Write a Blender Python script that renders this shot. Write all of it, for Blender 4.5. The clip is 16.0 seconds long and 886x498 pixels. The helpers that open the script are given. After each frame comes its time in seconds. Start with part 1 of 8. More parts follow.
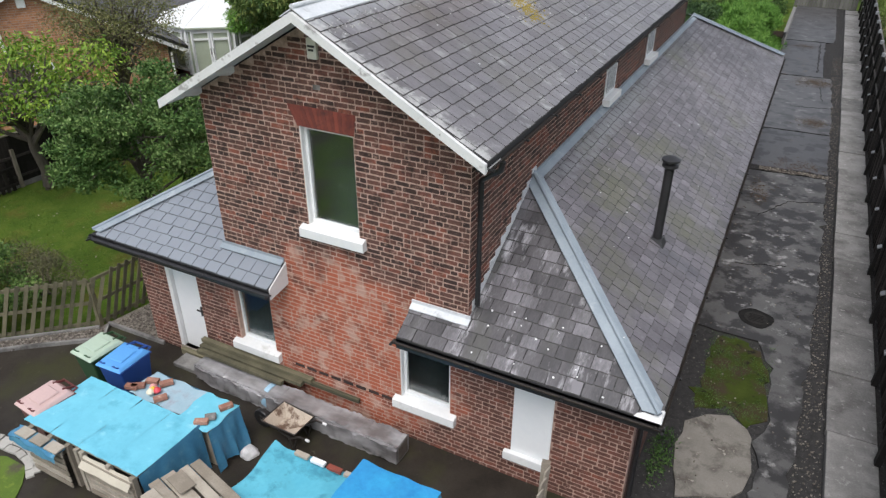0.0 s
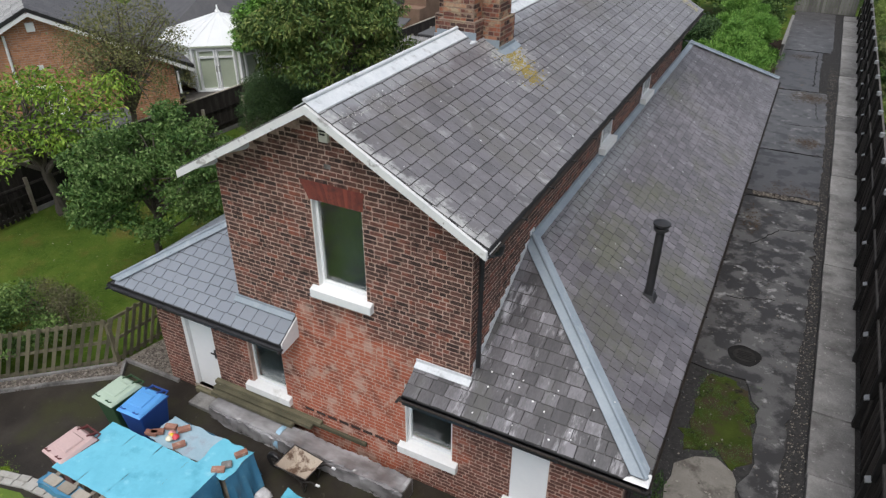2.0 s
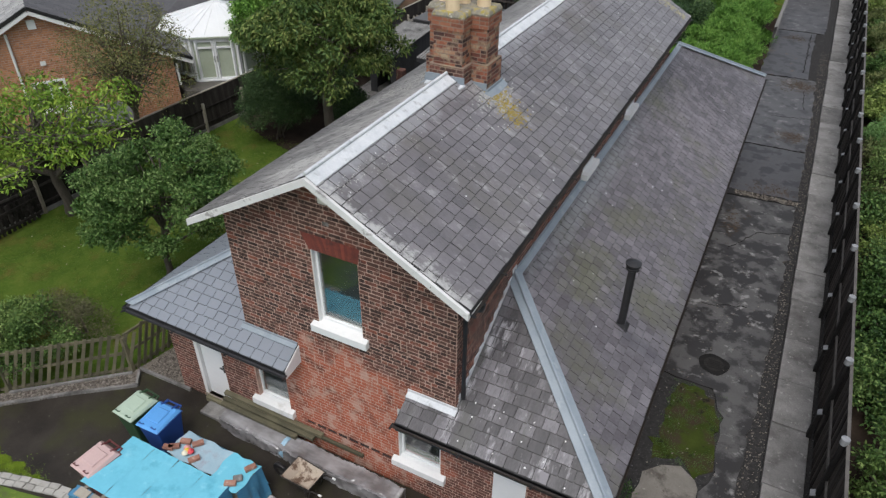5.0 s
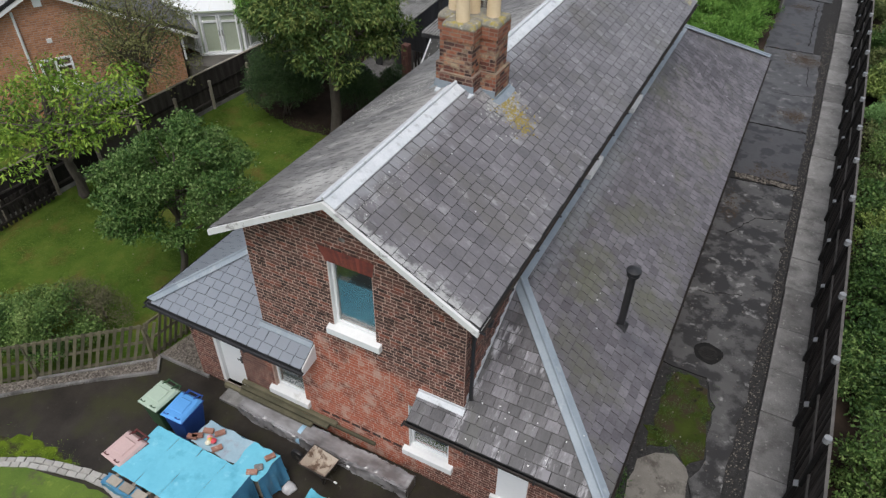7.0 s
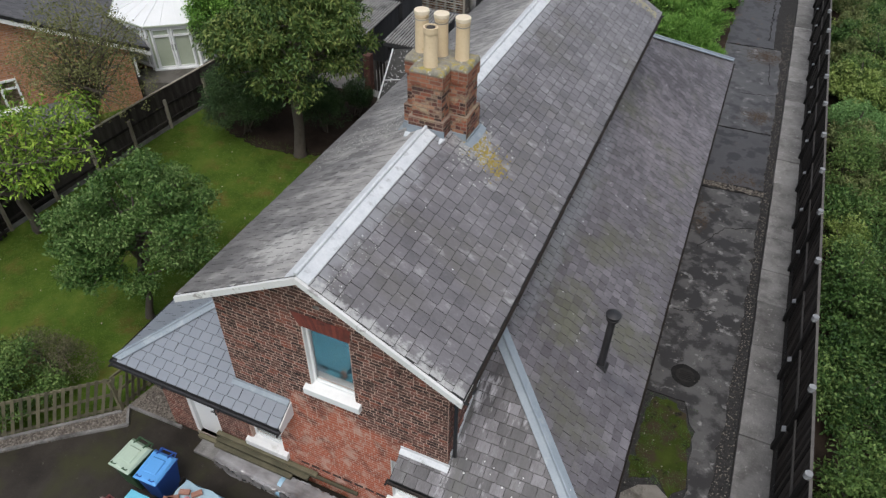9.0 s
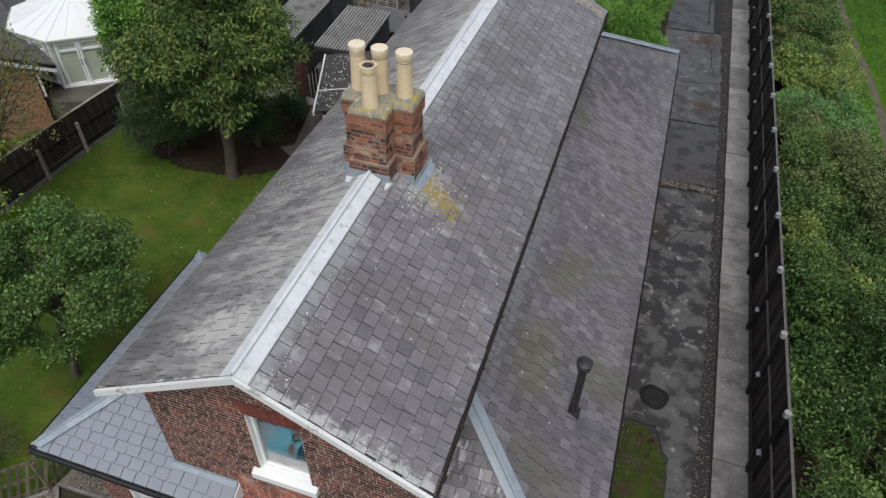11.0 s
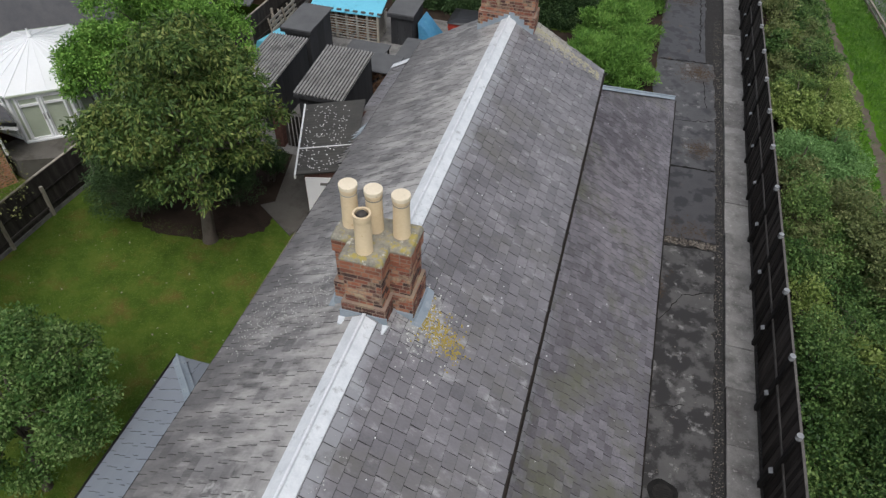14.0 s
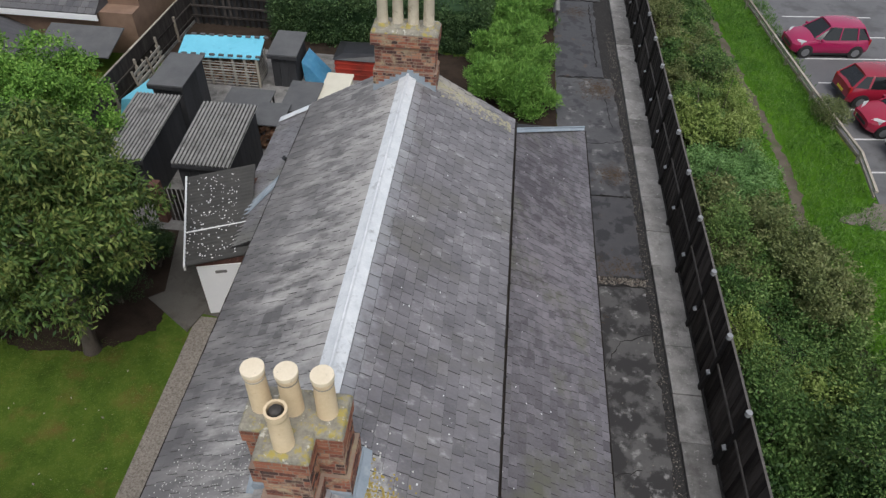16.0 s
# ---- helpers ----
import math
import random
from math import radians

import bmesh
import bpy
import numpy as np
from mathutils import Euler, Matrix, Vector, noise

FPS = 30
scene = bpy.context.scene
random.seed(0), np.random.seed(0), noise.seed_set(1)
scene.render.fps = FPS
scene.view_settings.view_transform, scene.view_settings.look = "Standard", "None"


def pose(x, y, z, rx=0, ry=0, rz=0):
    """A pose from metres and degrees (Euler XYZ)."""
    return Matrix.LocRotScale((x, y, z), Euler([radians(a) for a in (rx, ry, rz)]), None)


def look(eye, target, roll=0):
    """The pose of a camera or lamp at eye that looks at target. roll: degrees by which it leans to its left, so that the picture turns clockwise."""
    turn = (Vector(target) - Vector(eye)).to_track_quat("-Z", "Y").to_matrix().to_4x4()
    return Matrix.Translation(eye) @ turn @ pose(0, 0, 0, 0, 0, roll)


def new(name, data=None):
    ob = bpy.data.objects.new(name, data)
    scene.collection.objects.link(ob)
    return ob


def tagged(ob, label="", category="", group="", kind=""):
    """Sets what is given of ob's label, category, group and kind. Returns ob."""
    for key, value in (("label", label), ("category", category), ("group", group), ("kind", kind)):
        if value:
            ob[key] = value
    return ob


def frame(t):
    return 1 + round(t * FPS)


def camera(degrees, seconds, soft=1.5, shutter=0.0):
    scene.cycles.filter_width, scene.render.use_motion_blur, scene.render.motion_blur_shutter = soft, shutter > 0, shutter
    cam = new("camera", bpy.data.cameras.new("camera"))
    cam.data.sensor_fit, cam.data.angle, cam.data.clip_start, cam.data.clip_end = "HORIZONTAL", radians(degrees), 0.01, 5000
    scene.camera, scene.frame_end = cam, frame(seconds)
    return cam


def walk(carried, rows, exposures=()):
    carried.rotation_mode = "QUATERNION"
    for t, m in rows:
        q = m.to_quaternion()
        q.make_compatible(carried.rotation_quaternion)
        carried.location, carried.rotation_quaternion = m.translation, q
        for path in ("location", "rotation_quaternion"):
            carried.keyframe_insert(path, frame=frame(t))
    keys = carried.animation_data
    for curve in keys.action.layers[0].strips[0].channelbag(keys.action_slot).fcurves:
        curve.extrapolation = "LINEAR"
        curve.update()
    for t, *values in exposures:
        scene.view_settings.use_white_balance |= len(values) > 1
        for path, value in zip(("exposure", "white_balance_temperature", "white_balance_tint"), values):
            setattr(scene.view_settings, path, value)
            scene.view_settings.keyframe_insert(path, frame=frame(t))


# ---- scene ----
cam = camera(65.6, 16.0, soft=1.35)
PATH = [
    (0, (0.255, -0.043, 8.74), (-0.54, 1.5, 7.747), 0.2),
    (0.5, (0.234, -0.072, 9.141), (-0.554, 1.46, 8.124), 0.3),
    (1, (0.186, -0.045, 9.473), (-0.602, 1.485, 8.454), 0.3),
    (1.5, (0.14, -0.009, 9.819), (-0.647, 1.521, 8.798), 0.3),
    (2, (0.171, 0.014, 10.129), (-0.614, 1.537, 9.097), 0.3),
    (2.5, (0.203, 0.004, 10.449), (-0.576, 1.516, 9.396), 0.4),
    (3, (0.241, -0.018, 10.784), (-0.532, 1.484, 9.714), 0.4),
    (3.5, (0.3, -0.032, 11.126), (-0.468, 1.461, 10.039), 0.5),
    (4, (0.332, 0.059, 11.398), (-0.429, 1.542, 10.293), 0.5),
    (6.5, (0.144, 0.127, 12.954), (-0.569, 1.523, 11.712), 0.7),
    (7, (0.047, 0.187, 13.219), (-0.654, 1.562, 11.948), 0.8),
    (7.5, (-0.063, 0.307, 13.488), (-0.748, 1.663, 12.187), 0.8),
    (8, (-0.182, 0.48, 13.681), (-0.843, 1.839, 12.37), 0.7),
    (8.5, (-0.362, 0.744, 13.867), (-0.985, 2.119, 12.555), 0.8),
    (9, (-0.617, 1.132, 14.057), (-1.213, 2.514, 12.74), 0.9),
    (9.5, (-0.912, 1.634, 14.17), (-1.48, 3.026, 12.852), 1.0),
    (9.7, (-1.002, 1.876, 14.188), (-1.53, 3.281, 12.867), 0.8),
    (12, (-1.68, 3.22, 14.476), (-2.091, 4.596, 13.084), 1.3),
    (12.5, (-1.834, 3.595, 14.645), (-2.23, 4.973, 13.251), 1.3),
    (13, (-2.011, 4.002, 14.966), (-2.404, 5.381, 13.572), 1.3),
    (13.5, (-2.287, 4.539, 15.242), (-2.669, 5.918, 13.845), 1.7),
    (14, (-2.541, 5.101, 15.491), (-2.907, 6.48, 14.089), 1.9),
    (14.5, (-2.786, 5.728, 15.58), (-3.019, 7.135, 14.178), 2.2),
    (15, (-3.023, 6.376, 15.591), (-3.168, 7.795, 14.19), 2.2),
    (15.5, (-3.282, 7.093, 15.634), (-3.421, 8.512, 14.231), 2.4),
    (16, (-3.455, 7.821, 15.74), (-3.555, 9.242, 14.335), 2.5),
]
walk(cam, [(t, look(eye, target, roll)) for t, eye, target, roll in PATH], exposures=[(0, 0.42), (1.5, 0.27), (3.5, 0.16), (9, 0.1), (13, 0.07), (16, 0.13)])

# ---- light ----
world = bpy.data.worlds.new("overcast_sky")
scene.world = world
world.use_nodes = True
_wn, _wl = world.node_tree.nodes, world.node_tree.links
_sky = _wn.new("ShaderNodeTexSky")
_sky.sky_type, _sky.sun_disc = "NISHITA", False
_sky.sun_elevation, _sky.sun_rotation = radians(62), radians(165)
_sky.dust_density, _sky.air_density = 3.0, 1.0
_hs = _wn.new("ShaderNodeHueSaturation")
_hs.inputs["Saturation"].default_value = 0.45
_wl.new(_sky.outputs[0], _hs.inputs["Color"])
_wl.new(_hs.outputs[0], _wn["Background"].inputs["Color"])
_wn["Background"].inputs["Strength"].default_value = 0.15
_sun = bpy.data.lights.new("sun", "SUN")
_sun.energy, _sun.angle, _sun.color = 1.3, radians(35), (1.0, 0.98, 0.96)
sun = new("sun", _sun)
sun.matrix_world = look((0, 0, 30), (-2.5, 9.0, 12.0))


# ---- materials ----
def material(name, colours, scale=3.0, rough=0.8, fine=40.0, bump=0.2, metal=0.0, stretch=(1, 1, 1), random_mix=0.0,
             stain=None, stain_scale=0.8, stain_at=(0.5, 0.65), spec=0.5, dist=0.01, coat=0.0, second=None, second_scale=5.0, second_at=(0.6, 0.7)):
    """Base colours blended by a broad and a fine noise, per-piece tint, stains and relief."""
    m = bpy.data.materials.new(name)
    m.use_nodes = True
    n, l = m.node_tree.nodes, m.node_tree.links
    b = n["Principled BSDF"]
    b.inputs["Roughness"].default_value, b.inputs["Metallic"].default_value = rough, metal
    b.inputs["Specular IOR Level"].default_value = spec
    b.inputs["Coat Weight"].default_value = coat
    geo = n.new("ShaderNodeNewGeometry")
    mp = n.new("ShaderNodeMapping")
    mp.inputs["Scale"].default_value = stretch
    l.new(geo.outputs["Position"], mp.inputs["Vector"])

    def noise_tex(s, detail=4.0, r=0.6):
        t = n.new("ShaderNodeTexNoise")
        t.inputs["Scale"].default_value, t.inputs["Detail"].default_value, t.inputs["Roughness"].default_value = s, detail, r
        l.new(mp.outputs[0], t.inputs["Vector"])
        return t.outputs["Fac"]

    def math_node(op, a, c):
        t = n.new("ShaderNodeMath")
        t.operation = op
        for i, v in enumerate((a, c)):
            if isinstance(v, (int, float)):
                t.inputs[i].default_value = v
            else:
                l.new(v, t.inputs[i])
        return t.outputs[0]

    broad, grain = noise_tex(scale), noise_tex(fine)
    f = math_node("ADD", math_node("MULTIPLY", broad, 0.65), math_node("MULTIPLY", grain, 0.35))
    if random_mix:
        info = n.new("ShaderNodeObjectInfo")
        r = math_node("FRACT", math_node("ADD", info.outputs["Random"], geo.outputs["Random Per Island"]), 0.0)
        spread = math_node("MULTIPLY", math_node("SUBTRACT", r, 0.5), random_mix)
        f = math_node("ADD", f, spread)
    ramp = n.new("ShaderNodeValToRGB")
    l.new(f, ramp.inputs["Fac"])
    el = ramp.color_ramp.elements
    lo, hi = (0.3, 0.7) if random_mix < 0.5 else (0.1, 0.9)
    for i, c in enumerate(colours):
        p = lo + (hi - lo) * i / max(1, len(colours) - 1)
        e = el[i] if i < 2 else el.new(p)
        e.position, e.color = p, (*c, 1)
    out = ramp.outputs["Color"]

    def overlay(out, colour, s, at):
        k = n.new("ShaderNodeMapRange")
        k.inputs["From Min"].default_value, k.inputs["From Max"].default_value = at
        l.new(noise_tex(s, 6.0, 0.65), k.inputs["Value"])
        mx = n.new("ShaderNodeMix")
        mx.data_type = "RGBA"
        l.new(k.outputs[0], mx.inputs["Factor"])
        l.new(out, mx.inputs["A"])
        mx.inputs["B"].default_value = (*colour, 1)
        return mx.outputs["Result"]

    if stain:
        out = overlay(out, stain, stain_scale, stain_at)
    if second:
        out = overlay(out, second, second_scale, second_at)
    l.new(out, b.inputs["Base Color"])
    if bump:
        bp = n.new("ShaderNodeBump")
        bp.inputs["Strength"].default_value, bp.inputs["Distance"].default_value = bump, dist
        l.new(f if not random_mix else grain, bp.inputs["Height"])
        l.new(bp.outputs[0], b.inputs["Normal"])
    return m


M_SLATE = material("old_slate", [(0.097, 0.091, 0.097), (0.14, 0.132, 0.14), (0.17, 0.161, 0.17), (0.232, 0.222, 0.23)], 1.6, 0.36, 22, 0.35, stretch=(0.8, 1.3, 0.8), random_mix=0.24, spec=0.85,
                   stain=(0.118, 0.111, 0.09), stain_scale=0.6, stain_at=(0.49, 0.76), second=(0.46, 0.46, 0.45), second_scale=3.2, second_at=(0.58, 0.82))
M_LEAN_SLATE = material("mossy_slate", [(0.071, 0.065, 0.071), (0.105, 0.097, 0.106), (0.135, 0.125, 0.137), (0.192, 0.181, 0.194)], 1.6, 0.42, 24, 0.4, random_mix=0.25, spec=0.52,
                        stain=(0.1, 0.1, 0.066), stain_scale=0.6, stain_at=(0.5, 0.7), second=(0.4, 0.4, 0.39), second_scale=7.0, second_at=(0.67, 0.82))
M_HIP_SLATE = material("streaked_slate", [(0.05, 0.048, 0.052), (0.076, 0.073, 0.078), (0.108, 0.103, 0.111), (0.185, 0.178, 0.194)], 1.8, 0.44, 24, 0.4, stretch=(2.2, 0.6, 0.6), random_mix=0.34,
                       stain=(0.09, 0.092, 0.08), stain_scale=0.8, stain_at=(0.54, 0.75), second=(0.55, 0.54, 0.57), second_scale=2.0, second_at=(0.56, 0.74))
M_PALE_SLATE = material("weathered_slate", [(0.1, 0.095, 0.095), (0.155, 0.148, 0.148), (0.205, 0.197, 0.196)], 1.4, 0.45, 30, 0.3, stretch=(0.6, 2.0, 0.6), random_mix=0.4,
                        stain=(0.39, 0.375, 0.358), stain_scale=1.5, stain_at=(0.45, 0.66), second=(0.09, 0.086, 0.086), second_scale=2.6, second_at=(0.54, 0.7))
# edge tone: weathering plus the shadow line under each slate, put into the colour
M_EDGE = material("slate_edge", [(0.045, 0.043, 0.042), (0.09, 0.086, 0.083)], 6.0, 0.9, 30, 0.0)
M_UNDER = material("dark_underlay", [(0.02, 0.02, 0.022), (0.035, 0.035, 0.037)], 2.0, 0.9, 30, 0.0)
M_NEW_SLATE = material("new_slate", [(0.205, 0.228, 0.262), (0.232, 0.256, 0.29)], 1.5, 0.33, 30, 0.03, random_mix=0.2, stain=(0.255, 0.278, 0.31), stain_scale=1.2, stain_at=(0.55, 0.75), spec=0.6)
M_NEW_EDGE = material("new_slate_edge", [(0.09, 0.098, 0.112), (0.12, 0.13, 0.144)], 6.0, 0.8, 30, 0.0)
M_LEAD = material("lead", [(0.2, 0.245, 0.285), (0.3, 0.345, 0.385)], 2.0, 0.5, 25, 0.15, stain=(0.38, 0.41, 0.44), stain_scale=3.0, stain_at=(0.55, 0.75))
M_PALE_LEAD = material("weathered_lead", [(0.5, 0.53, 0.56), (0.72, 0.74, 0.76)], 3.0, 0.6, 25, 0.2, stain=(0.25, 0.26, 0.27), stain_scale=4.0, stain_at=(0.58, 0.75))
M_WHITE = material("white_paint", [(0.68, 0.69, 0.69), (0.8, 0.8, 0.79)], 2.0, 0.45, 20, 0.05, stain=(0.55, 0.55, 0.52), stain_scale=4.0, stain_at=(0.58, 0.75))
M_PEELING = material("peeling_white_paint", [(0.6, 0.61, 0.61), (0.76, 0.76, 0.75)], 2.0, 0.6, 25, 0.3, stain=(0.36, 0.35, 0.34), stain_scale=2.4, stain_at=(0.6, 0.66), second=(0.22, 0.21, 0.19), second_scale=9.0, second_at=(0.66, 0.72))
M_UPVC = material("white_plastic", [(0.76, 0.78, 0.79), (0.83, 0.84, 0.84)], 1.0, 0.3, 10, 0.0)
M_BLACK = material("black_plastic", [(0.012, 0.012, 0.013), (0.03, 0.03, 0.032)], 4.0, 0.4, 30, 0.05)
M_IRON = material("cast_iron", [(0.015, 0.014, 0.013), (0.05, 0.042, 0.036)], 6.0, 0.6, 50, 0.2)
M_TARMAC = material("wet_tarmac", [(0.013, 0.011, 0.009), (0.032, 0.027, 0.022), (0.052, 0.046, 0.037)], 1.3, 0.5, 60, 0.5, stain=(0.04, 0.04, 0.019), stain_scale=0.75, stain_at=(0.5, 0.66), second=(0.11, 0.1, 0.083), second_scale=7.0, second_at=(0.64, 0.76), spec=0.22)
M_PATH = material("blotched_concrete_path", [(0.062, 0.06, 0.058), (0.11, 0.107, 0.103)], 1.6, 0.5, 40, 0.3, stain=(0.026, 0.024, 0.023), stain_scale=1.2, stain_at=(0.45, 0.53),
                  second=(0.26, 0.255, 0.247), second_scale=2.6, second_at=(0.58, 0.68))
M_PATH_FAR = material("damp_concrete_path", [(0.045, 0.044, 0.047), (0.092, 0.09, 0.093)], 1.3, 0.45, 40, 0.25, stain=(0.03, 0.029, 0.031), stain_scale=1.3, stain_at=(0.5, 0.56),
                  second=(0.1, 0.07, 0.05), second_scale=1.2, second_at=(0.62, 0.68))
M_CONCRETE = material("weathered_concrete", [(0.118, 0.114, 0.109), (0.185, 0.18, 0.173), (0.27, 0.264, 0.253)], 2.4, 0.85, 34, 0.6, stain=(0.07, 0.067, 0.062), stain_scale=1.6, stain_at=(0.5, 0.68), second=(0.32, 0.312, 0.3), second_scale=11.0, second_at=(0.6, 0.72))
M_KERB = material("grey_kerb_concrete", [(0.115, 0.111, 0.107), (0.185, 0.18, 0.174), (0.28, 0.274, 0.264)], 2.2, 0.85, 34, 0.6, random_mix=0.28, stain=(0.075, 0.072, 0.068), stain_scale=1.5, stain_at=(0.52, 0.7), second=(0.34, 0.333, 0.32), second_scale=9.0, second_at=(0.59, 0.7))
M_PALE_KERB = material("dry_kerb_concrete", [(0.155, 0.151, 0.146), (0.23, 0.224, 0.217), (0.32, 0.313, 0.303)], 2.2, 0.9, 34, 0.6, random_mix=0.2, stain=(0.1, 0.096, 0.09), stain_scale=1.2, stain_at=(0.54, 0.72), second=(0.4, 0.392, 0.38), second_scale=9.0, second_at=(0.58, 0.7))
M_PAD = material("worn_concrete_pad", [(0.13, 0.12, 0.105), (0.23, 0.215, 0.19)], 2.2, 0.9, 50, 0.5, stain=(0.08, 0.072, 0.06), stain_scale=2.0, stain_at=(0.5, 0.62), second=(0.36, 0.34, 0.3), second_scale=4.0, second_at=(0.6, 0.68))
M_VERGE = material("lush_verge", [(0.035, 0.1, 0.006), (0.075, 0.17, 0.012)], 0.8, 0.9, 30, 0.5, spec=0.1)
M_GRAVEL = material("dark_gravel", [(0.016, 0.0155, 0.0155), (0.052, 0.05, 0.049)], 10.0, 0.9, 90, 0.9, second=(0.24, 0.235, 0.23), second_scale=32.0, second_at=(0.63, 0.69), spec=0.22)
M_SHINGLE = material("shingle", [(0.06, 0.05, 0.04), (0.13, 0.112, 0.095), (0.27, 0.245, 0.21)], 20.0, 0.9, 60, 1.0, random_mix=0.3)
M_SOIL = material("soil", [(0.02, 0.015, 0.012), (0.055, 0.04, 0.03)], 1.5, 0.95, 30, 0.5, spec=0.1)
M_LAWN = material("lawn", [(0.03, 0.06, 0.008), (0.062, 0.108, 0.014), (0.118, 0.146, 0.028)], 1.4, 0.9, 30, 0.9, stain=(0.125, 0.095, 0.028), stain_scale=0.9, stain_at=(0.52, 0.72), second=(0.118, 0.16, 0.036), second_scale=9.0, second_at=(0.54, 0.72), dist=0.03, spec=0.1)
M_MOSS = material("moss", [(0.02, 0.034, 0.006), (0.058, 0.075, 0.015)], 2.5, 0.95, 40, 0.8, stain=(0.05, 0.037, 0.025), stain_scale=1.8, stain_at=(0.47, 0.6), second=(0.016, 0.014, 0.012), second_scale=3.5, second_at=(0.58, 0.66), spec=0.1)
M_FENCE = material("dark_fence_boards", [(0.013, 0.011, 0.01), (0.036, 0.031, 0.028), (0.075, 0.066, 0.06)], 1.5, 0.8, 30, 0.3, stretch=(4, 4, 0.6), random_mix=0.46, spec=0.22)
M_SPUR = material("black_stained_post", [(0.008, 0.0075, 0.0075), (0.02, 0.019, 0.018)], 4.0, 0.75, 30, 0.3, spec=0.25)
M_GREY_TIMBER = material("silver_grey_timber", [(0.1, 0.097, 0.092), (0.2, 0.195, 0.185)], 3.0, 0.85, 40, 0.3, stretch=(3, 3, 0.5), random_mix=0.4)
M_TIMBER = material("weathered_timber", [(0.22, 0.19, 0.15), (0.4, 0.36, 0.3)], 3.0, 0.8, 40, 0.3, random_mix=0.4)
M_GREEN_TIMBER = material("mossy_timber", [(0.07, 0.066, 0.04), (0.16, 0.145, 0.09)], 3.0, 0.85, 40, 0.3, random_mix=0.4)
M_BARK = material("bark", [(0.05, 0.042, 0.035), (0.13, 0.11, 0.09)], 6.0, 0.9, 40, 0.6, stretch=(1, 1, 0.4))
M_TARP = material("pale_blue_tarpaulin", [(0.13, 0.47, 0.62), (0.18, 0.57, 0.72)], 1.5, 0.42, 14, 0.3, stain=(0.1, 0.4, 0.54), stain_scale=2.2, stain_at=(0.54, 0.72), second=(0.3, 0.64, 0.76), second_scale=3.5, second_at=(0.6, 0.75), dist=0.03)
M_TARP_BLUE = material("blue_tarpaulin", [(0.04, 0.17, 0.31), (0.08, 0.27, 0.43)], 2.0, 0.42, 9, 0.5, stain=(0.12, 0.3, 0.42), stain_scale=5.0, stain_at=(0.55, 0.7), dist=0.04)
M_POT = material("cream_clay", [(0.6, 0.47, 0.3), (0.74, 0.6, 0.41)], 2.5, 0.75, 30, 0.15, second=(0.5, 0.36, 0.2), second_scale=7.0, second_at=(0.66, 0.72))
M_POT_CAP = material("pale_clay_cap", [(0.66, 0.57, 0.42), (0.78, 0.69, 0.54)], 3.0, 0.75, 30, 0.15, second=(0.42, 0.36, 0.27), second_scale=7.0, second_at=(0.64, 0.72))
M_CAP = material("lichened_mortar_cap", [(0.15, 0.14, 0.115), (0.34, 0.32, 0.26)], 7.0, 0.95, 30, 0.8, stain=(0.34, 0.28, 0.08), stain_scale=6.0, stain_at=(0.51, 0.62), second=(0.55, 0.53, 0.46), second_scale=9.0, second_at=(0.6, 0.68))
M_ASB = material("cement_sheet", [(0.2, 0.198, 0.192), (0.36, 0.355, 0.345)], 3.0, 0.9, 40, 0.3, stain=(0.1, 0.1, 0.096), stain_scale=1.6, stain_at=(0.54, 0.75), second=(0.5, 0.495, 0.48), second_scale=8.0, second_at=(0.6, 0.72))
M_DARK_ASB = material("dark_cement_sheet", [(0.04, 0.04, 0.04), (0.085, 0.085, 0.08)], 2.0, 0.9, 40, 0.3, second=(0.6, 0.6, 0.57), second_scale=3.2, second_at=(0.7, 0.72))
M_FELT = material("grey_roofing_felt", [(0.07, 0.072, 0.076), (0.12, 0.122, 0.125)], 1.5, 0.9, 60, 0.3)


def leafy(name, colours, mix=0.36):
    colours = [(r * 1.05, g * 1.05, b + 0.06 * g) for r, g, b in colours]
    return material(name, colours, 0.9, 0.6, 3.0, 0.0, random_mix=mix, spec=0.25)


M_APPLE = leafy("apple_leaves", [(0.028, 0.072, 0.011), (0.064, 0.13, 0.022), (0.155, 0.23, 0.065)])
M_TREE = leafy("broad_tree_leaves", [(0.024, 0.055, 0.01), (0.069, 0.12, 0.02), (0.172, 0.205, 0.046)])
M_LIGHT = leafy("light_leaves", [(0.06, 0.13, 0.007), (0.135, 0.235, 0.014), (0.25, 0.35, 0.028)])
M_BRIGHT = leafy("bright_bush_leaves", [(0.055, 0.135, 0.012), (0.115, 0.25, 0.024), (0.21, 0.36, 0.055)])
M_BRAMBLE = leafy("bramble_leaves", [(0.027, 0.062, 0.013), (0.088, 0.158, 0.03), (0.215, 0.29, 0.078)], 0.24)
M_YELLOWISH = leafy("yellowish_leaves", [(0.075, 0.125, 0.018), (0.16, 0.225, 0.042), (0.265, 0.325, 0.09)], 0.24)
M_ELDER = leafy("elder_leaves", [(0.05, 0.118, 0.026), (0.108, 0.215, 0.054), (0.19, 0.31, 0.1)], 0.22)
M_SHRUB = leafy("shrub_leaves", [(0.018, 0.048, 0.01), (0.055, 0.116, 0.022), (0.155, 0.235, 0.06)], 0.26)
M_OLIVE = leafy("olive_shrub_leaves", [(0.045, 0.066, 0.018), (0.118, 0.148, 0.045), (0.225, 0.245, 0.095)], 0.26)
M_TWIGGY = leafy("thin_dull_leaves", [(0.085, 0.095, 0.03), (0.145, 0.155, 0.05), (0.22, 0.21, 0.08)])
M_DARKBUSH = leafy("dark_bush_leaves", [(0.016, 0.044, 0.009), (0.046, 0.1, 0.019), (0.15, 0.225, 0.055)])
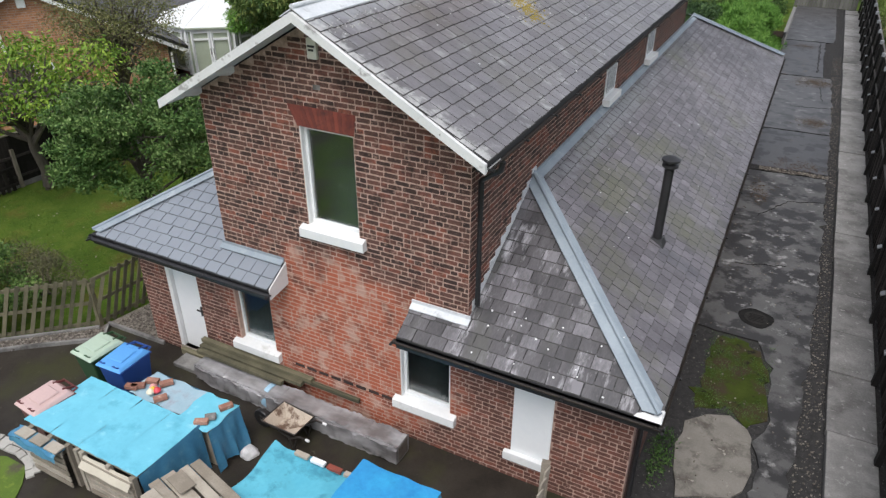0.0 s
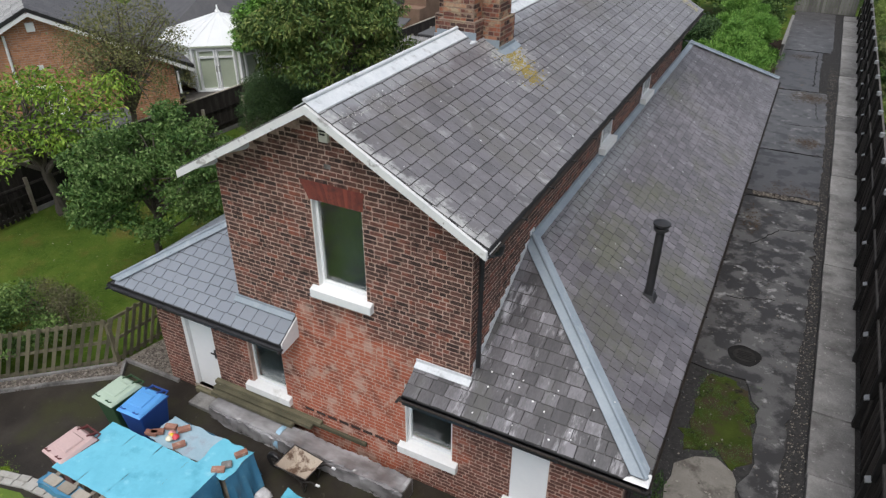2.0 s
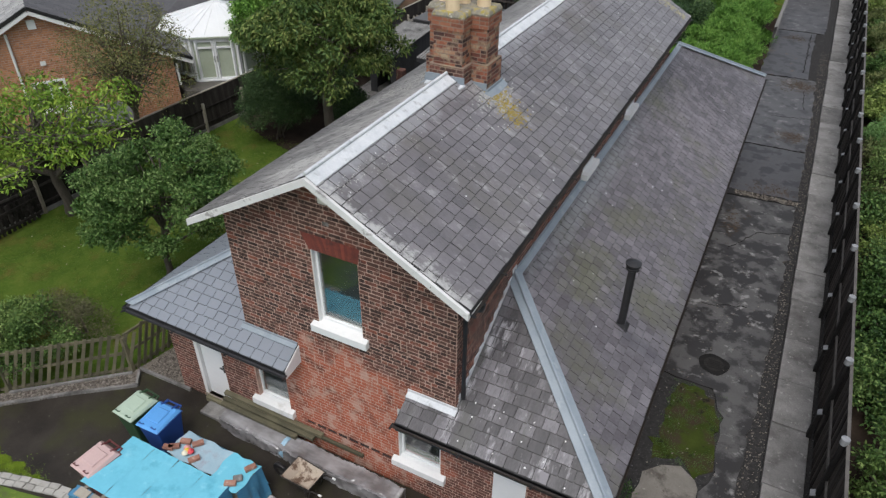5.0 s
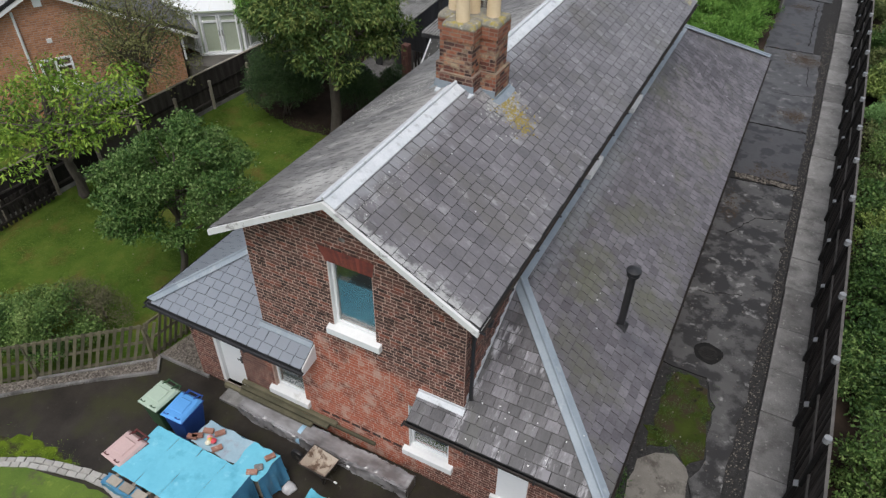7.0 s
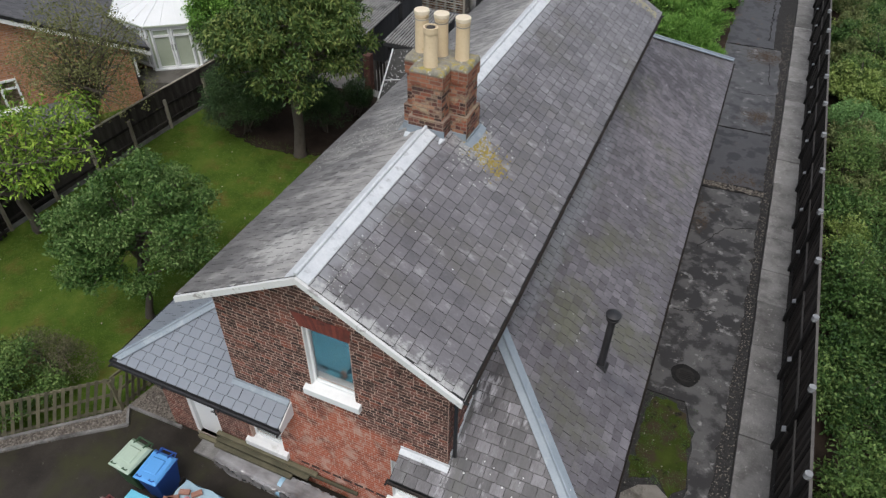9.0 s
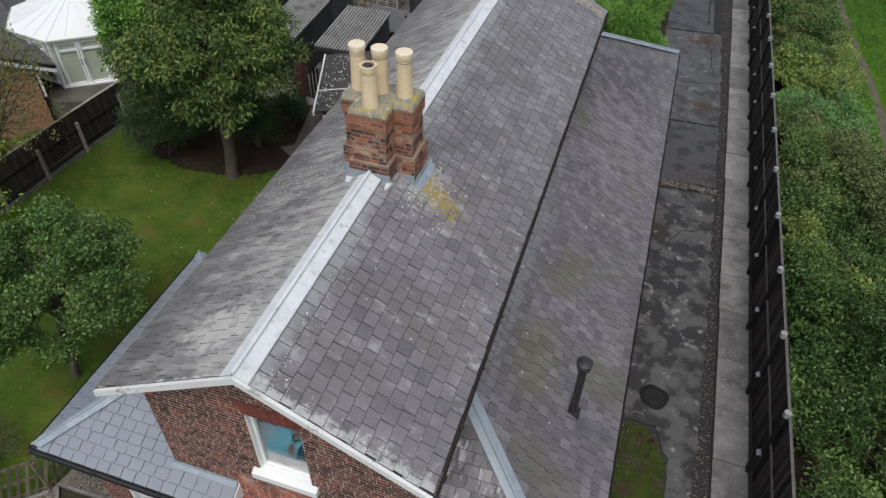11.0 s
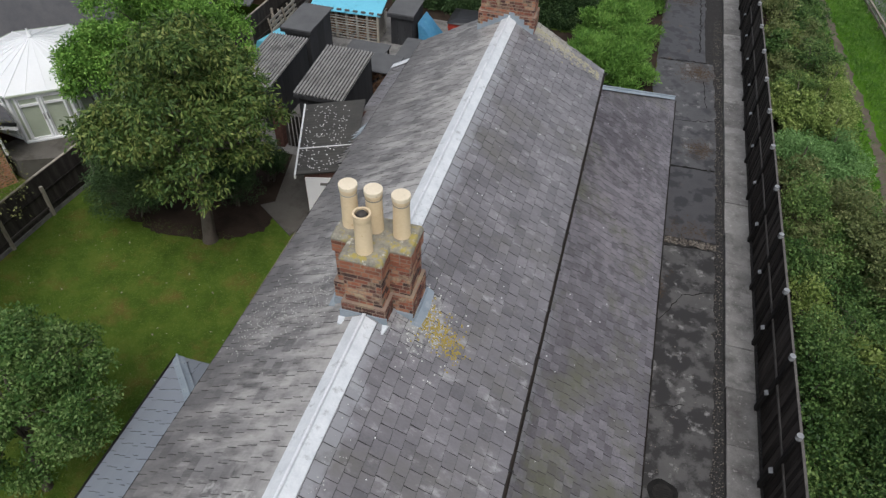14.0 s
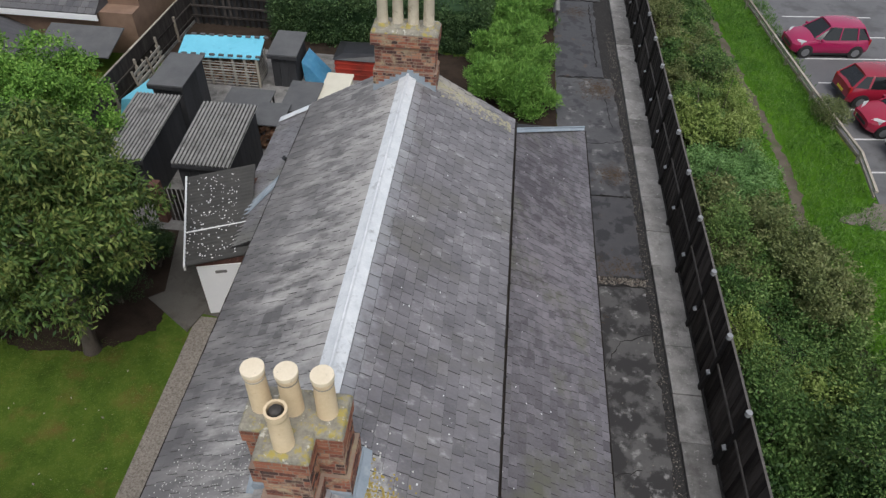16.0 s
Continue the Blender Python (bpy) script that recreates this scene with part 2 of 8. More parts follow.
M_YEW = leafy("dark_hedge_leaves", [(0.016, 0.04, 0.012), (0.036, 0.075, 0.021), (0.075, 0.125, 0.038)])
M_GRASSY = leafy("tall_grass", [(0.042, 0.11, 0.01), (0.08, 0.18, 0.018), (0.145, 0.265, 0.042)])
M_REED = leafy("bank_grass", [(0.055, 0.14, 0.014), (0.11, 0.24, 0.028), (0.2, 0.35, 0.06)])


def brick_material(name, colours, mix, zone, zone_colour, amount):
    """Old brickwork, redder low down, with a cleaned orange area in the middle of the lower front."""
    m = material(name, colours, 11.0, 0.92, 45, 0.6, random_mix=mix, stain=tuple(v * 0.5 for v in colours[0]), stain_scale=5.0, stain_at=(0.5, 0.72), second=(0.36, 0.235, 0.19), second_scale=13.0, second_at=(0.56, 0.74))
    n, l = m.node_tree.nodes, m.node_tree.links
    base_out = n["Principled BSDF"].inputs["Base Color"].links[0].from_socket
    geo = next(x for x in n if x.bl_idname == "ShaderNodeNewGeometry")
    sep = n.new("ShaderNodeSeparateXYZ")
    l.new(geo.outputs["Position"], sep.inputs[0])

    def noise_at(s):
        t = n.new("ShaderNodeTexNoise")
        t.inputs["Scale"].default_value, t.inputs["Detail"].default_value = s, 6.0
        l.new(geo.outputs["Position"], t.inputs["Vector"])
        return t.outputs["Fac"]

    def calc(op, a, c):
        t = n.new("ShaderNodeMath")
        t.operation = op
        for i, v in enumerate((a, c)):
            if isinstance(v, (int, float)):
                t.inputs[i].default_value = v
            else:
                l.new(v, t.inputs[i])
        return t.outputs[0]

    def blend(out, fac, lo, hi, top, colour):
        k = n.new("ShaderNodeMapRange")
        k.inputs["From Min"].default_value, k.inputs["From Max"].default_value, k.inputs["To Max"].default_value = lo, hi, top
        l.new(fac, k.inputs["Value"])
        mx = n.new("ShaderNodeMix")
        mx.data_type = "RGBA"
        l.new(k.outputs[0], mx.inputs["Factor"])
        l.new(out, mx.inputs["A"])
        if isinstance(colour, tuple):
            mx.inputs["B"].default_value = (*colour, 1)
        else:
            l.new(colour, mx.inputs["B"])
        return mx.outputs["Result"]

    low = calc("ADD", calc("MULTIPLY", sep.outputs["Z"], -1.0), calc("MULTIPLY", noise_at(0.9), 2.0))
    out = blend(base_out, low, -2.6, -0.6, 0.3, zone_colour)
    dx = calc("DIVIDE", calc("ADD", sep.outputs["X"], 5.6), 2.3)
    dz = calc("DIVIDE", calc("SUBTRACT", sep.outputs["Z"], 1.5), 1.75)
    d = calc("ADD", calc("MULTIPLY", dx, dx), calc("MULTIPLY", dz, dz))
    d = calc("SUBTRACT", calc("ADD", 0.25, calc("MULTIPLY", noise_at(1.6), 1.9)), d)
    tint = blend(out, noise_at(2.3), 0.3, 0.52, 0.9, zone)
    tint = blend(tint, noise_at(3.1), 0.52, 0.64, 0.8, (0.52, 0.36, 0.29))
    out = blend(out, d, 0.0, 0.4, amount, tint)
    l.new(out, n["Principled BSDF"].inputs["Base Color"])
    return m


def washed(m, centre, radii, colour, amount=0.8, scale=2.0, wander=1.2, at=(0.0, 0.5)):
    """A stain of its own shape round a place: strongest at the centre, broken up by noise. A radius of None leaves that axis out."""
    n, l = m.node_tree.nodes, m.node_tree.links
    b = n["Principled BSDF"]
    base_out = b.inputs["Base Color"].links[0].from_socket
    geo = next(x for x in n if x.bl_idname == "ShaderNodeNewGeometry")
    sub = n.new("ShaderNodeVectorMath")
    sub.operation = "SUBTRACT"
    l.new(geo.outputs["Position"], sub.inputs[0])
    sub.inputs[1].default_value = [c if r else 0.0 for c, r in zip(centre, radii)]
    mul = n.new("ShaderNodeVectorMath")
    mul.operation = "MULTIPLY"
    l.new(sub.outputs[0], mul.inputs[0])
    mul.inputs[1].default_value = [1.0 / r if r else 0.0 for r in radii]
    ln = n.new("ShaderNodeVectorMath")
    ln.operation = "LENGTH"
    l.new(mul.outputs[0], ln.inputs[0])
    t = n.new("ShaderNodeTexNoise")
    t.inputs["Scale"].default_value, t.inputs["Detail"].default_value, t.inputs["Roughness"].default_value = scale, 6.0, 0.65
    l.new(geo.outputs["Position"], t.inputs["Vector"])
    f = n.new("ShaderNodeMath")
    f.operation = "MULTIPLY_ADD"
    l.new(t.outputs["Fac"], f.inputs[0])
    f.inputs[1].default_value = wander
    f.inputs[2].default_value = 1.0 - wander / 2
    g = n.new("ShaderNodeMath")
    g.operation = "SUBTRACT"
    l.new(f.outputs[0], g.inputs[0])
    l.new(ln.outputs["Value"], g.inputs[1])
    k = n.new("ShaderNodeMapRange")
    k.inputs["From Min"].default_value, k.inputs["From Max"].default_value, k.inputs["To Max"].default_value = at[0], at[1], amount
    l.new(g.outputs[0], k.inputs["Value"])
    mx = n.new("ShaderNodeMix")
    mx.data_type = "RGBA"
    l.new(k.outputs[0], mx.inputs["Factor"])
    l.new(base_out, mx.inputs["A"])
    mx.inputs["B"].default_value = (*colour, 1)
    l.new(mx.outputs["Result"], b.inputs["Base Color"])
    return m


# lime and lead run-off below the ridge, lichen along the verge, algae and dark growth on the low roof
washed(M_PALE_SLATE, (-5.5, 0, 0), (1.1, None, None), (0.44, 0.425, 0.41), 0.72, 2.6, 2.6, (0.1, 0.9))
washed(M_PALE_SLATE, (-6.4, 8.0, 0), (0.9, 0.8, None), (0.52, 0.51, 0.49), 0.7, 5.0, 2.6, (0.3, 0.7))
washed(M_PALE_SLATE, (-8.3, 0, 0), (1.2, None, None), (0.085, 0.08, 0.081), 0.6, 1.4, 1.8, (0.0, 0.6))
washed(M_PALE_SLATE, (0, 6.95, 0), (None, 0.16, None), (0.6, 0.6, 0.58), 0.8, 8.0, 2.8, (0.4, 0.7))
washed(M_SLATE, (-5.35, 0, 0), (0.42, None, None), (0.36, 0.37, 0.39), 0.5, 3.0, 2.2, (0.2, 0.7))
washed(M_SLATE, (0, 6.95, 0), (None, 0.42, None), (0.5, 0.5, 0.49), 0.8, 7.0, 2.4, (0.3, 0.7))
washed(M_SLATE, (-4.75, 12.1, 0), (0.75, 1.1, None), (0.42, 0.42, 0.4), 0.6, 8.0, 2.4, (0.35, 0.75))
washed(M_SLATE, (-4.6, 22.9, 0), (1.4, 0.55, None), (0.36, 0.33, 0.26), 0.7, 5.0, 1.8, (0.1, 0.6))
washed(M_LEAN_SLATE, (-2.1, 11.4, 0), (0.75, 1.5, None), (0.095, 0.1, 0.04), 0.55, 3.0, 2.0, (0.15, 0.8))
washed(M_LEAN_SLATE, (-1.7, 23.0, 0), (2.4, 6.0, None), (0.05, 0.042, 0.049), 0.8, 1.9, 4.0, (0.3, 0.9))
washed(M_LEAN_SLATE, (-1.5, 20.5, 0), (2.4, 7.0, None), (0.2, 0.182, 0.198), 0.6, 3.1, 4.0, (0.5, 1.0))
washed(M_LEAN_SLATE, (-0.75, 10.55, 0), (0.6, 0.3, None), (0.05, 0.05, 0.06), 0.6, 3.0, 1.0, (0.0, 0.7))
washed(M_LEAN_SLATE, (-2.9, 14.0, 0), (0.35, 6.0, None), (0.24, 0.25, 0.26), 0.6, 4.0, 2.0, (0.2, 0.7))

M_BRICK = brick_material("old_brick", [(0.042, 0.024, 0.021), (0.06, 0.033, 0.027), (0.08, 0.042, 0.033), (0.1, 0.051, 0.039), (0.12, 0.058, 0.045), (0.14, 0.062, 0.047), (0.155, 0.06, 0.045), (0.24, 0.08, 0.05)], 0.8, (0.45, 0.125, 0.066), (0.2, 0.078, 0.056), 0.88)
M_MORTAR = brick_material("mortar", [(0.33, 0.22, 0.175), (0.46, 0.32, 0.26), (0.58, 0.43, 0.36)], 0.0, (0.5, 0.33, 0.26), (0.42, 0.26, 0.2), 0.7)
M_DARK_MORTAR = material("sooty_mortar", [(0.19, 0.13, 0.1), (0.3, 0.22, 0.17)], 3.0, 0.95, 60, 0.4, stain=(0.32, 0.27, 0.16), stain_scale=2.0, stain_at=(0.55, 0.7))
M_SOOT_BRICK = material("sooty_dark_brick", [(0.028, 0.018, 0.016), (0.06, 0.036, 0.03)], 8.0, 0.9, 40, 0.5, random_mix=0.3)
M_RED_BRICK = material("red_brick", [(0.14, 0.037, 0.028), (0.25, 0.06, 0.04)], 5.0, 0.85, 35, 0.5, random_mix=0.4, stain=(0.075, 0.03, 0.026), stain_scale=4.0, stain_at=(0.54, 0.72))
M_ORANGE_BRICK = material("neighbour_brick", [(0.3, 0.135, 0.07), (0.42, 0.2, 0.105), (0.56, 0.27, 0.14)], 1.0, 0.9, 35, 0.3, random_mix=0.5)


def glass():
    m = bpy.data.materials.new("window_glass")
    m.use_nodes = True
    b = m.node_tree.nodes["Principled BSDF"]
    b.inputs["Base Color"].default_value = (0.93, 0.96, 0.96, 1)
    b.inputs["Roughness"].default_value, b.inputs["Transmission Weight"].default_value, b.inputs["IOR"].default_value = 0.02, 1.0, 1.5
    return m


M_GLASS = glass()


# ---- mesh helpers ----
class Pile:
    """Collects boxes, prisms and sheets into one mesh."""

    def __init__(self):
        self.v, self.f = [], []

    def hull(self, low, high):
        """A closed prism between two loops of as many points (low seen from outside-below)."""
        k, n = len(self.v), len(low)
        self.v += [tuple(p) for p in low] + [tuple(p) for p in high]
        self.f.append(tuple(k + i for i in reversed(range(n))))
        self.f.append(tuple(k + n + i for i in range(n)))
        for i in range(n):
            j = (i + 1) % n
            self.f.append((k + i, k + j, k + n + j, k + n + i))
        return self

    def box(self, x0, x1, y0, y1, z0, z1, m=None):
        low = [(x0, y0, z0), (x1, y0, z0), (x1, y1, z0), (x0, y1, z0)]
        high = [(x0, y0, z1), (x1, y0, z1), (x1, y1, z1), (x0, y1, z1)]
        if m is not None:
            low, high = [m @ Vector(p) for p in low], [m @ Vector(p) for p in high]
        return self.hull(low, high)

    def bar(self, a, b, w, h=None, up=(0, 0, 1)):
        """A square bar from a to b."""
        a, b, up = Vector(a), Vector(b), Vector(up)
        d = (b - a).normalized()
        s = d.cross(up)
        if s.length < 1e-4:
            s = d.cross(Vector((1, 0, 0)))
        s.normalize()
        t = s.cross(d)
        h = w if h is None else h
        ring = [-s * w / 2 - t * h / 2, s * w / 2 - t * h / 2, s * w / 2 + t * h / 2, -s * w / 2 + t * h / 2]
        return self.hull([a + r for r in reversed(ring)], [b + r for r in reversed(ring)])

    def tube(self, pts, radii, sides=10):
        pts = [Vector(p) for p in pts]
        if isinstance(radii, (int, float)):
            radii = [radii] * len(pts)
        k = len(self.v)
        for i, p in enumerate(pts):
            d = (pts[min(i + 1, len(pts) - 1)] - pts[max(i - 1, 0)]).normalized()
            s = d.cross(Vector((0, 0, 1)))
            if s.length < 1e-3:
                s = Vector((1, 0, 0))
            s.normalize()
            t = s.cross(d)
            for j in range(sides):
                a = 2 * math.pi * j / sides
                self.v.append(tuple(p + (s * math.cos(a) - t * math.sin(a)) * radii[i]))
        for i in range(len(pts) - 1):
            for j in range(sides):
                q = (j + 1) % sides
                self.f.append((k + i * sides + j, k + i * sides + q, k + (i + 1) * sides + q, k + (i + 1) * sides + j))
        self.f.append(tuple(k + j for j in reversed(range(sides))))
        e = k + (len(pts) - 1) * sides
        self.f.append(tuple(e + j for j in range(sides)))
        return self

    def lathe(self, x, y, profile, sides=20):
        """A turned shape round a vertical axis: (radius, height) pairs from the bottom up."""
        k = len(self.v)
        for r, z in profile:
            for j in range(sides):
                a = 2 * math.pi * j / sides
                self.v.append((x + r * math.cos(a), y + r * math.sin(a), z))
        for i in range(len(profile) - 1):
            for j in range(sides):
                q = (j + 1) % sides
                self.f.append((k + i * sides + j, k + i * sides + q, k + (i + 1) * sides + q, k + (i + 1) * sides + j))
        self.f.append(tuple(k + j for j in reversed(range(sides))))
        e = k + (len(profile) - 1) * sides
        self.f.append(tuple(e + j for j in range(sides)))
        return self

    def sheet(self, pts):
        k = len(self.v)
        self.v += [tuple(p) for p in pts]
        self.f.append(tuple(range(k, k + len(pts))))
        return self

    def mesh(self, name, mat, smooth=False):
        me = bpy.data.meshes.new(name)
        me.from_pydata(self.v, [], self.f)
        me.materials.append(mat)
        if smooth:
            for p in me.polygons:
                p.use_smooth = True
        me.update()
        return me


def thing(name, at, label, category, group="", kind=""):
    ob = new(name)
    ob.empty_display_size = 0.2
    ob.location = at
    return tagged(ob, label, category, group, kind)


def part(name, pile, mat, parent, label="", bevel=0.0, smooth=False, kind="", weld=False):
    """One mesh, in world coordinates, under a thing or a part."""
    me = pile if isinstance(pile, bpy.types.Mesh) else pile.mesh(name, mat, smooth)
    if weld:
        bm = bmesh.new()
        bm.from_mesh(me)
        bmesh.ops.remove_doubles(bm, verts=bm.verts, dist=0.0005)
        seen = {}
        for f in bm.faces:
            seen.setdefault(frozenset(v.index for v in f.verts), []).append(f)
        bmesh.ops.delete(bm, geom=[f for fs in seen.values() if len(fs) > 1 for f in fs], context="FACES_ONLY")
        bm.to_mesh(me)
        bm.free()
    ob = new(name, me)
    ob.parent = parent
    if parent is not None and parent.type == "EMPTY":
        ob.matrix_parent_inverse = Matrix.Translation(parent.location).inverted()
    if bevel:
        mod = ob.modifiers.new("bevel", "BEVEL")
        mod.width, mod.segments, mod.limit_method = bevel, 2, "ANGLE"
    if smooth and not isinstance(pile, bpy.types.Mesh):
        ob.data.set_sharp_from_angle(angle=radians(40))
    return tagged(ob, label, kind=kind)


def solid(name, pile, mat, label, category, kind="", bevel=0.0, group="", smooth=False):
    """A thing that is one mesh."""
    return tagged(part(name, pile, mat, None, "", bevel, smooth), label, category, group, kind)


# ---- pieces: slates and bricks ----
def slate_mesh(l, mat, rng, edge):
    """A slate of unit width, its lower end raised over the course below, its lower corners chipped."""
    c0, c1, dip = rng.uniform(0.01, 0.07), rng.uniform(0.01, 0.07), rng.uniform(-0.006, 0.006)
    out = [(-0.5, c0 * 0.35), (-0.5 + c0, 0), (0.0, dip), (0.5 - c1, 0), (0.5, c1 * 0.35), (0.5, l), (-0.5, l)]
    low = [(x, y, 0.006 - 0.014 * y / l) for x, y in out]
    high = [(x * 0.982, y + (0.011 if y < l / 2 else 0.0), 0.019 - 0.016 * y / l) for x, y in out]
    me = Pile().hull(low, high).mesh("slate", mat)
    edge_faces(me, 9, edge)
    return me


def edge_faces(me, n, edge):
    """Dark dirty edges that also paint the shadow line between slates: in each run of n faces all but the first two."""
    me.materials.append(edge)
    me.polygons.foreach_set("material_index", [0 if i % n < 2 else 1 for i in range(len(me.polygons))])


def slate_slope(deck, eave, along, up, run, ulo, uhi, mat, near, gauge=0.232, width=0.30, seed=1, rag=0.007, edge=None):
    """Courses of slates on a slope. ulo and uhi give the slope's ends at a height v up it; near(u, v) picks those that are parts."""
    rng = random.Random(seed)
    eave, along, up = Vector(eave), Vector(along).normalized(), Vector(up).normalized()
    n = along.cross(up)
    if n.z < 0:
        n = -n
    flip = along.cross(up).dot(n) < 0
    basis = Matrix((along, up, n)).transposed().to_4x4()
    l = gauge + 0.06
    edge = edge or M_EDGE
    kinds = [slate_mesh(l, mat, rng, edge) for _ in range(6)]
    rest, rows = Pile(), int(run / gauge) + 1
    count = 0
    for k in range(rows):
        v = k * gauge
        vm = min(v + gauge / 2, run)
        a, b = ulo(vm), uhi(vm)
        u = a - (width / 2 if k % 2 else 0.0) + rng.uniform(-0.03, 0.03)
        while u < b:
            w = width * rng.uniform(0.93, 1.07)
            c0, c1 = max(u, a), min(u + w, b)
            u += w
            if c1 - c0 < 0.04:
                continue
            ll = min(l, run - v + 0.01) / l
            if ll < 0.15:
                continue
            m = (Matrix.Translation(eave + along * (c0 + c1) / 2 + up * (v + rng.uniform(-rag, rag)) + n * rng.uniform(0, 0.003)) @ basis
                 @ Matrix.Rotation(radians(rng.gauss(0, 0.75)), 4, "Z") @ Matrix.Rotation(radians(rng.gauss(0, 0.25)), 4, "Y")
                 @ Matrix.Diagonal((c1 - c0 - 0.007, ll, 1, 1)))
            me = kinds[rng.randrange(6)]
            if near(c0, v) and count < 300:
                ob = new("slate", me)
                ob.parent, ob.matrix_basis = deck, m
                count += 1
            else:
                vs = [m @ q.co for q in me.vertices]
                rest.hull(vs[:7], vs[7:])
    if rest.v:
        if flip:
            rest.f = [tuple(reversed(q)) for q in rest.f]
        ob = part("slating", rest, mat, deck)
        edge_faces(ob.data, 9, edge)
        tagged(ob, kind="stuff")


def brick_wall(back, origin, along, out, u0, u1, z0, z1, holes=(), top=None, near=None, mat=None, seed=3, course=0.0815, proud=0.005, length=0.235):
    """Courses of bricks proud of a mortar face. holes: (u0, u1, z0, z1); top(u): the wall's height there."""
    rng = random.Random(seed)
    mat = mat or M_BRICK
    origin, along, out = Vector(origin), Vector(along), Vector(out)
    basis = Matrix((along, out, Vector((0, 0, 1)))).transposed().to_4x4()
    flip = along.cross(out).z < 0
    kinds = []
    for _ in range(6):
        ring = []
        for sx, sz in ((-1, -1), (1, -1), (1, 1), (-1, 1)):
            c = rng.uniform(0.03, 0.09)
            a, b = (sx * 0.5, sz * (0.5 - c * 2.2)), (sx * (0.5 - c), sz * 0.5)
            ring += [a, b] if sx * sz > 0 else [b, a]
        low = [(x, -0.02, z) for x, z in ring]
        high = [(x * 0.985 + rng.uniform(-0.008, 0.008), proud, z * 0.95 + rng.uniform(-0.02, 0.02)) for x, z in ring]
        me = Pile().hull(low[::-1], high[::-1]).mesh("brick", mat)
        if flip:
            me.flip_normals()
        kinds.append(me)
    rest, count = Pile(), 0
    k = 0
    while z0 + k * course < z1 - 0.02:
        z = z0 + k * course
        h = min(course, z1 - z) - 0.019
        header = k % 4 == 3
        u = u0 - rng.choice((0.0, 0.5, 0.25)) * length - (0.25 if k % 2 else 0.0) * length
        turn = 0
        while u < u1:
            w = length / 2 if header and turn % 3 != 1 or (not header and rng.random() < 0.3) else length
            turn += 1
            spans = [(max(u, u0), min(u + w, u1))]
            u += w
            for a, b, c, d in holes:
                if z + course * 0.6 > c and z + course * 0.4 < d:
                    spans = [s for x, y in spans for s in ((x, min(y, a)), (max(x, b), y)) if s[1] - s[0] > 0.03]
            for a, b in spans:
                if b - a < 0.03 or (top and z + h > min(top(a), top(b))):
                    continue
                m = (Matrix.Translation(origin + along * (a + b) / 2 + Vector((0, 0, z + h / 2)) + out * rng.uniform(-0.002, 0.002)) @ basis
                     @ Matrix.Rotation(radians(rng.gauss(0, 0.7)), 4, "Y") @ Matrix.Diagonal((b - a - 0.014 + rng.gauss(0, 0.003), 1, h + rng.gauss(0, 0.003), 1)))
                me = kinds[rng.randrange(6)]
                if near and near(a, z) and count < 300:
                    ob = new("brick", me)
                    ob.parent, ob.matrix_basis = back, m
                    count += 1
                else:
                    vs = [m @ q.co for q in me.vertices]
                    rest.hull(vs[:8], vs[8:])
        k += 1
    if flip:
        rest.f = [tuple(reversed(q)) for q in rest.f]
    if rest.v:
        tagged(part("brickwork", rest, mat, back), kind="stuff")


def wall_cells(pile, u0, u1, z0, z1, holes, make):
    """The solid parts of a wall round its openings."""
    us = sorted({u0, u1, *[h[0] for h in holes], *[h[1] for h in holes]})
    zs = sorted({z0, z1, *[h[2] for h in holes], *[h[3] for h in holes]})
    for a, b in zip(us, us[1:]):
        for c, d in zip(zs, zs[1:]):
            if not any(h[0] <= (a + b) / 2 <= h[1] and h[2] <= (c + d) / 2 <= h[3] for h in holes):
                make(pile, a, b, c, d)


# ---- plants ----
def leaf_cloud(centres, per, size, spread, seed, droop=0.0, slim=0.5, upward=0.35, inner=None):
    """Small folded leaves scattered round clump centres, as one mesh's points and faces."""
    rng = np.random.default_rng(seed)
    c = np.repeat(np.asarray(centres, float), per, axis=0)
    n = len(c)
    off = rng.normal(size=(n, 3))
    off /= np.linalg.norm(off, axis=1, keepdims=True)
    off *= (rng.random((n, 1)) ** 0.45) * spread
    off[:, 2] *= 0.75
    pos = c + off
    d = rng.normal(size=(n, 3)) * 0.8 + off / spread
    d[:, 2] -= droop
    d /= np.linalg.norm(d, axis=1, keepdims=True)
    nor = rng.normal(size=(n, 3)) * 0.7 + off / spread * 0.5
    nor[:, 2] += upward
    side = np.cross(d, nor)
    side /= np.linalg.norm(side, axis=1, keepdims=True) + 1e-9
    s = size * rng.uniform(0.6, 1.3, (n, 1))
    mid = pos + d * s * 0.5
    v = np.stack([pos, mid + side * s * slim / 2, pos + d * s, mid - side * s * slim / 2], axis=1).reshape(-1, 3)
    return v


def leaf_mesh(name, v, mat):
    me = bpy.data.meshes.new(name)
    k = len(v) // 4
    me.vertices.add(len(v))
    me.vertices.foreach_set("co", v.astype(np.float32).ravel())
    me.loops.add(len(v))
    me.loops.foreach_set("vertex_index", np.arange(len(v), dtype=np.int32))
    me.polygons.add(k)
    me.polygons.foreach_set("loop_start", np.arange(0, 4 * k, 4, dtype=np.int32))
    me.polygons.foreach_set("loop_total", np.full(k, 4, dtype=np.int32))
    me.materials.append(mat)
    me.update(calc_edges=True)
    return me


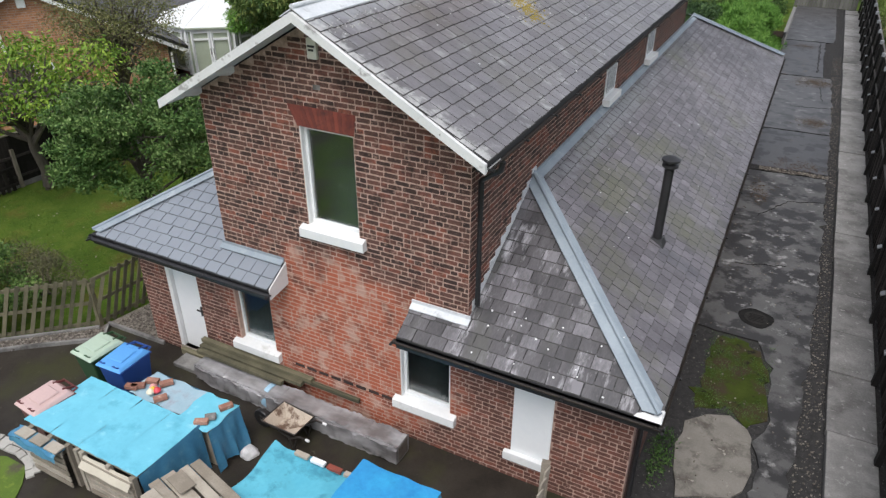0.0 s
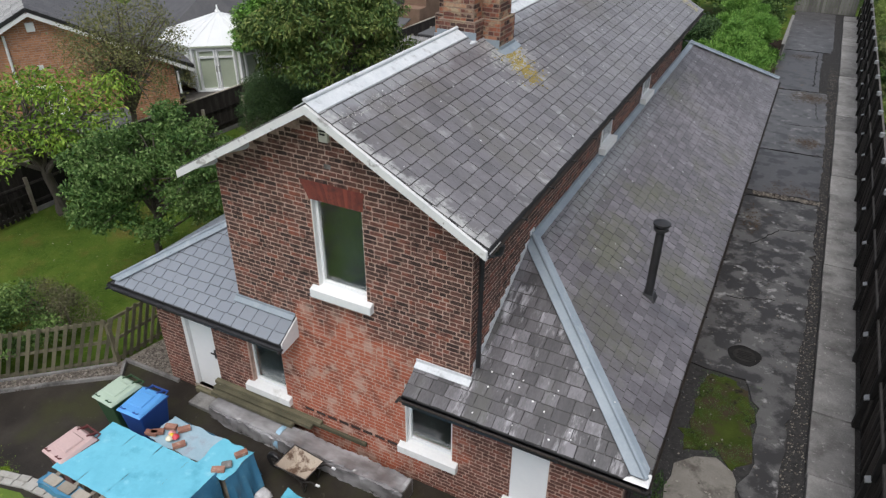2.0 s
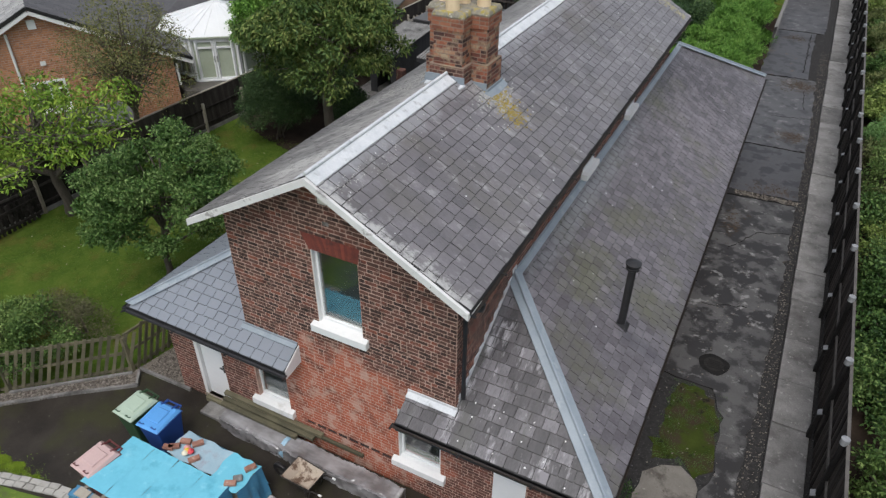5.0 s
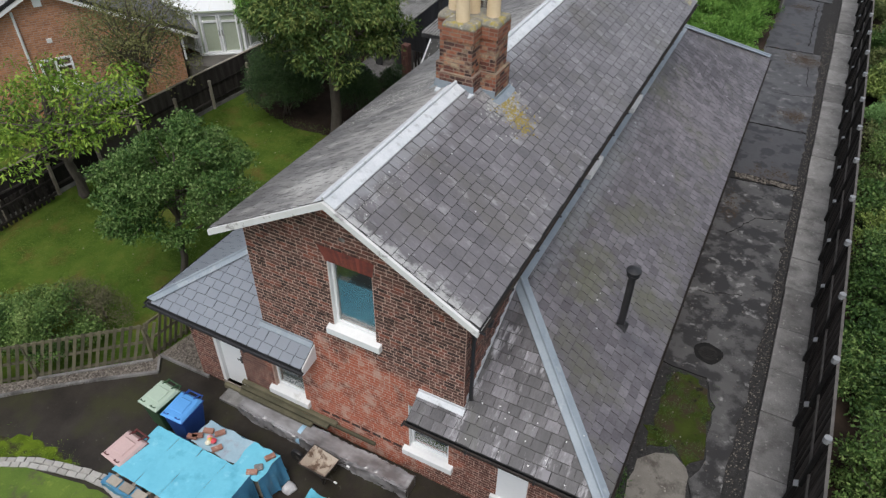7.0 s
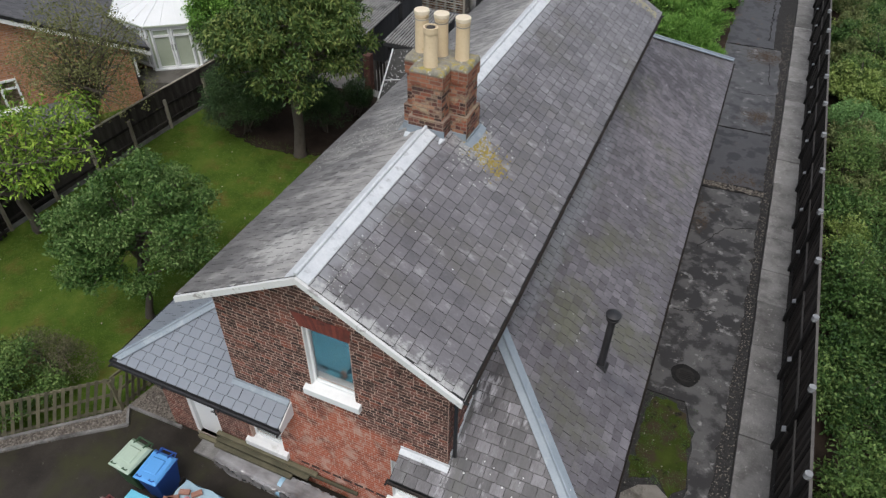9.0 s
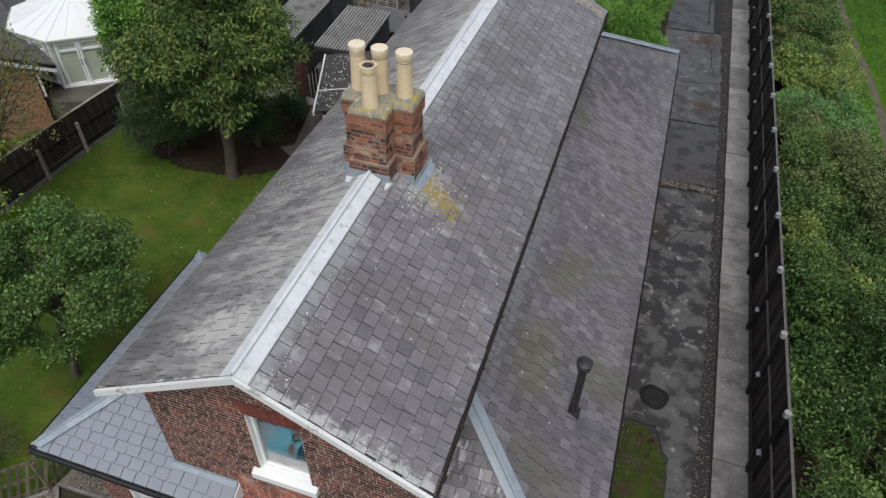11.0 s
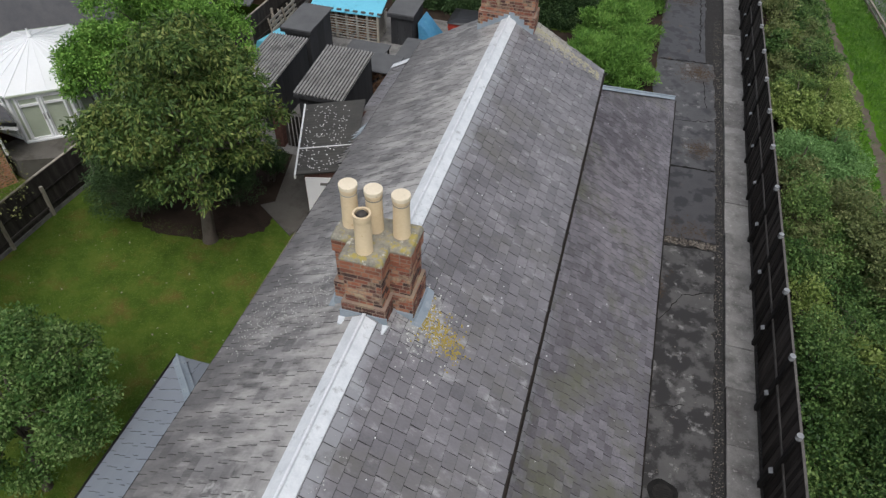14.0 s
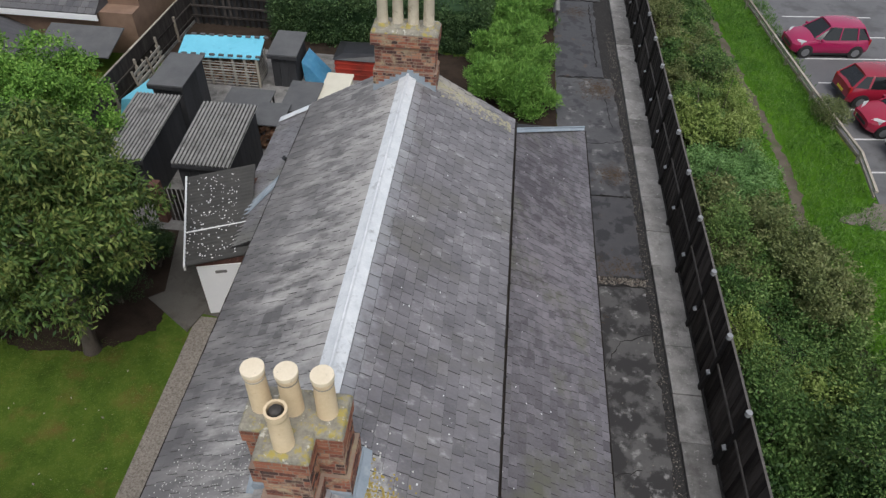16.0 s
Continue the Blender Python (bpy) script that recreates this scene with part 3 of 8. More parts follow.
def crown_points(rng, centre, radii, count, lump=0.25, low=-0.6, shell=0.55):
    """Clump centres through the outer part of a lumpy crown."""
    out, lobes = [], [Vector((rng.gauss(0, 1), rng.gauss(0, 1), rng.gauss(0, 1))).normalized() for _ in range(9)]
    while len(out) < count:
        d = Vector((rng.gauss(0, 1), rng.gauss(0, 1), rng.gauss(0, 1))).normalized()
        if d.z < low:
            continue
        r = 1.0 - lump + lump * 1.6 * max(0.0, max(d.dot(q) for q in lobes)) ** 3
        r *= rng.uniform(shell, 1.0) if rng.random() < 0.8 else rng.uniform(0.2, shell)
        out.append((centre[0] + d.x * r * radii[0], centre[1] + d.y * r * radii[1], centre[2] + d.z * r * radii[2]))
    return out


def billow_points(rng, centre, radii, blobs, each, size, low=-0.5):
    """Clump centres over the upper sides of many rounded boughs that make up a crown."""
    out, tries = [], 0
    cs = []
    while len(cs) < blobs and tries < 6000:
        tries += 1
        d = Vector((rng.gauss(0, 1), rng.gauss(0, 1), rng.gauss(0, 1))).normalized()
        if d.z < low:
            continue
        r = rng.uniform(0.62, 0.98) if rng.random() < 0.75 else rng.uniform(0.2, 0.6)
        c = Vector((d.x * radii[0] * r, d.y * radii[1] * r, d.z * radii[2] * r))
        if all((c - q).length > size * 0.62 for q in cs):
            cs.append(c)
    for c in cs:
        b = size * rng.uniform(0.65, 1.2)
        for _ in range(each):
            d = (Vector((rng.gauss(0, 1), rng.gauss(0, 1), rng.gauss(0.35, 0.8))) + c.normalized() * 0.5).normalized()
            q = c + Vector((d.x * b, d.y * b, d.z * b * 0.6)) * rng.uniform(0.6, 1.0)
            out.append((centre[0] + q.x, centre[1] + q.y, centre[2] + q.z))
    return out


def tree(name, at, crown_c, radii, clumps, per, leaf, spread, mat, label, seed, trunk=0.14, low=-0.6, droop=0.0, shell=0.55, limbs=9, slim=0.5, lump=0.25, upward=0.35, boughs=0, bough=0.8):
    rng = random.Random(seed)
    t = thing(name, at, label, "tree")
    pts = billow_points(rng, crown_c, radii, boughs, clumps // boughs, bough, low) if boughs else crown_points(rng, crown_c, radii, clumps, lump, low, shell)
    p = Pile()
    base, c = Vector(at), Vector(crown_c)
    fork = base.lerp(c, 0.45) + Vector((rng.uniform(-0.1, 0.1), rng.uniform(-0.1, 0.1), 0))
    p.tube([base - Vector((0, 0, 0.1)), base + Vector((0, 0, 0.12)), base.lerp(fork, 0.5) + Vector((rng.uniform(-0.08, 0.08), 0.05, 0)), fork, c, c + Vector((0.1, 0.1, radii[2] * 0.7))],
           [trunk * 1.5, trunk * 1.1, trunk * 0.95, trunk * 0.85, trunk * 0.5, 0.02], 9)
    for q in rng.sample(pts, min(limbs, len(pts))):
        q = Vector(q)
        s = fork.lerp(c, rng.uniform(0.0, 0.9))
        m = s.lerp(q, 0.5) + Vector((rng.uniform(-0.15, 0.15), rng.uniform(-0.15, 0.15), 0.12))
        p.tube([s, m, q], [trunk * 0.45, trunk * 0.25, 0.012], 6)
        for _ in range(2):
            e = Vector(rng.choice(pts))
            if (e - m).length < max(radii):
                p.tube([m, m.lerp(e, 0.6) + Vector((0, 0, 0.08)), e], [trunk * 0.2, trunk * 0.12, 0.008], 5)
    part("trunk", p, M_BARK, t, "grey-brown branching trunk", smooth=True)
    if per:
        part("crown", leaf_mesh("crown", leaf_cloud(pts, per, leaf, spread, seed, droop, slim, upward), mat), mat, t)
    return t


def shrub(name, centre, radii, clumps, per, leaf, spread, mat, label, seed, category="shrub", droop=0.0, slim=0.5, low=-0.3, boughs=0, bough=0.5):
    """A leafy bush down to the ground, on a few stems."""
    rng = random.Random(seed)
    t = thing(name, (centre[0], centre[1], 0), label, category)
    pts = billow_points(rng, centre, radii, boughs, clumps // boughs, bough, low) if boughs else crown_points(rng, centre, radii, clumps, 0.25, low, 0.7)
    if centre[0] > 3:
        pts = [(max(x, 3.4), y, z) for x, y, z in pts]
    for q in rng.sample(pts, 5):
        part("stem", Pile().tube([(centre[0] + rng.uniform(-0.15, 0.15), centre[1] + rng.uniform(-0.15, 0.15), 0 if centre[2] > 0.6 else land(centre[0])), Vector(q).lerp(Vector((centre[0], centre[1], q[2] * 0.5)), 0.5), q], [0.035, 0.025, 0.008], 5), M_BARK, t)
    part("foliage", leaf_mesh("foliage", leaf_cloud(pts, per, leaf, spread, seed, droop, slim), mat), mat, t)
    return t


# ---- ground ----
rng0 = random.Random(11)
LOW = -0.6  # the car park's level beyond the fence
gx = [(-400, 0), (3.25, 0), (7.0, LOW), (400, LOW)]
p = Pile()
p.v = [(x, y, z) for y in (-400, 600) for x, z in gx]
p.f = [(i, i + 1, i + 5, i + 4) for i in range(3)]
ground = solid("ground", p, M_LAWN, "mown green lawn with yellowed patches", "lawn", "structure")


def land(x):
    return 0.0 if x < 3.25 else max(LOW, LOW * (x - 3.25) / 3.75)



def patch(name, outline, z, mat, label, category, thick=0.06, rag=0.0, seed=0, step=0.25):
    """A flat slab of ground cover with an uneven outline, its top at z."""
    rng, pts = random.Random(seed), []
    for (x0, y0), (x1, y1) in zip(outline, outline[1:] + outline[:1]):
        n = max(1, int(math.hypot(x1 - x0, y1 - y0) / step)) if rag else 1
        for i in range(n):
            f = i / n
            pts.append((x0 + (x1 - x0) * f + rng.gauss(0, rag), y0 + (y1 - y0) * f + rng.gauss(0, rag)))
    return solid(name, Pile().hull([(x, y, z - thick) for x, y in pts], [(x, y, z) for x, y in pts]), mat, label, category, "structure")


patch("yard", [(-10.2, 7.44), (-11.5, 7.3), (-11.2, 6.89), (-12.4, 5.95), (-13.31, 5.17), (-14.6, 4.0), (-18, 0.8), (-18, -14), (6, -14), (6, 7.0), (-0.6, 7.44)][::-1], 0.010, M_TARMAC, "dark damp tarmac yard", "yard")
patch("side_strip", [(-0.6, 6.5), (3.25, 6.5), (3.25, 54), (-0.6, 54)], 0.014, M_GRAVEL, "dark gravel strip with pale stones", "gravel")
M_PATH_GREY = material("scuffed_grey_concrete_path", [(0.054, 0.053, 0.055), (0.108, 0.106, 0.108)], 1.1, 0.45, 40, 0.3, stain=(0.034, 0.033, 0.035), stain_scale=1.6, stain_at=(0.5, 0.6),
                       second=(0.2, 0.195, 0.19), second_scale=2.2, second_at=(0.58, 0.68))
patch("side_path_far", [(-0.75, 23.15), (1.84, 23.2), (1.84, 27.15), (-0.75, 27.05)], 0.045, M_PATH_FAR, "damp dark concrete path slab", "path", rag=0.03, seed=1)
patch("side_path_far", [(-0.75, 27.09), (1.84, 27.2), (1.8, 31.0), (1.72, 35.25), (-0.75, 35.1)], 0.05, M_PATH_GREY, "scuffed grey concrete path slab", "path", rag=0.025, seed=31)
patch("side_path_far", [(-0.75, 35.16), (1.35, 35.28), (1.3, 40.0), (1.28, 42.9), (-0.75, 42.8)], 0.042, M_PATH_FAR, "damp dark concrete path slab", "path", rag=0.025, seed=32)
patch("side_path_far", [(-0.75, 42.86), (1.7, 43.0), (1.72, 48), (1.65, 53.8), (-0.75, 53.8)], 0.045, M_PATH_GREY, "scuffed grey concrete path slab", "path", rag=0.025, seed=33)
patch("side_path_near", [(-0.6, 13.15), (0.85, 13.1), (1.15, 12.3), (1.27, 10.7), (1.15, 10.0), (1.15, 7.0), (1.62, 7.0), (1.74, 12), (1.84, 16), (1.86, 22.8), (-0.6, 22.6)], 0.05, M_PATH, "damp dark concrete path with pale worn patches", "path", rag=0.035, seed=2)
patch("moss_bed", [(0.0, 10.4), (0.5, 10.75), (0.95, 10.35), (1.22, 10.75), (1.18, 11.4), (1.12, 12.0), (0.95, 12.7), (0.6, 13.05), (0.1, 13.0), (-0.05, 12.3), (0.02, 11.6), (-0.05, 11.0)], 0.03, M_MOSS, "green moss and weeds in a gap of the path", "moss", rag=0.04, seed=3, step=0.15)
patch("grass_verge", [(7.05, 6), (11.3, 6), (11.3, 28), (11.35, 31.5), (10.7, 36.5), (10.0, 44), (9.5, 48), (9.2, 54), (7.05, 54)], LOW + 0.008, M_VERGE, "lush green grass verge beside the car park", "grass")
patch("concrete_pad", [(-0.08, 10.0), (0.25, 10.35), (0.59, 10.5), (0.9, 10.3), (1.02, 10.1), (1.09, 9.25), (1.0, 8.85), (0.85, 8.6), (0.5, 8.4), (0.09, 8.28), (-0.02, 8.8), (-0.12, 9.4)], 0.05, M_PAD, "worn pale concrete pad", "concrete", rag=0.02, seed=4)
patch("shingle_bed", [(-14.6, 4.0), (-13.31, 5.17), (-12.4, 5.95), (-11.2, 6.89), (-11.5, 7.3), (-10.25, 7.38), (-10.25, 8.6), (-11.35, 8.6), (-11.62, 7.25), (-13.6, 5.42), (-14.9, 4.3)], 0.03, M_SHINGLE, "bed of small grey-brown shingle", "shingle")
patch("gravel_margin", [(-8.2, 12.9), (-8.2, 20), (-11.3, 20), (-11.42, 19.6), (-11.36, 12.9)], 0.02, M_SHINGLE, "strip of grey gravel beside the lawn", "gravel")
patch("soil_bed", [(-20.5, 20.2), (-19.2, 19.7), (-17.1, 18.6), (-15.6, 18.25), (-13.9, 18.4), (-13.0, 18.9), (-12.4, 19.4), (-12.6, 26), (-20.5, 26)], 0.012, M_SOIL, "bare brown soil under the trees", "soil", rag=0.035, seed=6, step=0.12)
patch("rear_yard", [(-16.5, 23.5), (-5, 23.3), (-3.9, 33), (-9, 35.5), (-17, 35.5)], 0.02, M_CONCRETE, "grey concrete yard behind the sheds", "yard")
patch("car_park", [(11.25, 28), (11.45, 31.5), (10.8, 36.5), (10.1, 44), (8.5, 62), (70, 62), (70, 15), (11.4, 15)], LOW + 0.03, material("grey_asphalt", [(0.1, 0.1, 0.105), (0.15, 0.15, 0.155)], 0.5, 0.8, 50, 0.2, stain=(0.08, 0.08, 0.083)), "grey asphalt car park", "car park")
patch("dirt_trail", [(7.42, 24), (8.05, 29), (8.1, 32.6), (7.65, 38.4), (7.3, 46), (7.68, 46), (8.05, 38.4), (8.52, 32.6), (8.47, 29), (7.83, 24)], LOW + 0.018, material("trodden_earth", [(0.07, 0.058, 0.042), (0.135, 0.112, 0.085)], 2.0, 0.95, 30, 0.3, stain=(0.05, 0.085, 0.02), stain_scale=1.6, stain_at=(0.55, 0.7)), "narrow trodden dirt trail", "trail", rag=0.06, seed=7)
# dark soil strip whose colour also stands for shade between fence and shrubs
solid("bank_soil", Pile().hull([(3.26, 2, -0.3), (7.0, 2, LOW - 0.3), (7.0, 54, LOW - 0.3), (3.26, 54, -0.3)], [(3.26, 2, 0.01), (7.0, 2, LOW + 0.012), (7.0, 54, LOW + 0.012), (3.26, 54, 0.01)]), M_SOIL, "dark soil under the shrubs on the bank, also painting the shade in their gaps", "soil", "structure")
patch("bare_patch", [(7.6, 18.6), (8.6, 18.3), (8.8, 21), (8.1, 22.4), (7.7, 21)], LOW + 0.015, M_SOIL, "patch of bare brown soil", "soil", rag=0.12, seed=8)


# ---- house ----
XL, XR, YF, YB, XC = -7.83, -3.19, 7.45, 22.9, -5.51
EAVE, RIDGE, PITCH = 5.53, 7.05, 0.559
house = thing("house", (XC, 15, 0), "old brick house with slate roofs and white-painted trim", "house")
HOLES = [(-5.96, -5.02, 3.72, 5.35), (-9.56, -8.76, 0.12, 2.15), (-7.86, -7.02, 0.85, 2.25), (-4.38, -3.47, 0.86, 2.25), (-2.39, -1.76, 0.58, 2.1)]


def gable(u):
    return RIDGE - 0.12 - PITCH * abs(u - XC)


def front_cell(p, a, b, c, d):
    p.box(a, b, YF, YF + 0.24, c, d)


p = Pile()
wall_cells(p, -10.25, XL, 0, 2.75, [HOLES[1]], front_cell)
wall_cells(p, XL, XR, 0, gable(XL) - 0.02, [HOLES[0], (-7.83, -7.02, 0.85, 2.25), HOLES[3]], front_cell)
wall_cells(p, XR, -0.6, 0, 2.7, [HOLES[4]], front_cell)
p.hull([(XL, YF, gable(XL) - 0.02), (XR, YF, gable(XR) - 0.02), (XC, YF, RIDGE - 0.14)][::-1], [(XL, YF + 0.24, gable(XL) - 0.02), (XR, YF + 0.24, gable(XR) - 0.02), (XC, YF + 0.24, RIDGE - 0.14)][::-1])
wall_front = part("wall", p, M_MORTAR, house, "weathered brown and red brick front with pale mortar", weld=True)
LINTEL = (-6.04, -4.99, 5.35, 5.67)
brick_wall(wall_front, (0, YF, 0), (1, 0, 0), (0, -1, 0), -10.25, -0.6, 0.0, 2.72, HOLES[1:], mat=M_BRICK, seed=3)
brick_wall(wall_front, (0, YF, 0), (1, 0, 0), (0, -1, 0), XL, XR, 2.72, RIDGE, [HOLES[0], LINTEL], top=gable, near=lambda u, z: u > -4.95 and 2.9 < z < 5.0, seed=4)
lintel = part("lintel", Pile().hull([(-5.97, YF - 0.006, 5.352), (-5.0, YF - 0.006, 5.352), (-5.0, YF, 5.352), (-5.97, YF, 5.352)], [(-6.12, YF - 0.006, 5.66), (-4.96, YF - 0.006, 5.66), (-4.96, YF, 5.66), (-6.12, YF, 5.66)]), M_RED_BRICK, house, "splayed arch of red-painted bricks")
n = 16
for i in range(n):
    a, b = i / n, (i + 1) / n
    lo = [(-5.98 + 0.98 * a + 0.004, YF - 0.014, 5.35), (-5.98 + 0.98 * b - 0.004, YF - 0.014, 5.35)]
    hi = [(-6.13 + 1.17 * a + 0.004, YF - 0.014, 5.66), (-6.13 + 1.17 * b - 0.004, YF - 0.014, 5.66)]
    part("brick", Pile().hull([lo[0], lo[1], (lo[1][0], YF - 0.007, 5.35), (lo[0][0], YF - 0.007, 5.35)], [hi[0], hi[1], (hi[1][0], YF - 0.007, 5.66), (hi[0][0], YF - 0.007, 5.66)]), M_RED_BRICK, lintel)
for k in range(9):
    x = -6.6 + k * 0.262
    part("brick", Pile().box(x, x + 0.2, YF - 0.011, YF - 0.002, 0.704, 0.768), M_SOOT_BRICK, wall_front)

# side walls of the upper storey and the rear
p = Pile().box(XR - 0.24, XR - 0.001, YF + 0.24, YB, 0, 5.5)
wall_right = part("wall", p, M_MORTAR, house, "long brick side wall above the lower roof")
SIDE_WINDOWS = [(13.9, 14.7), (17.6, 18.4)]
brick_wall(wall_right, (XR, 0, 0), (0, 1, 0), (1, 0, 0), YF, YB, 2.72, 5.5, [(a, b, 4.25, 5.3) for a, b in SIDE_WINDOWS] , mat=M_BRICK, seed=6)
for a, b in SIDE_WINDOWS:
    w = part("window", Pile().box(XR, XR + 0.02, a, b, 4.35, 5.3), M_UPVC, house, "small white-framed side window")
    part("pane", Pile().box(XR + 0.021, XR + 0.026, a + 0.08, b - 0.08, 4.45, 5.22), M_GLASS, w)
    part("sill", Pile().box(XR, XR + 0.16, a - 0.08, b + 0.08, 4.22, 4.36), M_WHITE, w, bevel=0.01)
part("wall", Pile().box(XL, XL + 0.24, YF + 0.24, YB, 0, 5.5), M_BRICK, house, "brick side wall facing the garden")
p = Pile().box(XL, XR, YB - 0.24, YB, 0, 5.5)
p.hull([(XL, YB, 5.5), (XR, YB, 5.5), (XC, YB, RIDGE - 0.14)], [(XL, YB - 0.24, 5.5), (XR, YB - 0.24, 5.5), (XC, YB - 0.24, RIDGE - 0.14)])
part("wall", p, M_BRICK, house, "brick rear gable wall")
p = Pile().box(-0.84, -0.6, YF + 0.24, 27.3, 0, 2.5).box(-3.19, -0.84, 27.06, 27.3, 0, 2.5)
part("wall", p, M_BRICK, house, "low brick side wall beside the path")
part("wall", Pile().box(-10.25, -10.01, YF + 0.24, 12.1, 0, 2.6).box(-10.01, XL, 11.86, 12.1, 0, 2.6), M_BRICK, house, "brick porch wall")

# roofs
XE0, XE1, YG, YE = -8.21, -2.79, 7.02, 23.2


def deck_prism(pts, thick=0.07):
    low = [Vector(q) - Vector((0, 0, thick)) for q in pts]
    return Pile().hull(low, [Vector(q) - Vector((0, 0, 0.004)) for q in pts])


up_r = Vector((XC - XE1, 0, RIDGE - EAVE))
run_main = up_r.length
roof_r = part("roof", deck_prism([(XE1, YG, EAVE), (XE1, YE, EAVE), (XC, YE, RIDGE), (XC, YG, RIDGE)]), M_UNDER, house, "grey slate main roof slope with lichen spots")
slate_slope(roof_r, (XE1, YG, EAVE), (0, 1, 0), up_r, run_main, lambda v: 0, lambda v: YE - YG, M_SLATE, lambda u, v: u < 5.2, seed=21, gauge=0.221, width=0.262)
roof_l = part("roof", deck_prism([(XE0, YE, EAVE), (XE0, YG, EAVE), (XC, YG, RIDGE), (XC, YE, RIDGE)]), M_UNDER, house, "grey slate main roof slope, weathered paler")
slate_slope(roof_l, (XE0, YE, EAVE), (0, -1, 0), (XC - XE0, 0, RIDGE - EAVE), run_main, lambda v: 0, lambda v: YE - YG, M_PALE_SLATE, lambda u, v: u > 11.0, seed=22, gauge=0.205, width=0.255, edge=material("pale_slate_edge", [(0.065, 0.062, 0.06), (0.12, 0.116, 0.113)], 6.0, 0.9, 30, 0.0))

# lean-to along the path, hipped at the front
LX, LY, LZ, LTOP = -0.25, 6.93, 2.54, 4.17
LS = (LTOP - LZ) / (XR - LX)
lean_end = 27.5
roof_lean = part("roof", deck_prism([(LX, LY, LZ), (LX, lean_end, LZ), (XR, lean_end - (LX - XR), LTOP), (XR, LY + LX - XR, LTOP)]), M_UNDER, house, "long low slate roof beside the path")
up_lean = Vector((XR - LX, 0, LTOP - LZ))
cl = abs(XR - LX) / up_lean.length
slate_slope(roof_lean, (LX, LY, LZ), (0, 1, 0), up_lean, up_lean.length, lambda v: v * cl, lambda v: lean_end - LY - v * cl, M_LEAN_SLATE, lambda u, v: u < 5.5, seed=23, gauge=0.198, width=0.23)
PX = -4.12
roof_hip = part("roof", deck_prism([(PX, LY, LZ), (LX, LY, LZ), (XR, LY + LX - XR, LTOP), (XR, YF, LZ + (YF - LY) * -LS), (PX, YF, LZ + (YF - LY) * -LS)]), M_UNDER, house, "hipped slate end roof with some paler slates")
slate_slope(roof_hip, (0, LY, LZ), (1, 0, 0), (0, LX - XR, LTOP - LZ), up_lean.length, lambda v: PX if v * cl < YF - LY - 0.06 else XR, lambda v: LX - v * cl, M_HIP_SLATE, lambda u, v: True, seed=24, gauge=0.207, width=0.255)

# porch roof on the garden side, hipped at both ends
QX, QY0, QY1, QZ, QTOP, QR = -10.72, 6.95, 12.6, 2.61, 4.22, -6.55
QM = (QY0 + QY1) / 2
roof_porch = part("roof", deck_prism([(QX, QY1, QZ), (QX, QY0, QZ), (XL, QM, QTOP)]), M_UNDER, house, "smooth blue-grey new slate porch roof")
up_p = Vector((XL - QX, 0, QTOP - QZ))
slate_slope(roof_porch, (QX, QY1, QZ), (0, -1, 0), up_p, up_p.length, lambda v: v / up_p.length * (QY1 - QM), lambda v: (QY1 - QY0) - v / up_p.length * (QM - QY0), M_NEW_SLATE, lambda u, v: True, seed=25, gauge=0.205, width=0.27, rag=0.002, edge=M_NEW_EDGE)
up_f = Vector((0, QM - QY0, QTOP - QZ))
fy = (YF - QY0) / (QM - QY0)
roof_pf = part("roof", deck_prism([(QX, QY0, QZ), (QR, QY0, QZ), (QR, YF, QZ + fy * (QTOP - QZ)), (XL, YF, QZ + fy * (QTOP - QZ)), (XL, QM, QTOP)]), M_UNDER, house, "smooth blue-grey new slate porch roof")
slate_slope(roof_pf, (0, QY0, QZ), (1, 0, 0), up_f, up_f.length, lambda v: QX + v / up_f.length * (XL - QX), lambda v: QR if v / up_f.length < fy - 0.03 else XL, M_NEW_SLATE, lambda u, v: True, seed=26, gauge=0.205, width=0.27, rag=0.002, edge=M_NEW_EDGE)
up_b = Vector((0, QM - QY1, QTOP - QZ))
roof_pb = part("roof", deck_prism([(XL, QY1, QZ), (QX, QY1, QZ), (XL, QM, QTOP)]), M_UNDER, house, "smooth blue-grey new slate porch roof")
slate_slope(roof_pb, (QX, QY1, QZ), (1, 0, 0), up_b, up_b.length, lambda v: v / up_b.length * (XL - QX), lambda v: XL - QX, M_NEW_SLATE, lambda u, v: True, seed=27, gauge=0.205, width=0.27, rag=0.002, edge=M_NEW_EDGE)


# lead work
def flashing(a, b, wing1, wing2, lift=0.028, roll=0.035, mat=None, label="grey lead hip", out=(0, -1, 0)):
    """A lead strip over the line a-b with two wings and a roll; wings are vectors from the line."""
    a, b, w1, w2 = Vector(a), Vector(b), Vector(wing1), Vector(wing2)
    p, n = Pile(), Vector((0, 0, 1))
    for w in (w1, w2):
        if w.length > 0.01 and abs(w.x) + abs(w.y) < 0.01:
            o = Vector(out) * 0.02
            p.hull([a, b, b + o, a + o] if (b - a).cross(o).z > 0 else [b, a, a + o, b + o], [q + w for q in ([a, b, b + o, a + o] if (b - a).cross(o).z > 0 else [b, a, a + o, b + o])])
        elif w.length > 0.01:
            s = [a + n * lift, b + n * lift, b + w + n * (lift - 0.004), a + w + n * (lift - 0.004)]
            if (s[1] - s[0]).cross(s[2] - s[1]).z < 0:
                s = s[::-1]
            p.hull([q - n * 0.014 for q in s], s)
    if roll:
        p.tube([a + n * (lift + roll * 0.4), b + n * (lift + roll * 0.4)], roll, 10)
    ob = part("flashing", p, mat or M_LEAD, house, label)
    return ob


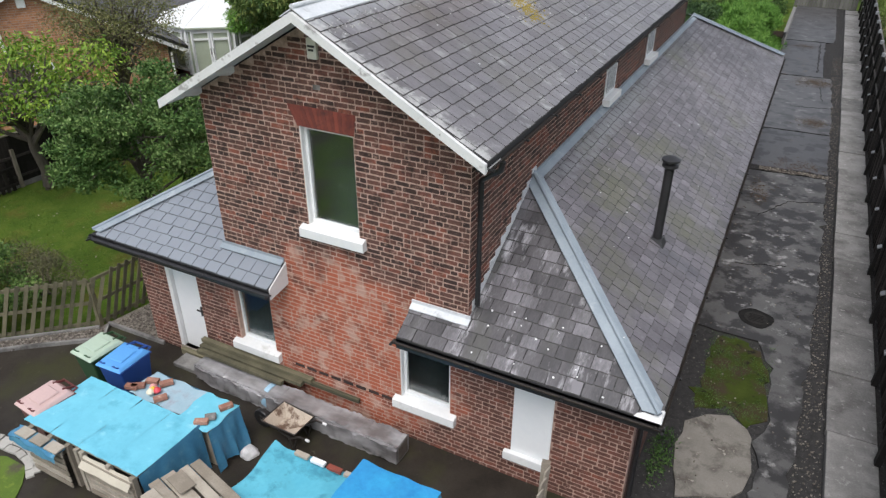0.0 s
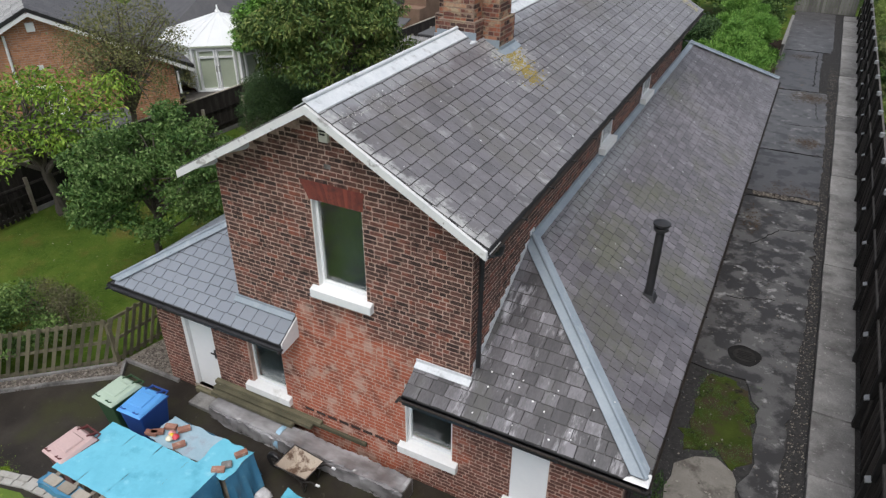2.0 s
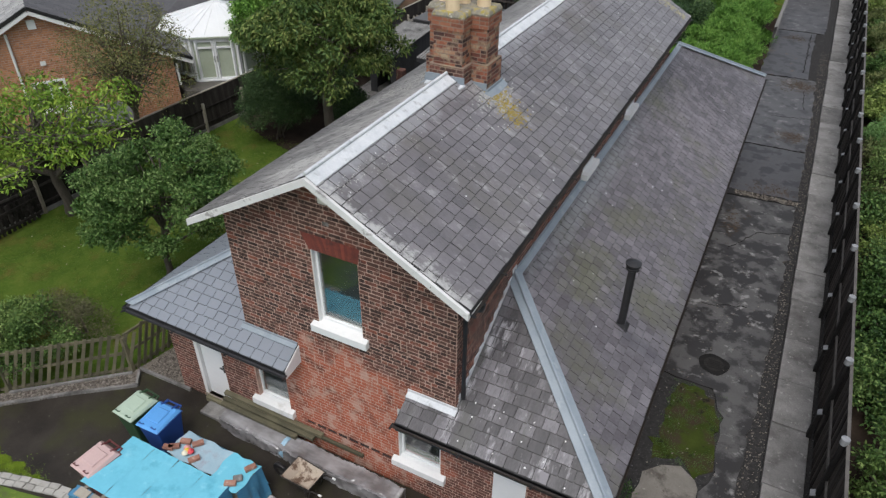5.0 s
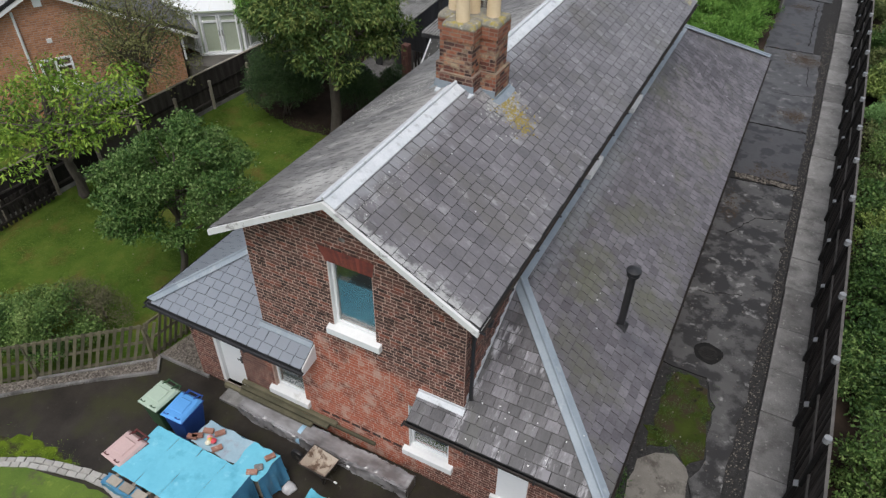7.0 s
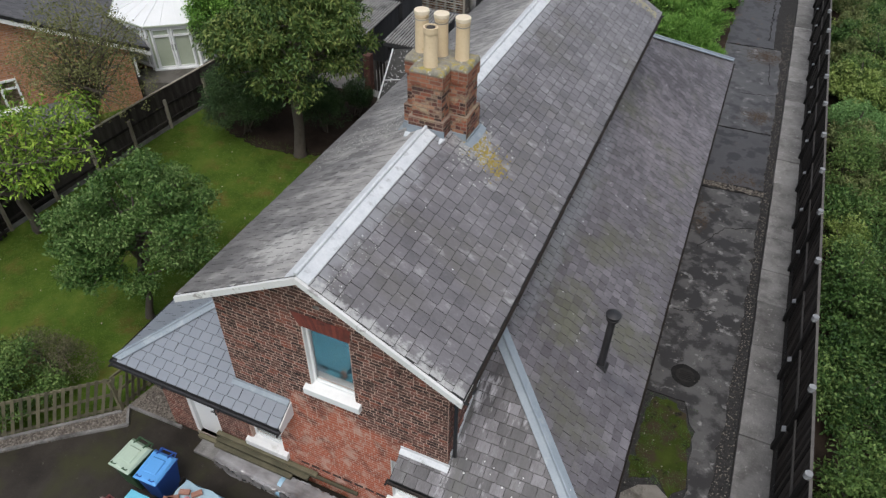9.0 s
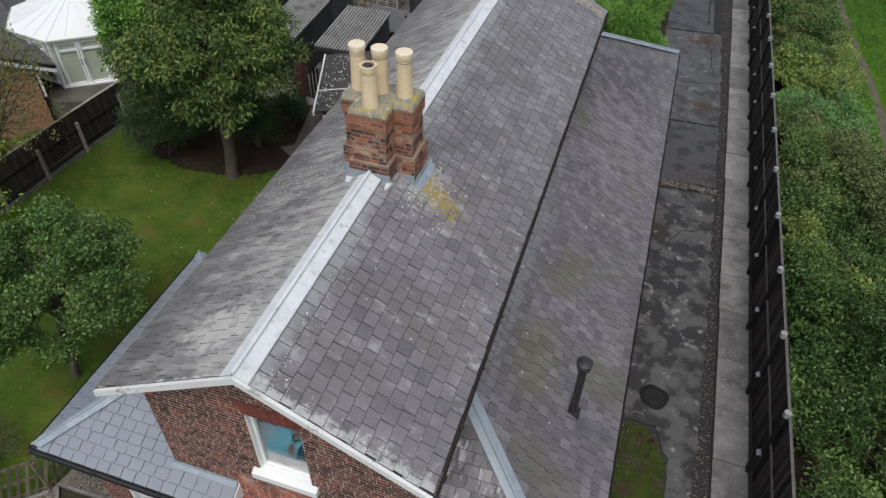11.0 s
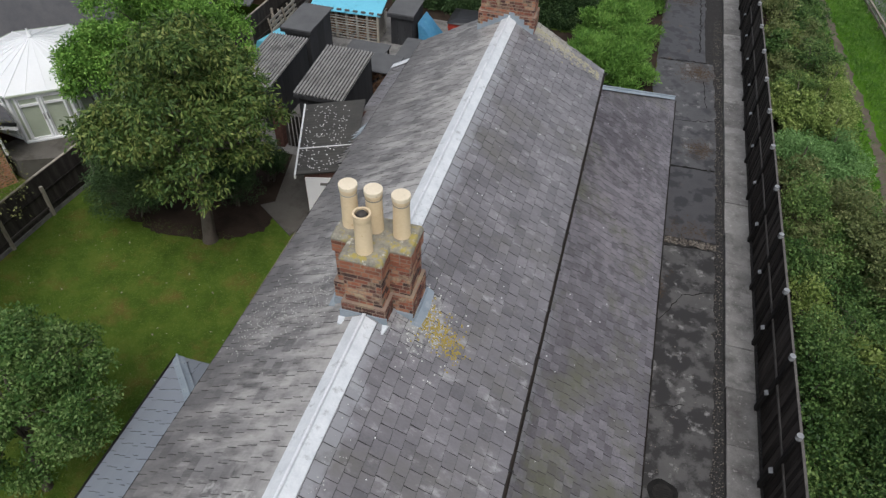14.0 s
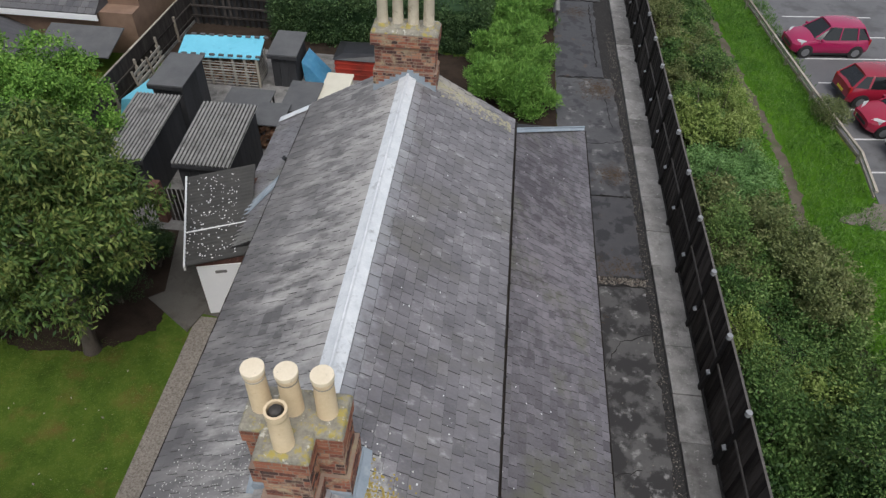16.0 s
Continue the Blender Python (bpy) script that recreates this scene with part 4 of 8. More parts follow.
sr = (RIDGE - EAVE) / (XC - XE0)
RW = 0.205
for y0, y1 in ((YG - 0.02, 11.55), (12.78, 22.45)):
    n_seg = max(1, int((y1 - y0) / 1.6))
    for i in range(n_seg):
        a, b = y0 + (y1 - y0) * i / n_seg, y0 + (y1 - y0) * (i + 1) / n_seg + (0.05 if i < n_seg - 1 else 0)
        flashing((XC, a, RIDGE + 0.003 * (i % 2)), (XC, b, RIDGE + 0.003 * (i % 2)), (RW, 0, -sr * RW), (-RW, 0, -sr * RW), mat=M_PALE_LEAD, roll=0.032, lift=0.045, label="pale weathered lead ridge")
hip_len = Vector((XR - LX, LX - XR, LTOP - LZ))
flashing((LX - 0.03, LY + 0.03, LZ + 0.016), (XR, LY + LX - XR, LTOP), (0.0, 0.22, 0), (-0.22, 0, 0), roll=0.035, lift=0.085, label="grey lead hip flashing")
flashing((QX + 0.03, QY0 + 0.03, QZ + 0.016), (XL, QM, QTOP), (0, 0.19, 0.0), (0.19, 0, 0), roll=0.025, lift=0.075, label="grey lead hip flashing")
flashing((QX + 0.03, QY1 - 0.03, QZ + 0.016), (XL, QM, QTOP), (0, -0.19, 0.0), (0.19, 0, 0), roll=0.025, lift=0.075, label="grey lead hip flashing")
flashing((XR, LY + LX - XR - 0.1, LTOP), (XR, lean_end - 2.9, LTOP), (0.12, 0, 0.12 * LS), (0, 0, 0.09), roll=0, lift=0.04, label="lead flashing along the wall", out=(1, 0, 0))
flashing((LX - 0.03, lean_end - 0.03, LZ + 0.016), (XR, lean_end - (LX - XR), LTOP), (0, -0.17, 0), (-0.17, 0, 0), roll=0.03, lift=0.085, label="grey lead hip flashing")
part("roof", deck_prism([(LX, lean_end, LZ), (XR, lean_end, LZ), (XR, lean_end - (LX - XR), LTOP)]), M_UNDER, house, "slate rear hip of the low roof")
flashing((XL - 0.05, YF - 0.01, QZ + fy * (QTOP - QZ) + 0.01), (QR, YF - 0.01, QZ + fy * (QTOP - QZ) + 0.01), (0, -0.1, -0.1 * 0.56), (0, 0, 0.07), roll=0, lift=0.04, mat=M_LEAD, label="lead apron flashing")
zf = LZ + (YF - LY) * -LS
flashing((PX, YF - 0.01, zf + 0.01), (XR + 0.05, YF - 0.01, zf + 0.01), (0, -0.11, -0.11 * 0.555), (0, 0, 0.08), roll=0, lift=0.04, mat=M_PALE_LEAD, label="pale lead apron flashing")
part("corner_flashing", Pile().hull([(LX - 0.33, LY - 0.03, LZ + 0.01), (LX + 0.02, LY - 0.03, LZ + 0.01), (LX + 0.02, LY + 0.22, LZ + 0.01)], [(LX - 0.3, LY, LZ + 0.05), (LX, LY, LZ + 0.04), (LX, LY + 0.2, LZ + 0.05), ]), M_WHITE, house, "white-painted corner flashing")
for k in range(12):
    y = YF + 0.12 + k * 0.2
    z = LZ + (y - LY) * -LS + 0.02
    part("stepped_flashing", Pile().box(XR, XR + 0.018, y, y + 0.19, z, z + 0.17 + 0.03 * (k % 2)), M_PALE_LEAD, house, "pale stepped lead flashing up the wall")

# barge boards, soffits and gutters
p = Pile()
for s in (-1, 1):
    xe = XE0 if s < 0 else XE1
    for q, (dy, top, dep) in enumerate(((0.0, 0.0, 0.13),)):
        a, b = Vector((XC, YG - 0.03, RIDGE + top)), Vector((xe, YG - 0.03, EAVE + top))
        lo = [a - Vector((0, 0.025, dep)), b - Vector((0, 0.025, dep)), b - Vector((0, 0, dep)) + Vector((0, 0.03, 0)), a - Vector((0, 0, dep)) + Vector((0, 0.03, 0))]
        hi = [x + Vector((0, 0, dep)) for x in lo]
        ob = part("barge_board", Pile().hull(lo, hi) if s > 0 else Pile().hull(lo[::-1], hi[::-1]), M_PEELING, house, "white-painted barge board, flaking and grey in places")
    a, b = Vector((XC, YG, RIDGE - 0.09)), Vector((xe, YG, EAVE - 0.09))
    f = Vector((0, YF - YG, 0))
    part("soffit", Pile().hull([a - Vector((0, 0, 0.02)), b - Vector((0, 0, 0.02)), b + f - Vector((0, 0, 0.02)), a + f - Vector((0, 0, 0.02))][:: s], [a, b, b + f, a + f][:: s]), M_WHITE, house)
for x, s in ((XL + 0.02, -1), (XL + 0.75, -1), (XR - 0.75, 1), (XR - 0.02, 1)):
    z = gable(x) + 0.03
    k = s * 0.1
    part("corbel", Pile().hull([(x - 0.06, YG + 0.02, z - 0.05 + PITCH * s * 0.06), (x + 0.06, YG + 0.02, z - 0.05 - PITCH * s * 0.06), (x + 0.05, YF, z - 0.13 - PITCH * s * 0.06), (x - 0.05, YF, z - 0.13 + PITCH * s * 0.06)],
                               [(x - 0.06, YG + 0.02, z + 0.02 + PITCH * s * 0.06), (x + 0.06, YG + 0.02, z + 0.02 - PITCH * s * 0.06), (x + 0.06, YF, z + 0.02 - PITCH * s * 0.06), (x - 0.06, YF, z + 0.02 + PITCH * s * 0.06)]), M_PEELING, house, "white-painted shaped bracket", bevel=0.02)


M_OLD_GUTTER = material("old_iron_gutter", [(0.014, 0.012, 0.011), (0.04, 0.03, 0.024)], 5.0, 0.7, 30, 0.3, second=(0.07, 0.075, 0.03), second_scale=9.0, second_at=(0.62, 0.7))


def gutter(a, b, r=0.05, name="gutter", mat=None):
    """A half-round gutter from a to b, open upward."""
    a, b = Vector(a), Vector(b)
    d = (b - a).normalized()
    s = d.cross(Vector((0, 0, 1)))
    p, k = Pile(), 8
    ring = [(math.cos(math.pi * i / k + math.pi), math.sin(math.pi * i / k + math.pi)) for i in range(k + 1)]
    loop = ring + [(c * 0.9, q * 0.9) for c, q in reversed(ring)]
    m = len(loop)
    p.v = [tuple(e + s * c * r + Vector((0, 0, q * r))) for e in (a, b) for c, q in loop]
    p.f = [(i, (i + 1) % m, m + (i + 1) % m, m + i) for i in range(m)]
    for i in range(k):
        p.f += [(i + 1, i, m - 1 - i, m - 2 - i), (m + i, m + i + 1, m + m - 2 - i, m + m - 1 - i)]
    g = part(name, p, mat or M_BLACK, house, "black half-round gutter")
    n = max(2, int((b - a).length / 1.1))
    for i in range(n + 1):
        c = a.lerp(b, i / n)
        part("gutter_bracket", Pile().box(c.x - 0.02 - abs(s.x) * r, c.x + 0.02 + abs(s.x) * r, c.y - 0.02 - abs(s.y) * r, c.y + 0.02 + abs(s.y) * r, c.z - r * 1.05, c.z - r * 0.6), M_BLACK, g)
    return g


gutter((XE1 + 0.012, YG + 0.05, EAVE - 0.055), (XE1 + 0.012, YE, EAVE - 0.055), mat=M_OLD_GUTTER)
gutter((XE0 - 0.005, YG + 0.05, EAVE - 0.055), (XE0 - 0.005, YE, EAVE - 0.055), mat=M_OLD_GUTTER)
gutter((LX, LY - 0.03, LZ - 0.055), (LX, lean_end, LZ - 0.055), mat=M_OLD_GUTTER)
gutter((PX - 0.05, LY - 0.025, LZ - 0.055), (LX + 0.05, LY - 0.025, LZ - 0.055), mat=M_OLD_GUTTER)
gutter((QX - 0.02, QY0 - 0.05, QZ - 0.05), (QR + 0.03, QY0 - 0.05, QZ - 0.05))
gutter((QX - 0.05, QY0, QZ - 0.05), (QX - 0.05, QY1, QZ - 0.05))
part("fascia", Pile().box(PX, LX, LY, LY + 0.03, LZ - 0.2, LZ - 0.03).box(LX - 0.03, LX, LY + 0.03, lean_end, LZ - 0.2, LZ - 0.03), M_BLACK, house)
part("soffit", Pile().box(PX, LX - 0.03, LY + 0.03, YF, LZ - 0.16, LZ - 0.14).box(-0.6, LX - 0.03, YF, lean_end, LZ - 0.16, LZ - 0.14), M_BLACK, house)
part("fascia", Pile().box(QX, QR, QY0, QY0 + 0.03, QZ - 0.2, QZ - 0.03).box(QX, QX + 0.03, QY0 + 0.03, QY1, QZ - 0.2, QZ - 0.03), M_BLACK, house)
part("soffit", Pile().box(QX + 0.03, QR, QY0 + 0.03, YF, QZ - 0.16, QZ - 0.14).box(QX + 0.03, -10.25, YF, QY1, QZ - 0.16, QZ - 0.14), M_WHITE, house)
part("end_board", Pile().hull([(QR, QY0 + 0.03, QZ - 0.2), (QR + 0.02, QY0 + 0.03, QZ - 0.2), (QR + 0.02, YF, QZ - 0.14), (QR, YF, QZ - 0.14)], [(QR, QY0 + 0.03, QZ), (QR + 0.02, QY0 + 0.03, QZ), (QR + 0.02, YF, QZ + 0.28), (QR, YF, QZ + 0.28)]), M_WHITE, house)
part("downpipe", Pile().tube([(XE1 + 0.05, YF - 0.05, EAVE - 0.1), (XE1 + 0.03, YF - 0.05, EAVE - 0.22), (XR + 0.09, YF + 0.12, EAVE - 0.5), (XR + 0.09, YF + 0.12, 3.05)], 0.042, 12).box(XR + 0.03, XR + 0.15, YF + 0.05, YF + 0.19, EAVE - 0.36, EAVE - 0.22), M_BLACK, house, "black downpipe on the corner", smooth=True)
part("downpipe", Pile().tube([(LX - 0.02, LY + 0.1, LZ - 0.1), (-0.53, YF + 0.15, LZ - 0.5), (-0.53, YF + 0.15, 0.02)], 0.042, 12), M_BLACK, house, "black downpipe on the corner", smooth=True)
vent = part("flue", Pile().tube([(-1.2, 10.72, 2.95), (-1.2, 10.74, 4.4)], 0.075, 16), M_BLACK, house, "tall black soil vent pipe", smooth=True)
part("cowl", Pile().lathe(-1.2, 10.74, [(0.08, 4.38), (0.13, 4.42), (0.13, 4.46), (0.09, 4.48), (0.09, 4.5), (0.15, 4.52), (0.15, 4.55), (0.05, 4.6)]), M_BLACK, vent, smooth=True)
part("collar", Pile().hull([(-1.35, 10.55, 2.96), (-1.02, 10.55, 2.92), (-1.02, 10.9, 2.92), (-1.35, 10.9, 2.98)], [(-1.29, 10.63, 3.14), (-1.11, 10.63, 3.12), (-1.11, 10.82, 3.12), (-1.29, 10.82, 3.14)]), M_BLACK, vent)


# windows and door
# dark tone of the sheets behind the panes; the interior's dimness is painted in
M_DIM_SHEET = material("painted_dim_interior", [(0.022, 0.042, 0.05), (0.05, 0.078, 0.086)], 1.2, 0.9, 20, 0.0, stretch=(0.6, 0.6, 2.0))
def window(u0, u1, z0, z1, label, depth=0.09, back=0.62):
    f = 0.065
    y = YF + depth
    p = Pile().box(u0, u0 + f, y, y + 0.06, z0, z1).box(u1 - f, u1, y, y + 0.06, z0, z1).box(u0 + f, u1 - f, y, y + 0.06, z1 - f, z1).box(u0 + f, u1 - f, y, y + 0.06, z0, z0 + f * 1.3)
    w = part("window", p, M_UPVC, house, label)
    part("reveal", Pile().box(u0 - 0.001, u0 + 0.02, YF + 0.005, y, z0, z1), M_WHITE, w)
    pane = part("pane", Pile().box(u0 + f, u1 - f, y + 0.025, y + 0.031, z0 + f * 1.3, z1 - f), M_GLASS, w)
    pane.visible_shadow = False
    inner = part("inner_pane", Pile().box(u0 + f, u1 - f, y + 0.045, y + 0.051, z0 + f * 1.3, z1 - f), M_GLASS, w)
    inner.visible_shadow = False
    part("room", Pile().box(u0 - (0.3 if back > 0.3 else -0.01), u1 + (0.3 if back > 0.3 else -0.01), YF + back, YF + back + 0.01, z0 - (0.4 if back > 0.3 else 0), z1 + (0.2 if back > 0.3 else 0)), M_DIM_SHEET, w, "dark green-grey sheet close behind the glass, painted as a dim interior")
    part("sill", Pile().hull([(u0 - 0.12, YF - 0.11, z0 - 0.17), (u1 + 0.12, YF - 0.11, z0 - 0.17), (u1 + 0.12, YF + 0.0, z0 - 0.17), (u0 - 0.12, YF + 0.0, z0 - 0.17)],
                             [(u0 - 0.12, YF - 0.11, z0 - 0.02), (u1 + 0.12, YF - 0.11, z0 - 0.02), (u1 + 0.12, YF + 0.0, z0 + 0.02), (u0 - 0.12, YF + 0.0, z0 + 0.02)])
         .hull([(u0, YF, z0 - 0.17), (u1, YF, z0 - 0.17), (u1, y + 0.06, z0 - 0.17), (u0, y + 0.06, z0 - 0.17)], [(u0, YF, z0 + 0.02), (u1, YF, z0 + 0.02), (u1, y + 0.06, z0 + 0.03), (u0, y + 0.06, z0 + 0.03)]), M_WHITE, w, "thick white-painted sill")
    return w


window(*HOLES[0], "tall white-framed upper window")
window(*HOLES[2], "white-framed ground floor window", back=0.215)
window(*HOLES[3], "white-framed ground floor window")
b = part("window_board", Pile().box(HOLES[4][0], HOLES[4][1], YF - 0.015, YF + 0.03, HOLES[4][2], HOLES[4][3]), M_UPVC, house, "window boarded over with a white panel", bevel=0.01)
part("sill", Pile().box(HOLES[4][0] - 0.1, HOLES[4][1] + 0.04, YF - 0.1, YF - 0.016, HOLES[4][2] - 0.14, HOLES[4][2] + 0.02), M_WHITE, b, bevel=0.01)
u0, u1, z0, z1 = HOLES[1]
door = part("door", Pile().box(u0 + 0.1, u1 - 0.02, YF + 0.08, YF + 0.125, z0, z1), M_UPVC, house, "plain white front door standing slightly ajar")
part("door_frame", Pile().box(u0, u0 + 0.09, YF + 0.0, YF + 0.13, z0, z1).box(u1 - 0.018, u1, YF + 0.02, YF + 0.13, z0, z1), M_WHITE, door)
part("handle", Pile().box(u1 - 0.12, u1 - 0.08, YF + 0.05, YF + 0.08, 1.0, 1.2).box(u1 - 0.2, u1 - 0.08, YF + 0.035, YF + 0.05, 1.1, 1.13), M_BLACK, door, "black lever handle")
part("threshold", Pile().box(u0, u1, YF - 0.02, YF + 0.2, 0.0, z0), M_TIMBER, door)
part("alarm_box", Pile().box(XC - 0.13, XC + 0.03, YF - 0.07, YF - 0.01, 6.36, 6.64), material("cream_plastic", [(0.6, 0.58, 0.5), (0.7, 0.68, 0.6)], 2.0, 0.4, 20, 0.0), house, "cream alarm box under the gable", bevel=0.015)
part("alarm_mark", Pile().box(XC - 0.11, XC + 0.01, YF - 0.073, YF - 0.0705, 6.52, 6.55).box(XC - 0.1, XC - 0.01, YF - 0.073, YF - 0.0705, 6.47, 6.5), M_BLACK, house, "dark printed bars")
part("air_vent", Pile().box(XC - 0.12, XC + 0.0, YF - 0.016, YF - 0.008, 5.93, 6.0), M_CONCRETE, house)
part("ceiling", Pile().box(XL + 0.24, XR - 0.24, YF + 0.24, YB - 0.24, 2.7, 2.8), M_WHITE, house)


# chimneys
M_CHIM = material("sooty_red_brick", [(0.04, 0.024, 0.022), (0.1, 0.042, 0.034), (0.19, 0.068, 0.046), (0.3, 0.105, 0.06), (0.36, 0.2, 0.125)], 6.0, 0.9, 30, 0.5, random_mix=0.85, stain=(0.38, 0.3, 0.2), stain_scale=4.0, stain_at=(0.53, 0.68), second=(0.06, 0.045, 0.04), second_scale=6.0, second_at=(0.58, 0.72))
M_TOP_BRICK = material("orange_top_brick", [(0.14, 0.055, 0.036), (0.27, 0.1, 0.058), (0.36, 0.16, 0.095)], 5.0, 0.9, 35, 0.5, random_mix=0.6, stain=(0.33, 0.28, 0.2), stain_scale=5.0, stain_at=(0.56, 0.7))
def chimney_shaft(parent, x0, x1, y0, y1, z0, z1, seed, mat):
    body = part("chimney_body", Pile().box(x0, x1, y0, y1, z0, z1), M_DARK_MORTAR, parent)
    L = x1 - x0
    brick_wall(body, (x0, y0, 0), (1, 0, 0), (0, -1, 0), 0, L, z0, z1, seed=seed, mat=mat)
    brick_wall(body, (x1, y0, 0), (0, 1, 0), (1, 0, 0), 0, y1 - y0, z0, z1, seed=seed + 1, mat=mat)
    brick_wall(body, (x0, y1, 0), (0, -1, 0), (-1, 0, 0), 0, y1 - y0, z0, z1, seed=seed + 2, mat=mat)
    brick_wall(body, (x1, y1, 0), (-1, 0, 0), (0, 1, 0), 0, L, z0, z1, seed=seed + 3, mat=mat)
    return body


def pot(parent, x, y, z0, z1, r=0.14, capped=True, mat=None):
    prof = [(r, z0), (r * 0.97, z0 + 0.03), (r * 0.9, z1 - 0.13), (r * 0.96, z1 - 0.12), (r * 0.96, z1 - 0.08)]
    if capped:
        ob = part("chimney_pot", Pile().lathe(x, y, prof + [(r * 0.9, z1 - 0.07)]), M_POT, parent, "cream clay chimney pot", smooth=True)
        part("cap", Pile().lathe(x, y, [(r * 0.95, z1 - 0.069), (r * 1.03, z1 - 0.062), (r * 1.03, z1 - 0.008), (r * 0.98, z1), (0.02, z1 + 0.006)], 24), M_POT_CAP, ob, "flat pale clay cap", smooth=True)
        part("collar", Pile().lathe(x, y, [(r * 0.9, z1 - 0.175), (r * 0.95, z1 - 0.17), (r * 0.95, z1 - 0.155), (r * 0.9, z1 - 0.15)], 24), M_TIMBER, ob, "dirty collar ring", smooth=True)
    else:
        ob = part("chimney_pot", Pile().lathe(x, y, prof + [(r * 0.98, z1), (r * 0.75, z1), (r * 0.72, z1 - 0.25)]), mat or M_POT, parent, "open cream clay chimney pot", smooth=True)
        part("guard", Pile().lathe(x, y, [(r * 0.7, z1 - 0.05), (r * 0.5, z1 - 0.0), (0.02, z1 + 0.02)], 12), M_IRON, ob, "dark wire bird guard")


front = part("chimney", Pile().box(-5.88, -5.22, 11.72, 12.05, 6.4, 7.2), M_MORTAR, house, "stout brick chimney with four cream pots and lichened cap")
chim = front
chimney_shaft(chim, -6.14, -4.9, 12.05, 12.62, 6.2, 8.0, 31, M_CHIM)
chimney_shaft(chim, -5.86, -5.24, 11.68, 12.05, 6.3, 7.98, 41, M_CHIM)
for x0, x1, y0, y1, z0, z1, mat in ((-6.2, -4.84, 12.0, 12.68, 6.2, 7.22, M_CHIM), (-5.92, -5.18, 11.62, 12.0, 6.3, 7.22, M_BRICK), (-6.17, -4.87, 12.02, 12.65, 7.9, 8.14, M_TOP_BRICK), (-5.89, -5.21, 11.65, 12.02, 7.9, 8.14, M_TOP_BRICK)):
    chimney_shaft(chim, x0, x1, y0, y1, z0, z1, int(x0 * -100 + z0 * 10), mat)
part("flaunching", Pile().hull([(-6.19, 12.0, 8.14), (-4.85, 12.0, 8.14), (-4.85, 12.67, 8.14), (-6.19, 12.67, 8.14)], [(-6.15, 12.05, 8.25), (-4.89, 12.05, 8.25), (-4.89, 12.63, 8.25), (-6.15, 12.63, 8.25)])
     .hull([(-5.91, 11.63, 8.14), (-5.19, 11.63, 8.14), (-5.19, 12.1, 8.14), (-5.91, 12.1, 8.14)], [(-5.87, 11.67, 8.24), (-5.23, 11.67, 8.24), (-5.23, 12.12, 8.24), (-5.87, 12.12, 8.24)]), M_CAP, chim, "lichen-covered mortar cap", bevel=0.03)
for x in (-5.95, -5.55, -5.12):
    pot(chim, x, 12.34, 8.2, 9.05)
pot(chim, -5.55, 11.86, 8.2, 8.98, capped=False)
for box in ((-5.95, -5.15, 11.595, 11.62, 6.75, 7.04), (-6.23, -6.2, 11.98, 12.7, 6.45, 6.78), (-4.84, -4.81, 11.98, 12.7, 6.35, 6.74), (-5.21, -4.84, 11.96, 11.99, 6.6, 6.86), (-6.2, -5.89, 11.96, 11.99, 6.6, 6.86)):
    part("chimney_flashing", Pile().box(*box), M_LEAD, chim, "grey weathered lead flashing round the base")
for s_, xa, xb in ((1, -4.84, -4.7), (-1, -6.2, -6.32)):
    za, zb = (RIDGE - PITCH * abs(x - XC) + 0.025 for x in (xa, xb))
    q = [(xa, 11.9, za), (xb, 11.93, zb), (xb + s_ * 0.03, 12.3, zb - 0.015), (xb, 12.76, zb), (xa, 12.78, za)]
    part("lead_apron", Pile().hull([(x, y, z - 0.012) for x, y, z in q][::s_], q[::s_]), M_LEAD, chim, "grey lead apron dressed onto the slates")
part("lead_apron", Pile().hull([(-5.98, 11.6, 6.84), (-5.12, 11.6, 6.88), (-5.16, 11.42, 6.86), (-5.94, 11.44, 6.84)][::-1], [(-5.98, 11.6, 6.87), (-5.12, 11.6, 6.91), (-5.16, 11.42, 6.89), (-5.94, 11.44, 6.87)][::-1]), M_PALE_LEAD, chim, "pale weathered lead apron at the foot")

chim2 = part("chimney", Pile().box(-6.2, -5.0, 22.6, 22.95, 6.5, 7.9), M_MORTAR, house, "wide brick chimney with a row of pale pots")
chimney_shaft(chim2, -6.31, -4.87, 22.45, 23.05, 6.2, 8.05, 51, M_CHIM)
chimney_shaft(chim2, -6.39, -4.8, 22.38, 23.1, 7.8, 8.1, 55, M_CHIM)
chimney_shaft(chim2, -6.36, -4.82, 22.4, 23.08, 6.2, 7.15, 59, M_CHIM)
part("flaunching", Pile().hull([(-6.4, 22.37, 8.1), (-4.79, 22.37, 8.1), (-4.79, 23.11, 8.1), (-6.4, 23.11, 8.1)], [(-6.33, 22.44, 8.2), (-4.86, 22.44, 8.2), (-4.86, 23.04, 8.2), (-6.33, 23.04, 8.2)]), M_CAP, chim2, "pale lichened mortar cap", bevel=0.03)
M_PALE_POT = material("bleached_clay", [(0.5, 0.44, 0.34), (0.66, 0.59, 0.47)], 3.0, 0.8, 30, 0.2, stain=(0.34, 0.28, 0.19), stain_scale=5.0, stain_at=(0.54, 0.7))
for x in (-6.14, -5.78, -5.42, -5.06):
    pot(chim2, x, 22.72, 8.16, 9.08, r=0.135, capped=False, mat=M_PALE_POT)
    part("mortar_bed", Pile().lathe(x, 22.72, [(0.2, 8.19), (0.17, 8.23), (0.137, 8.26)], 14), M_CAP, chim2, smooth=True)
step = 0.14
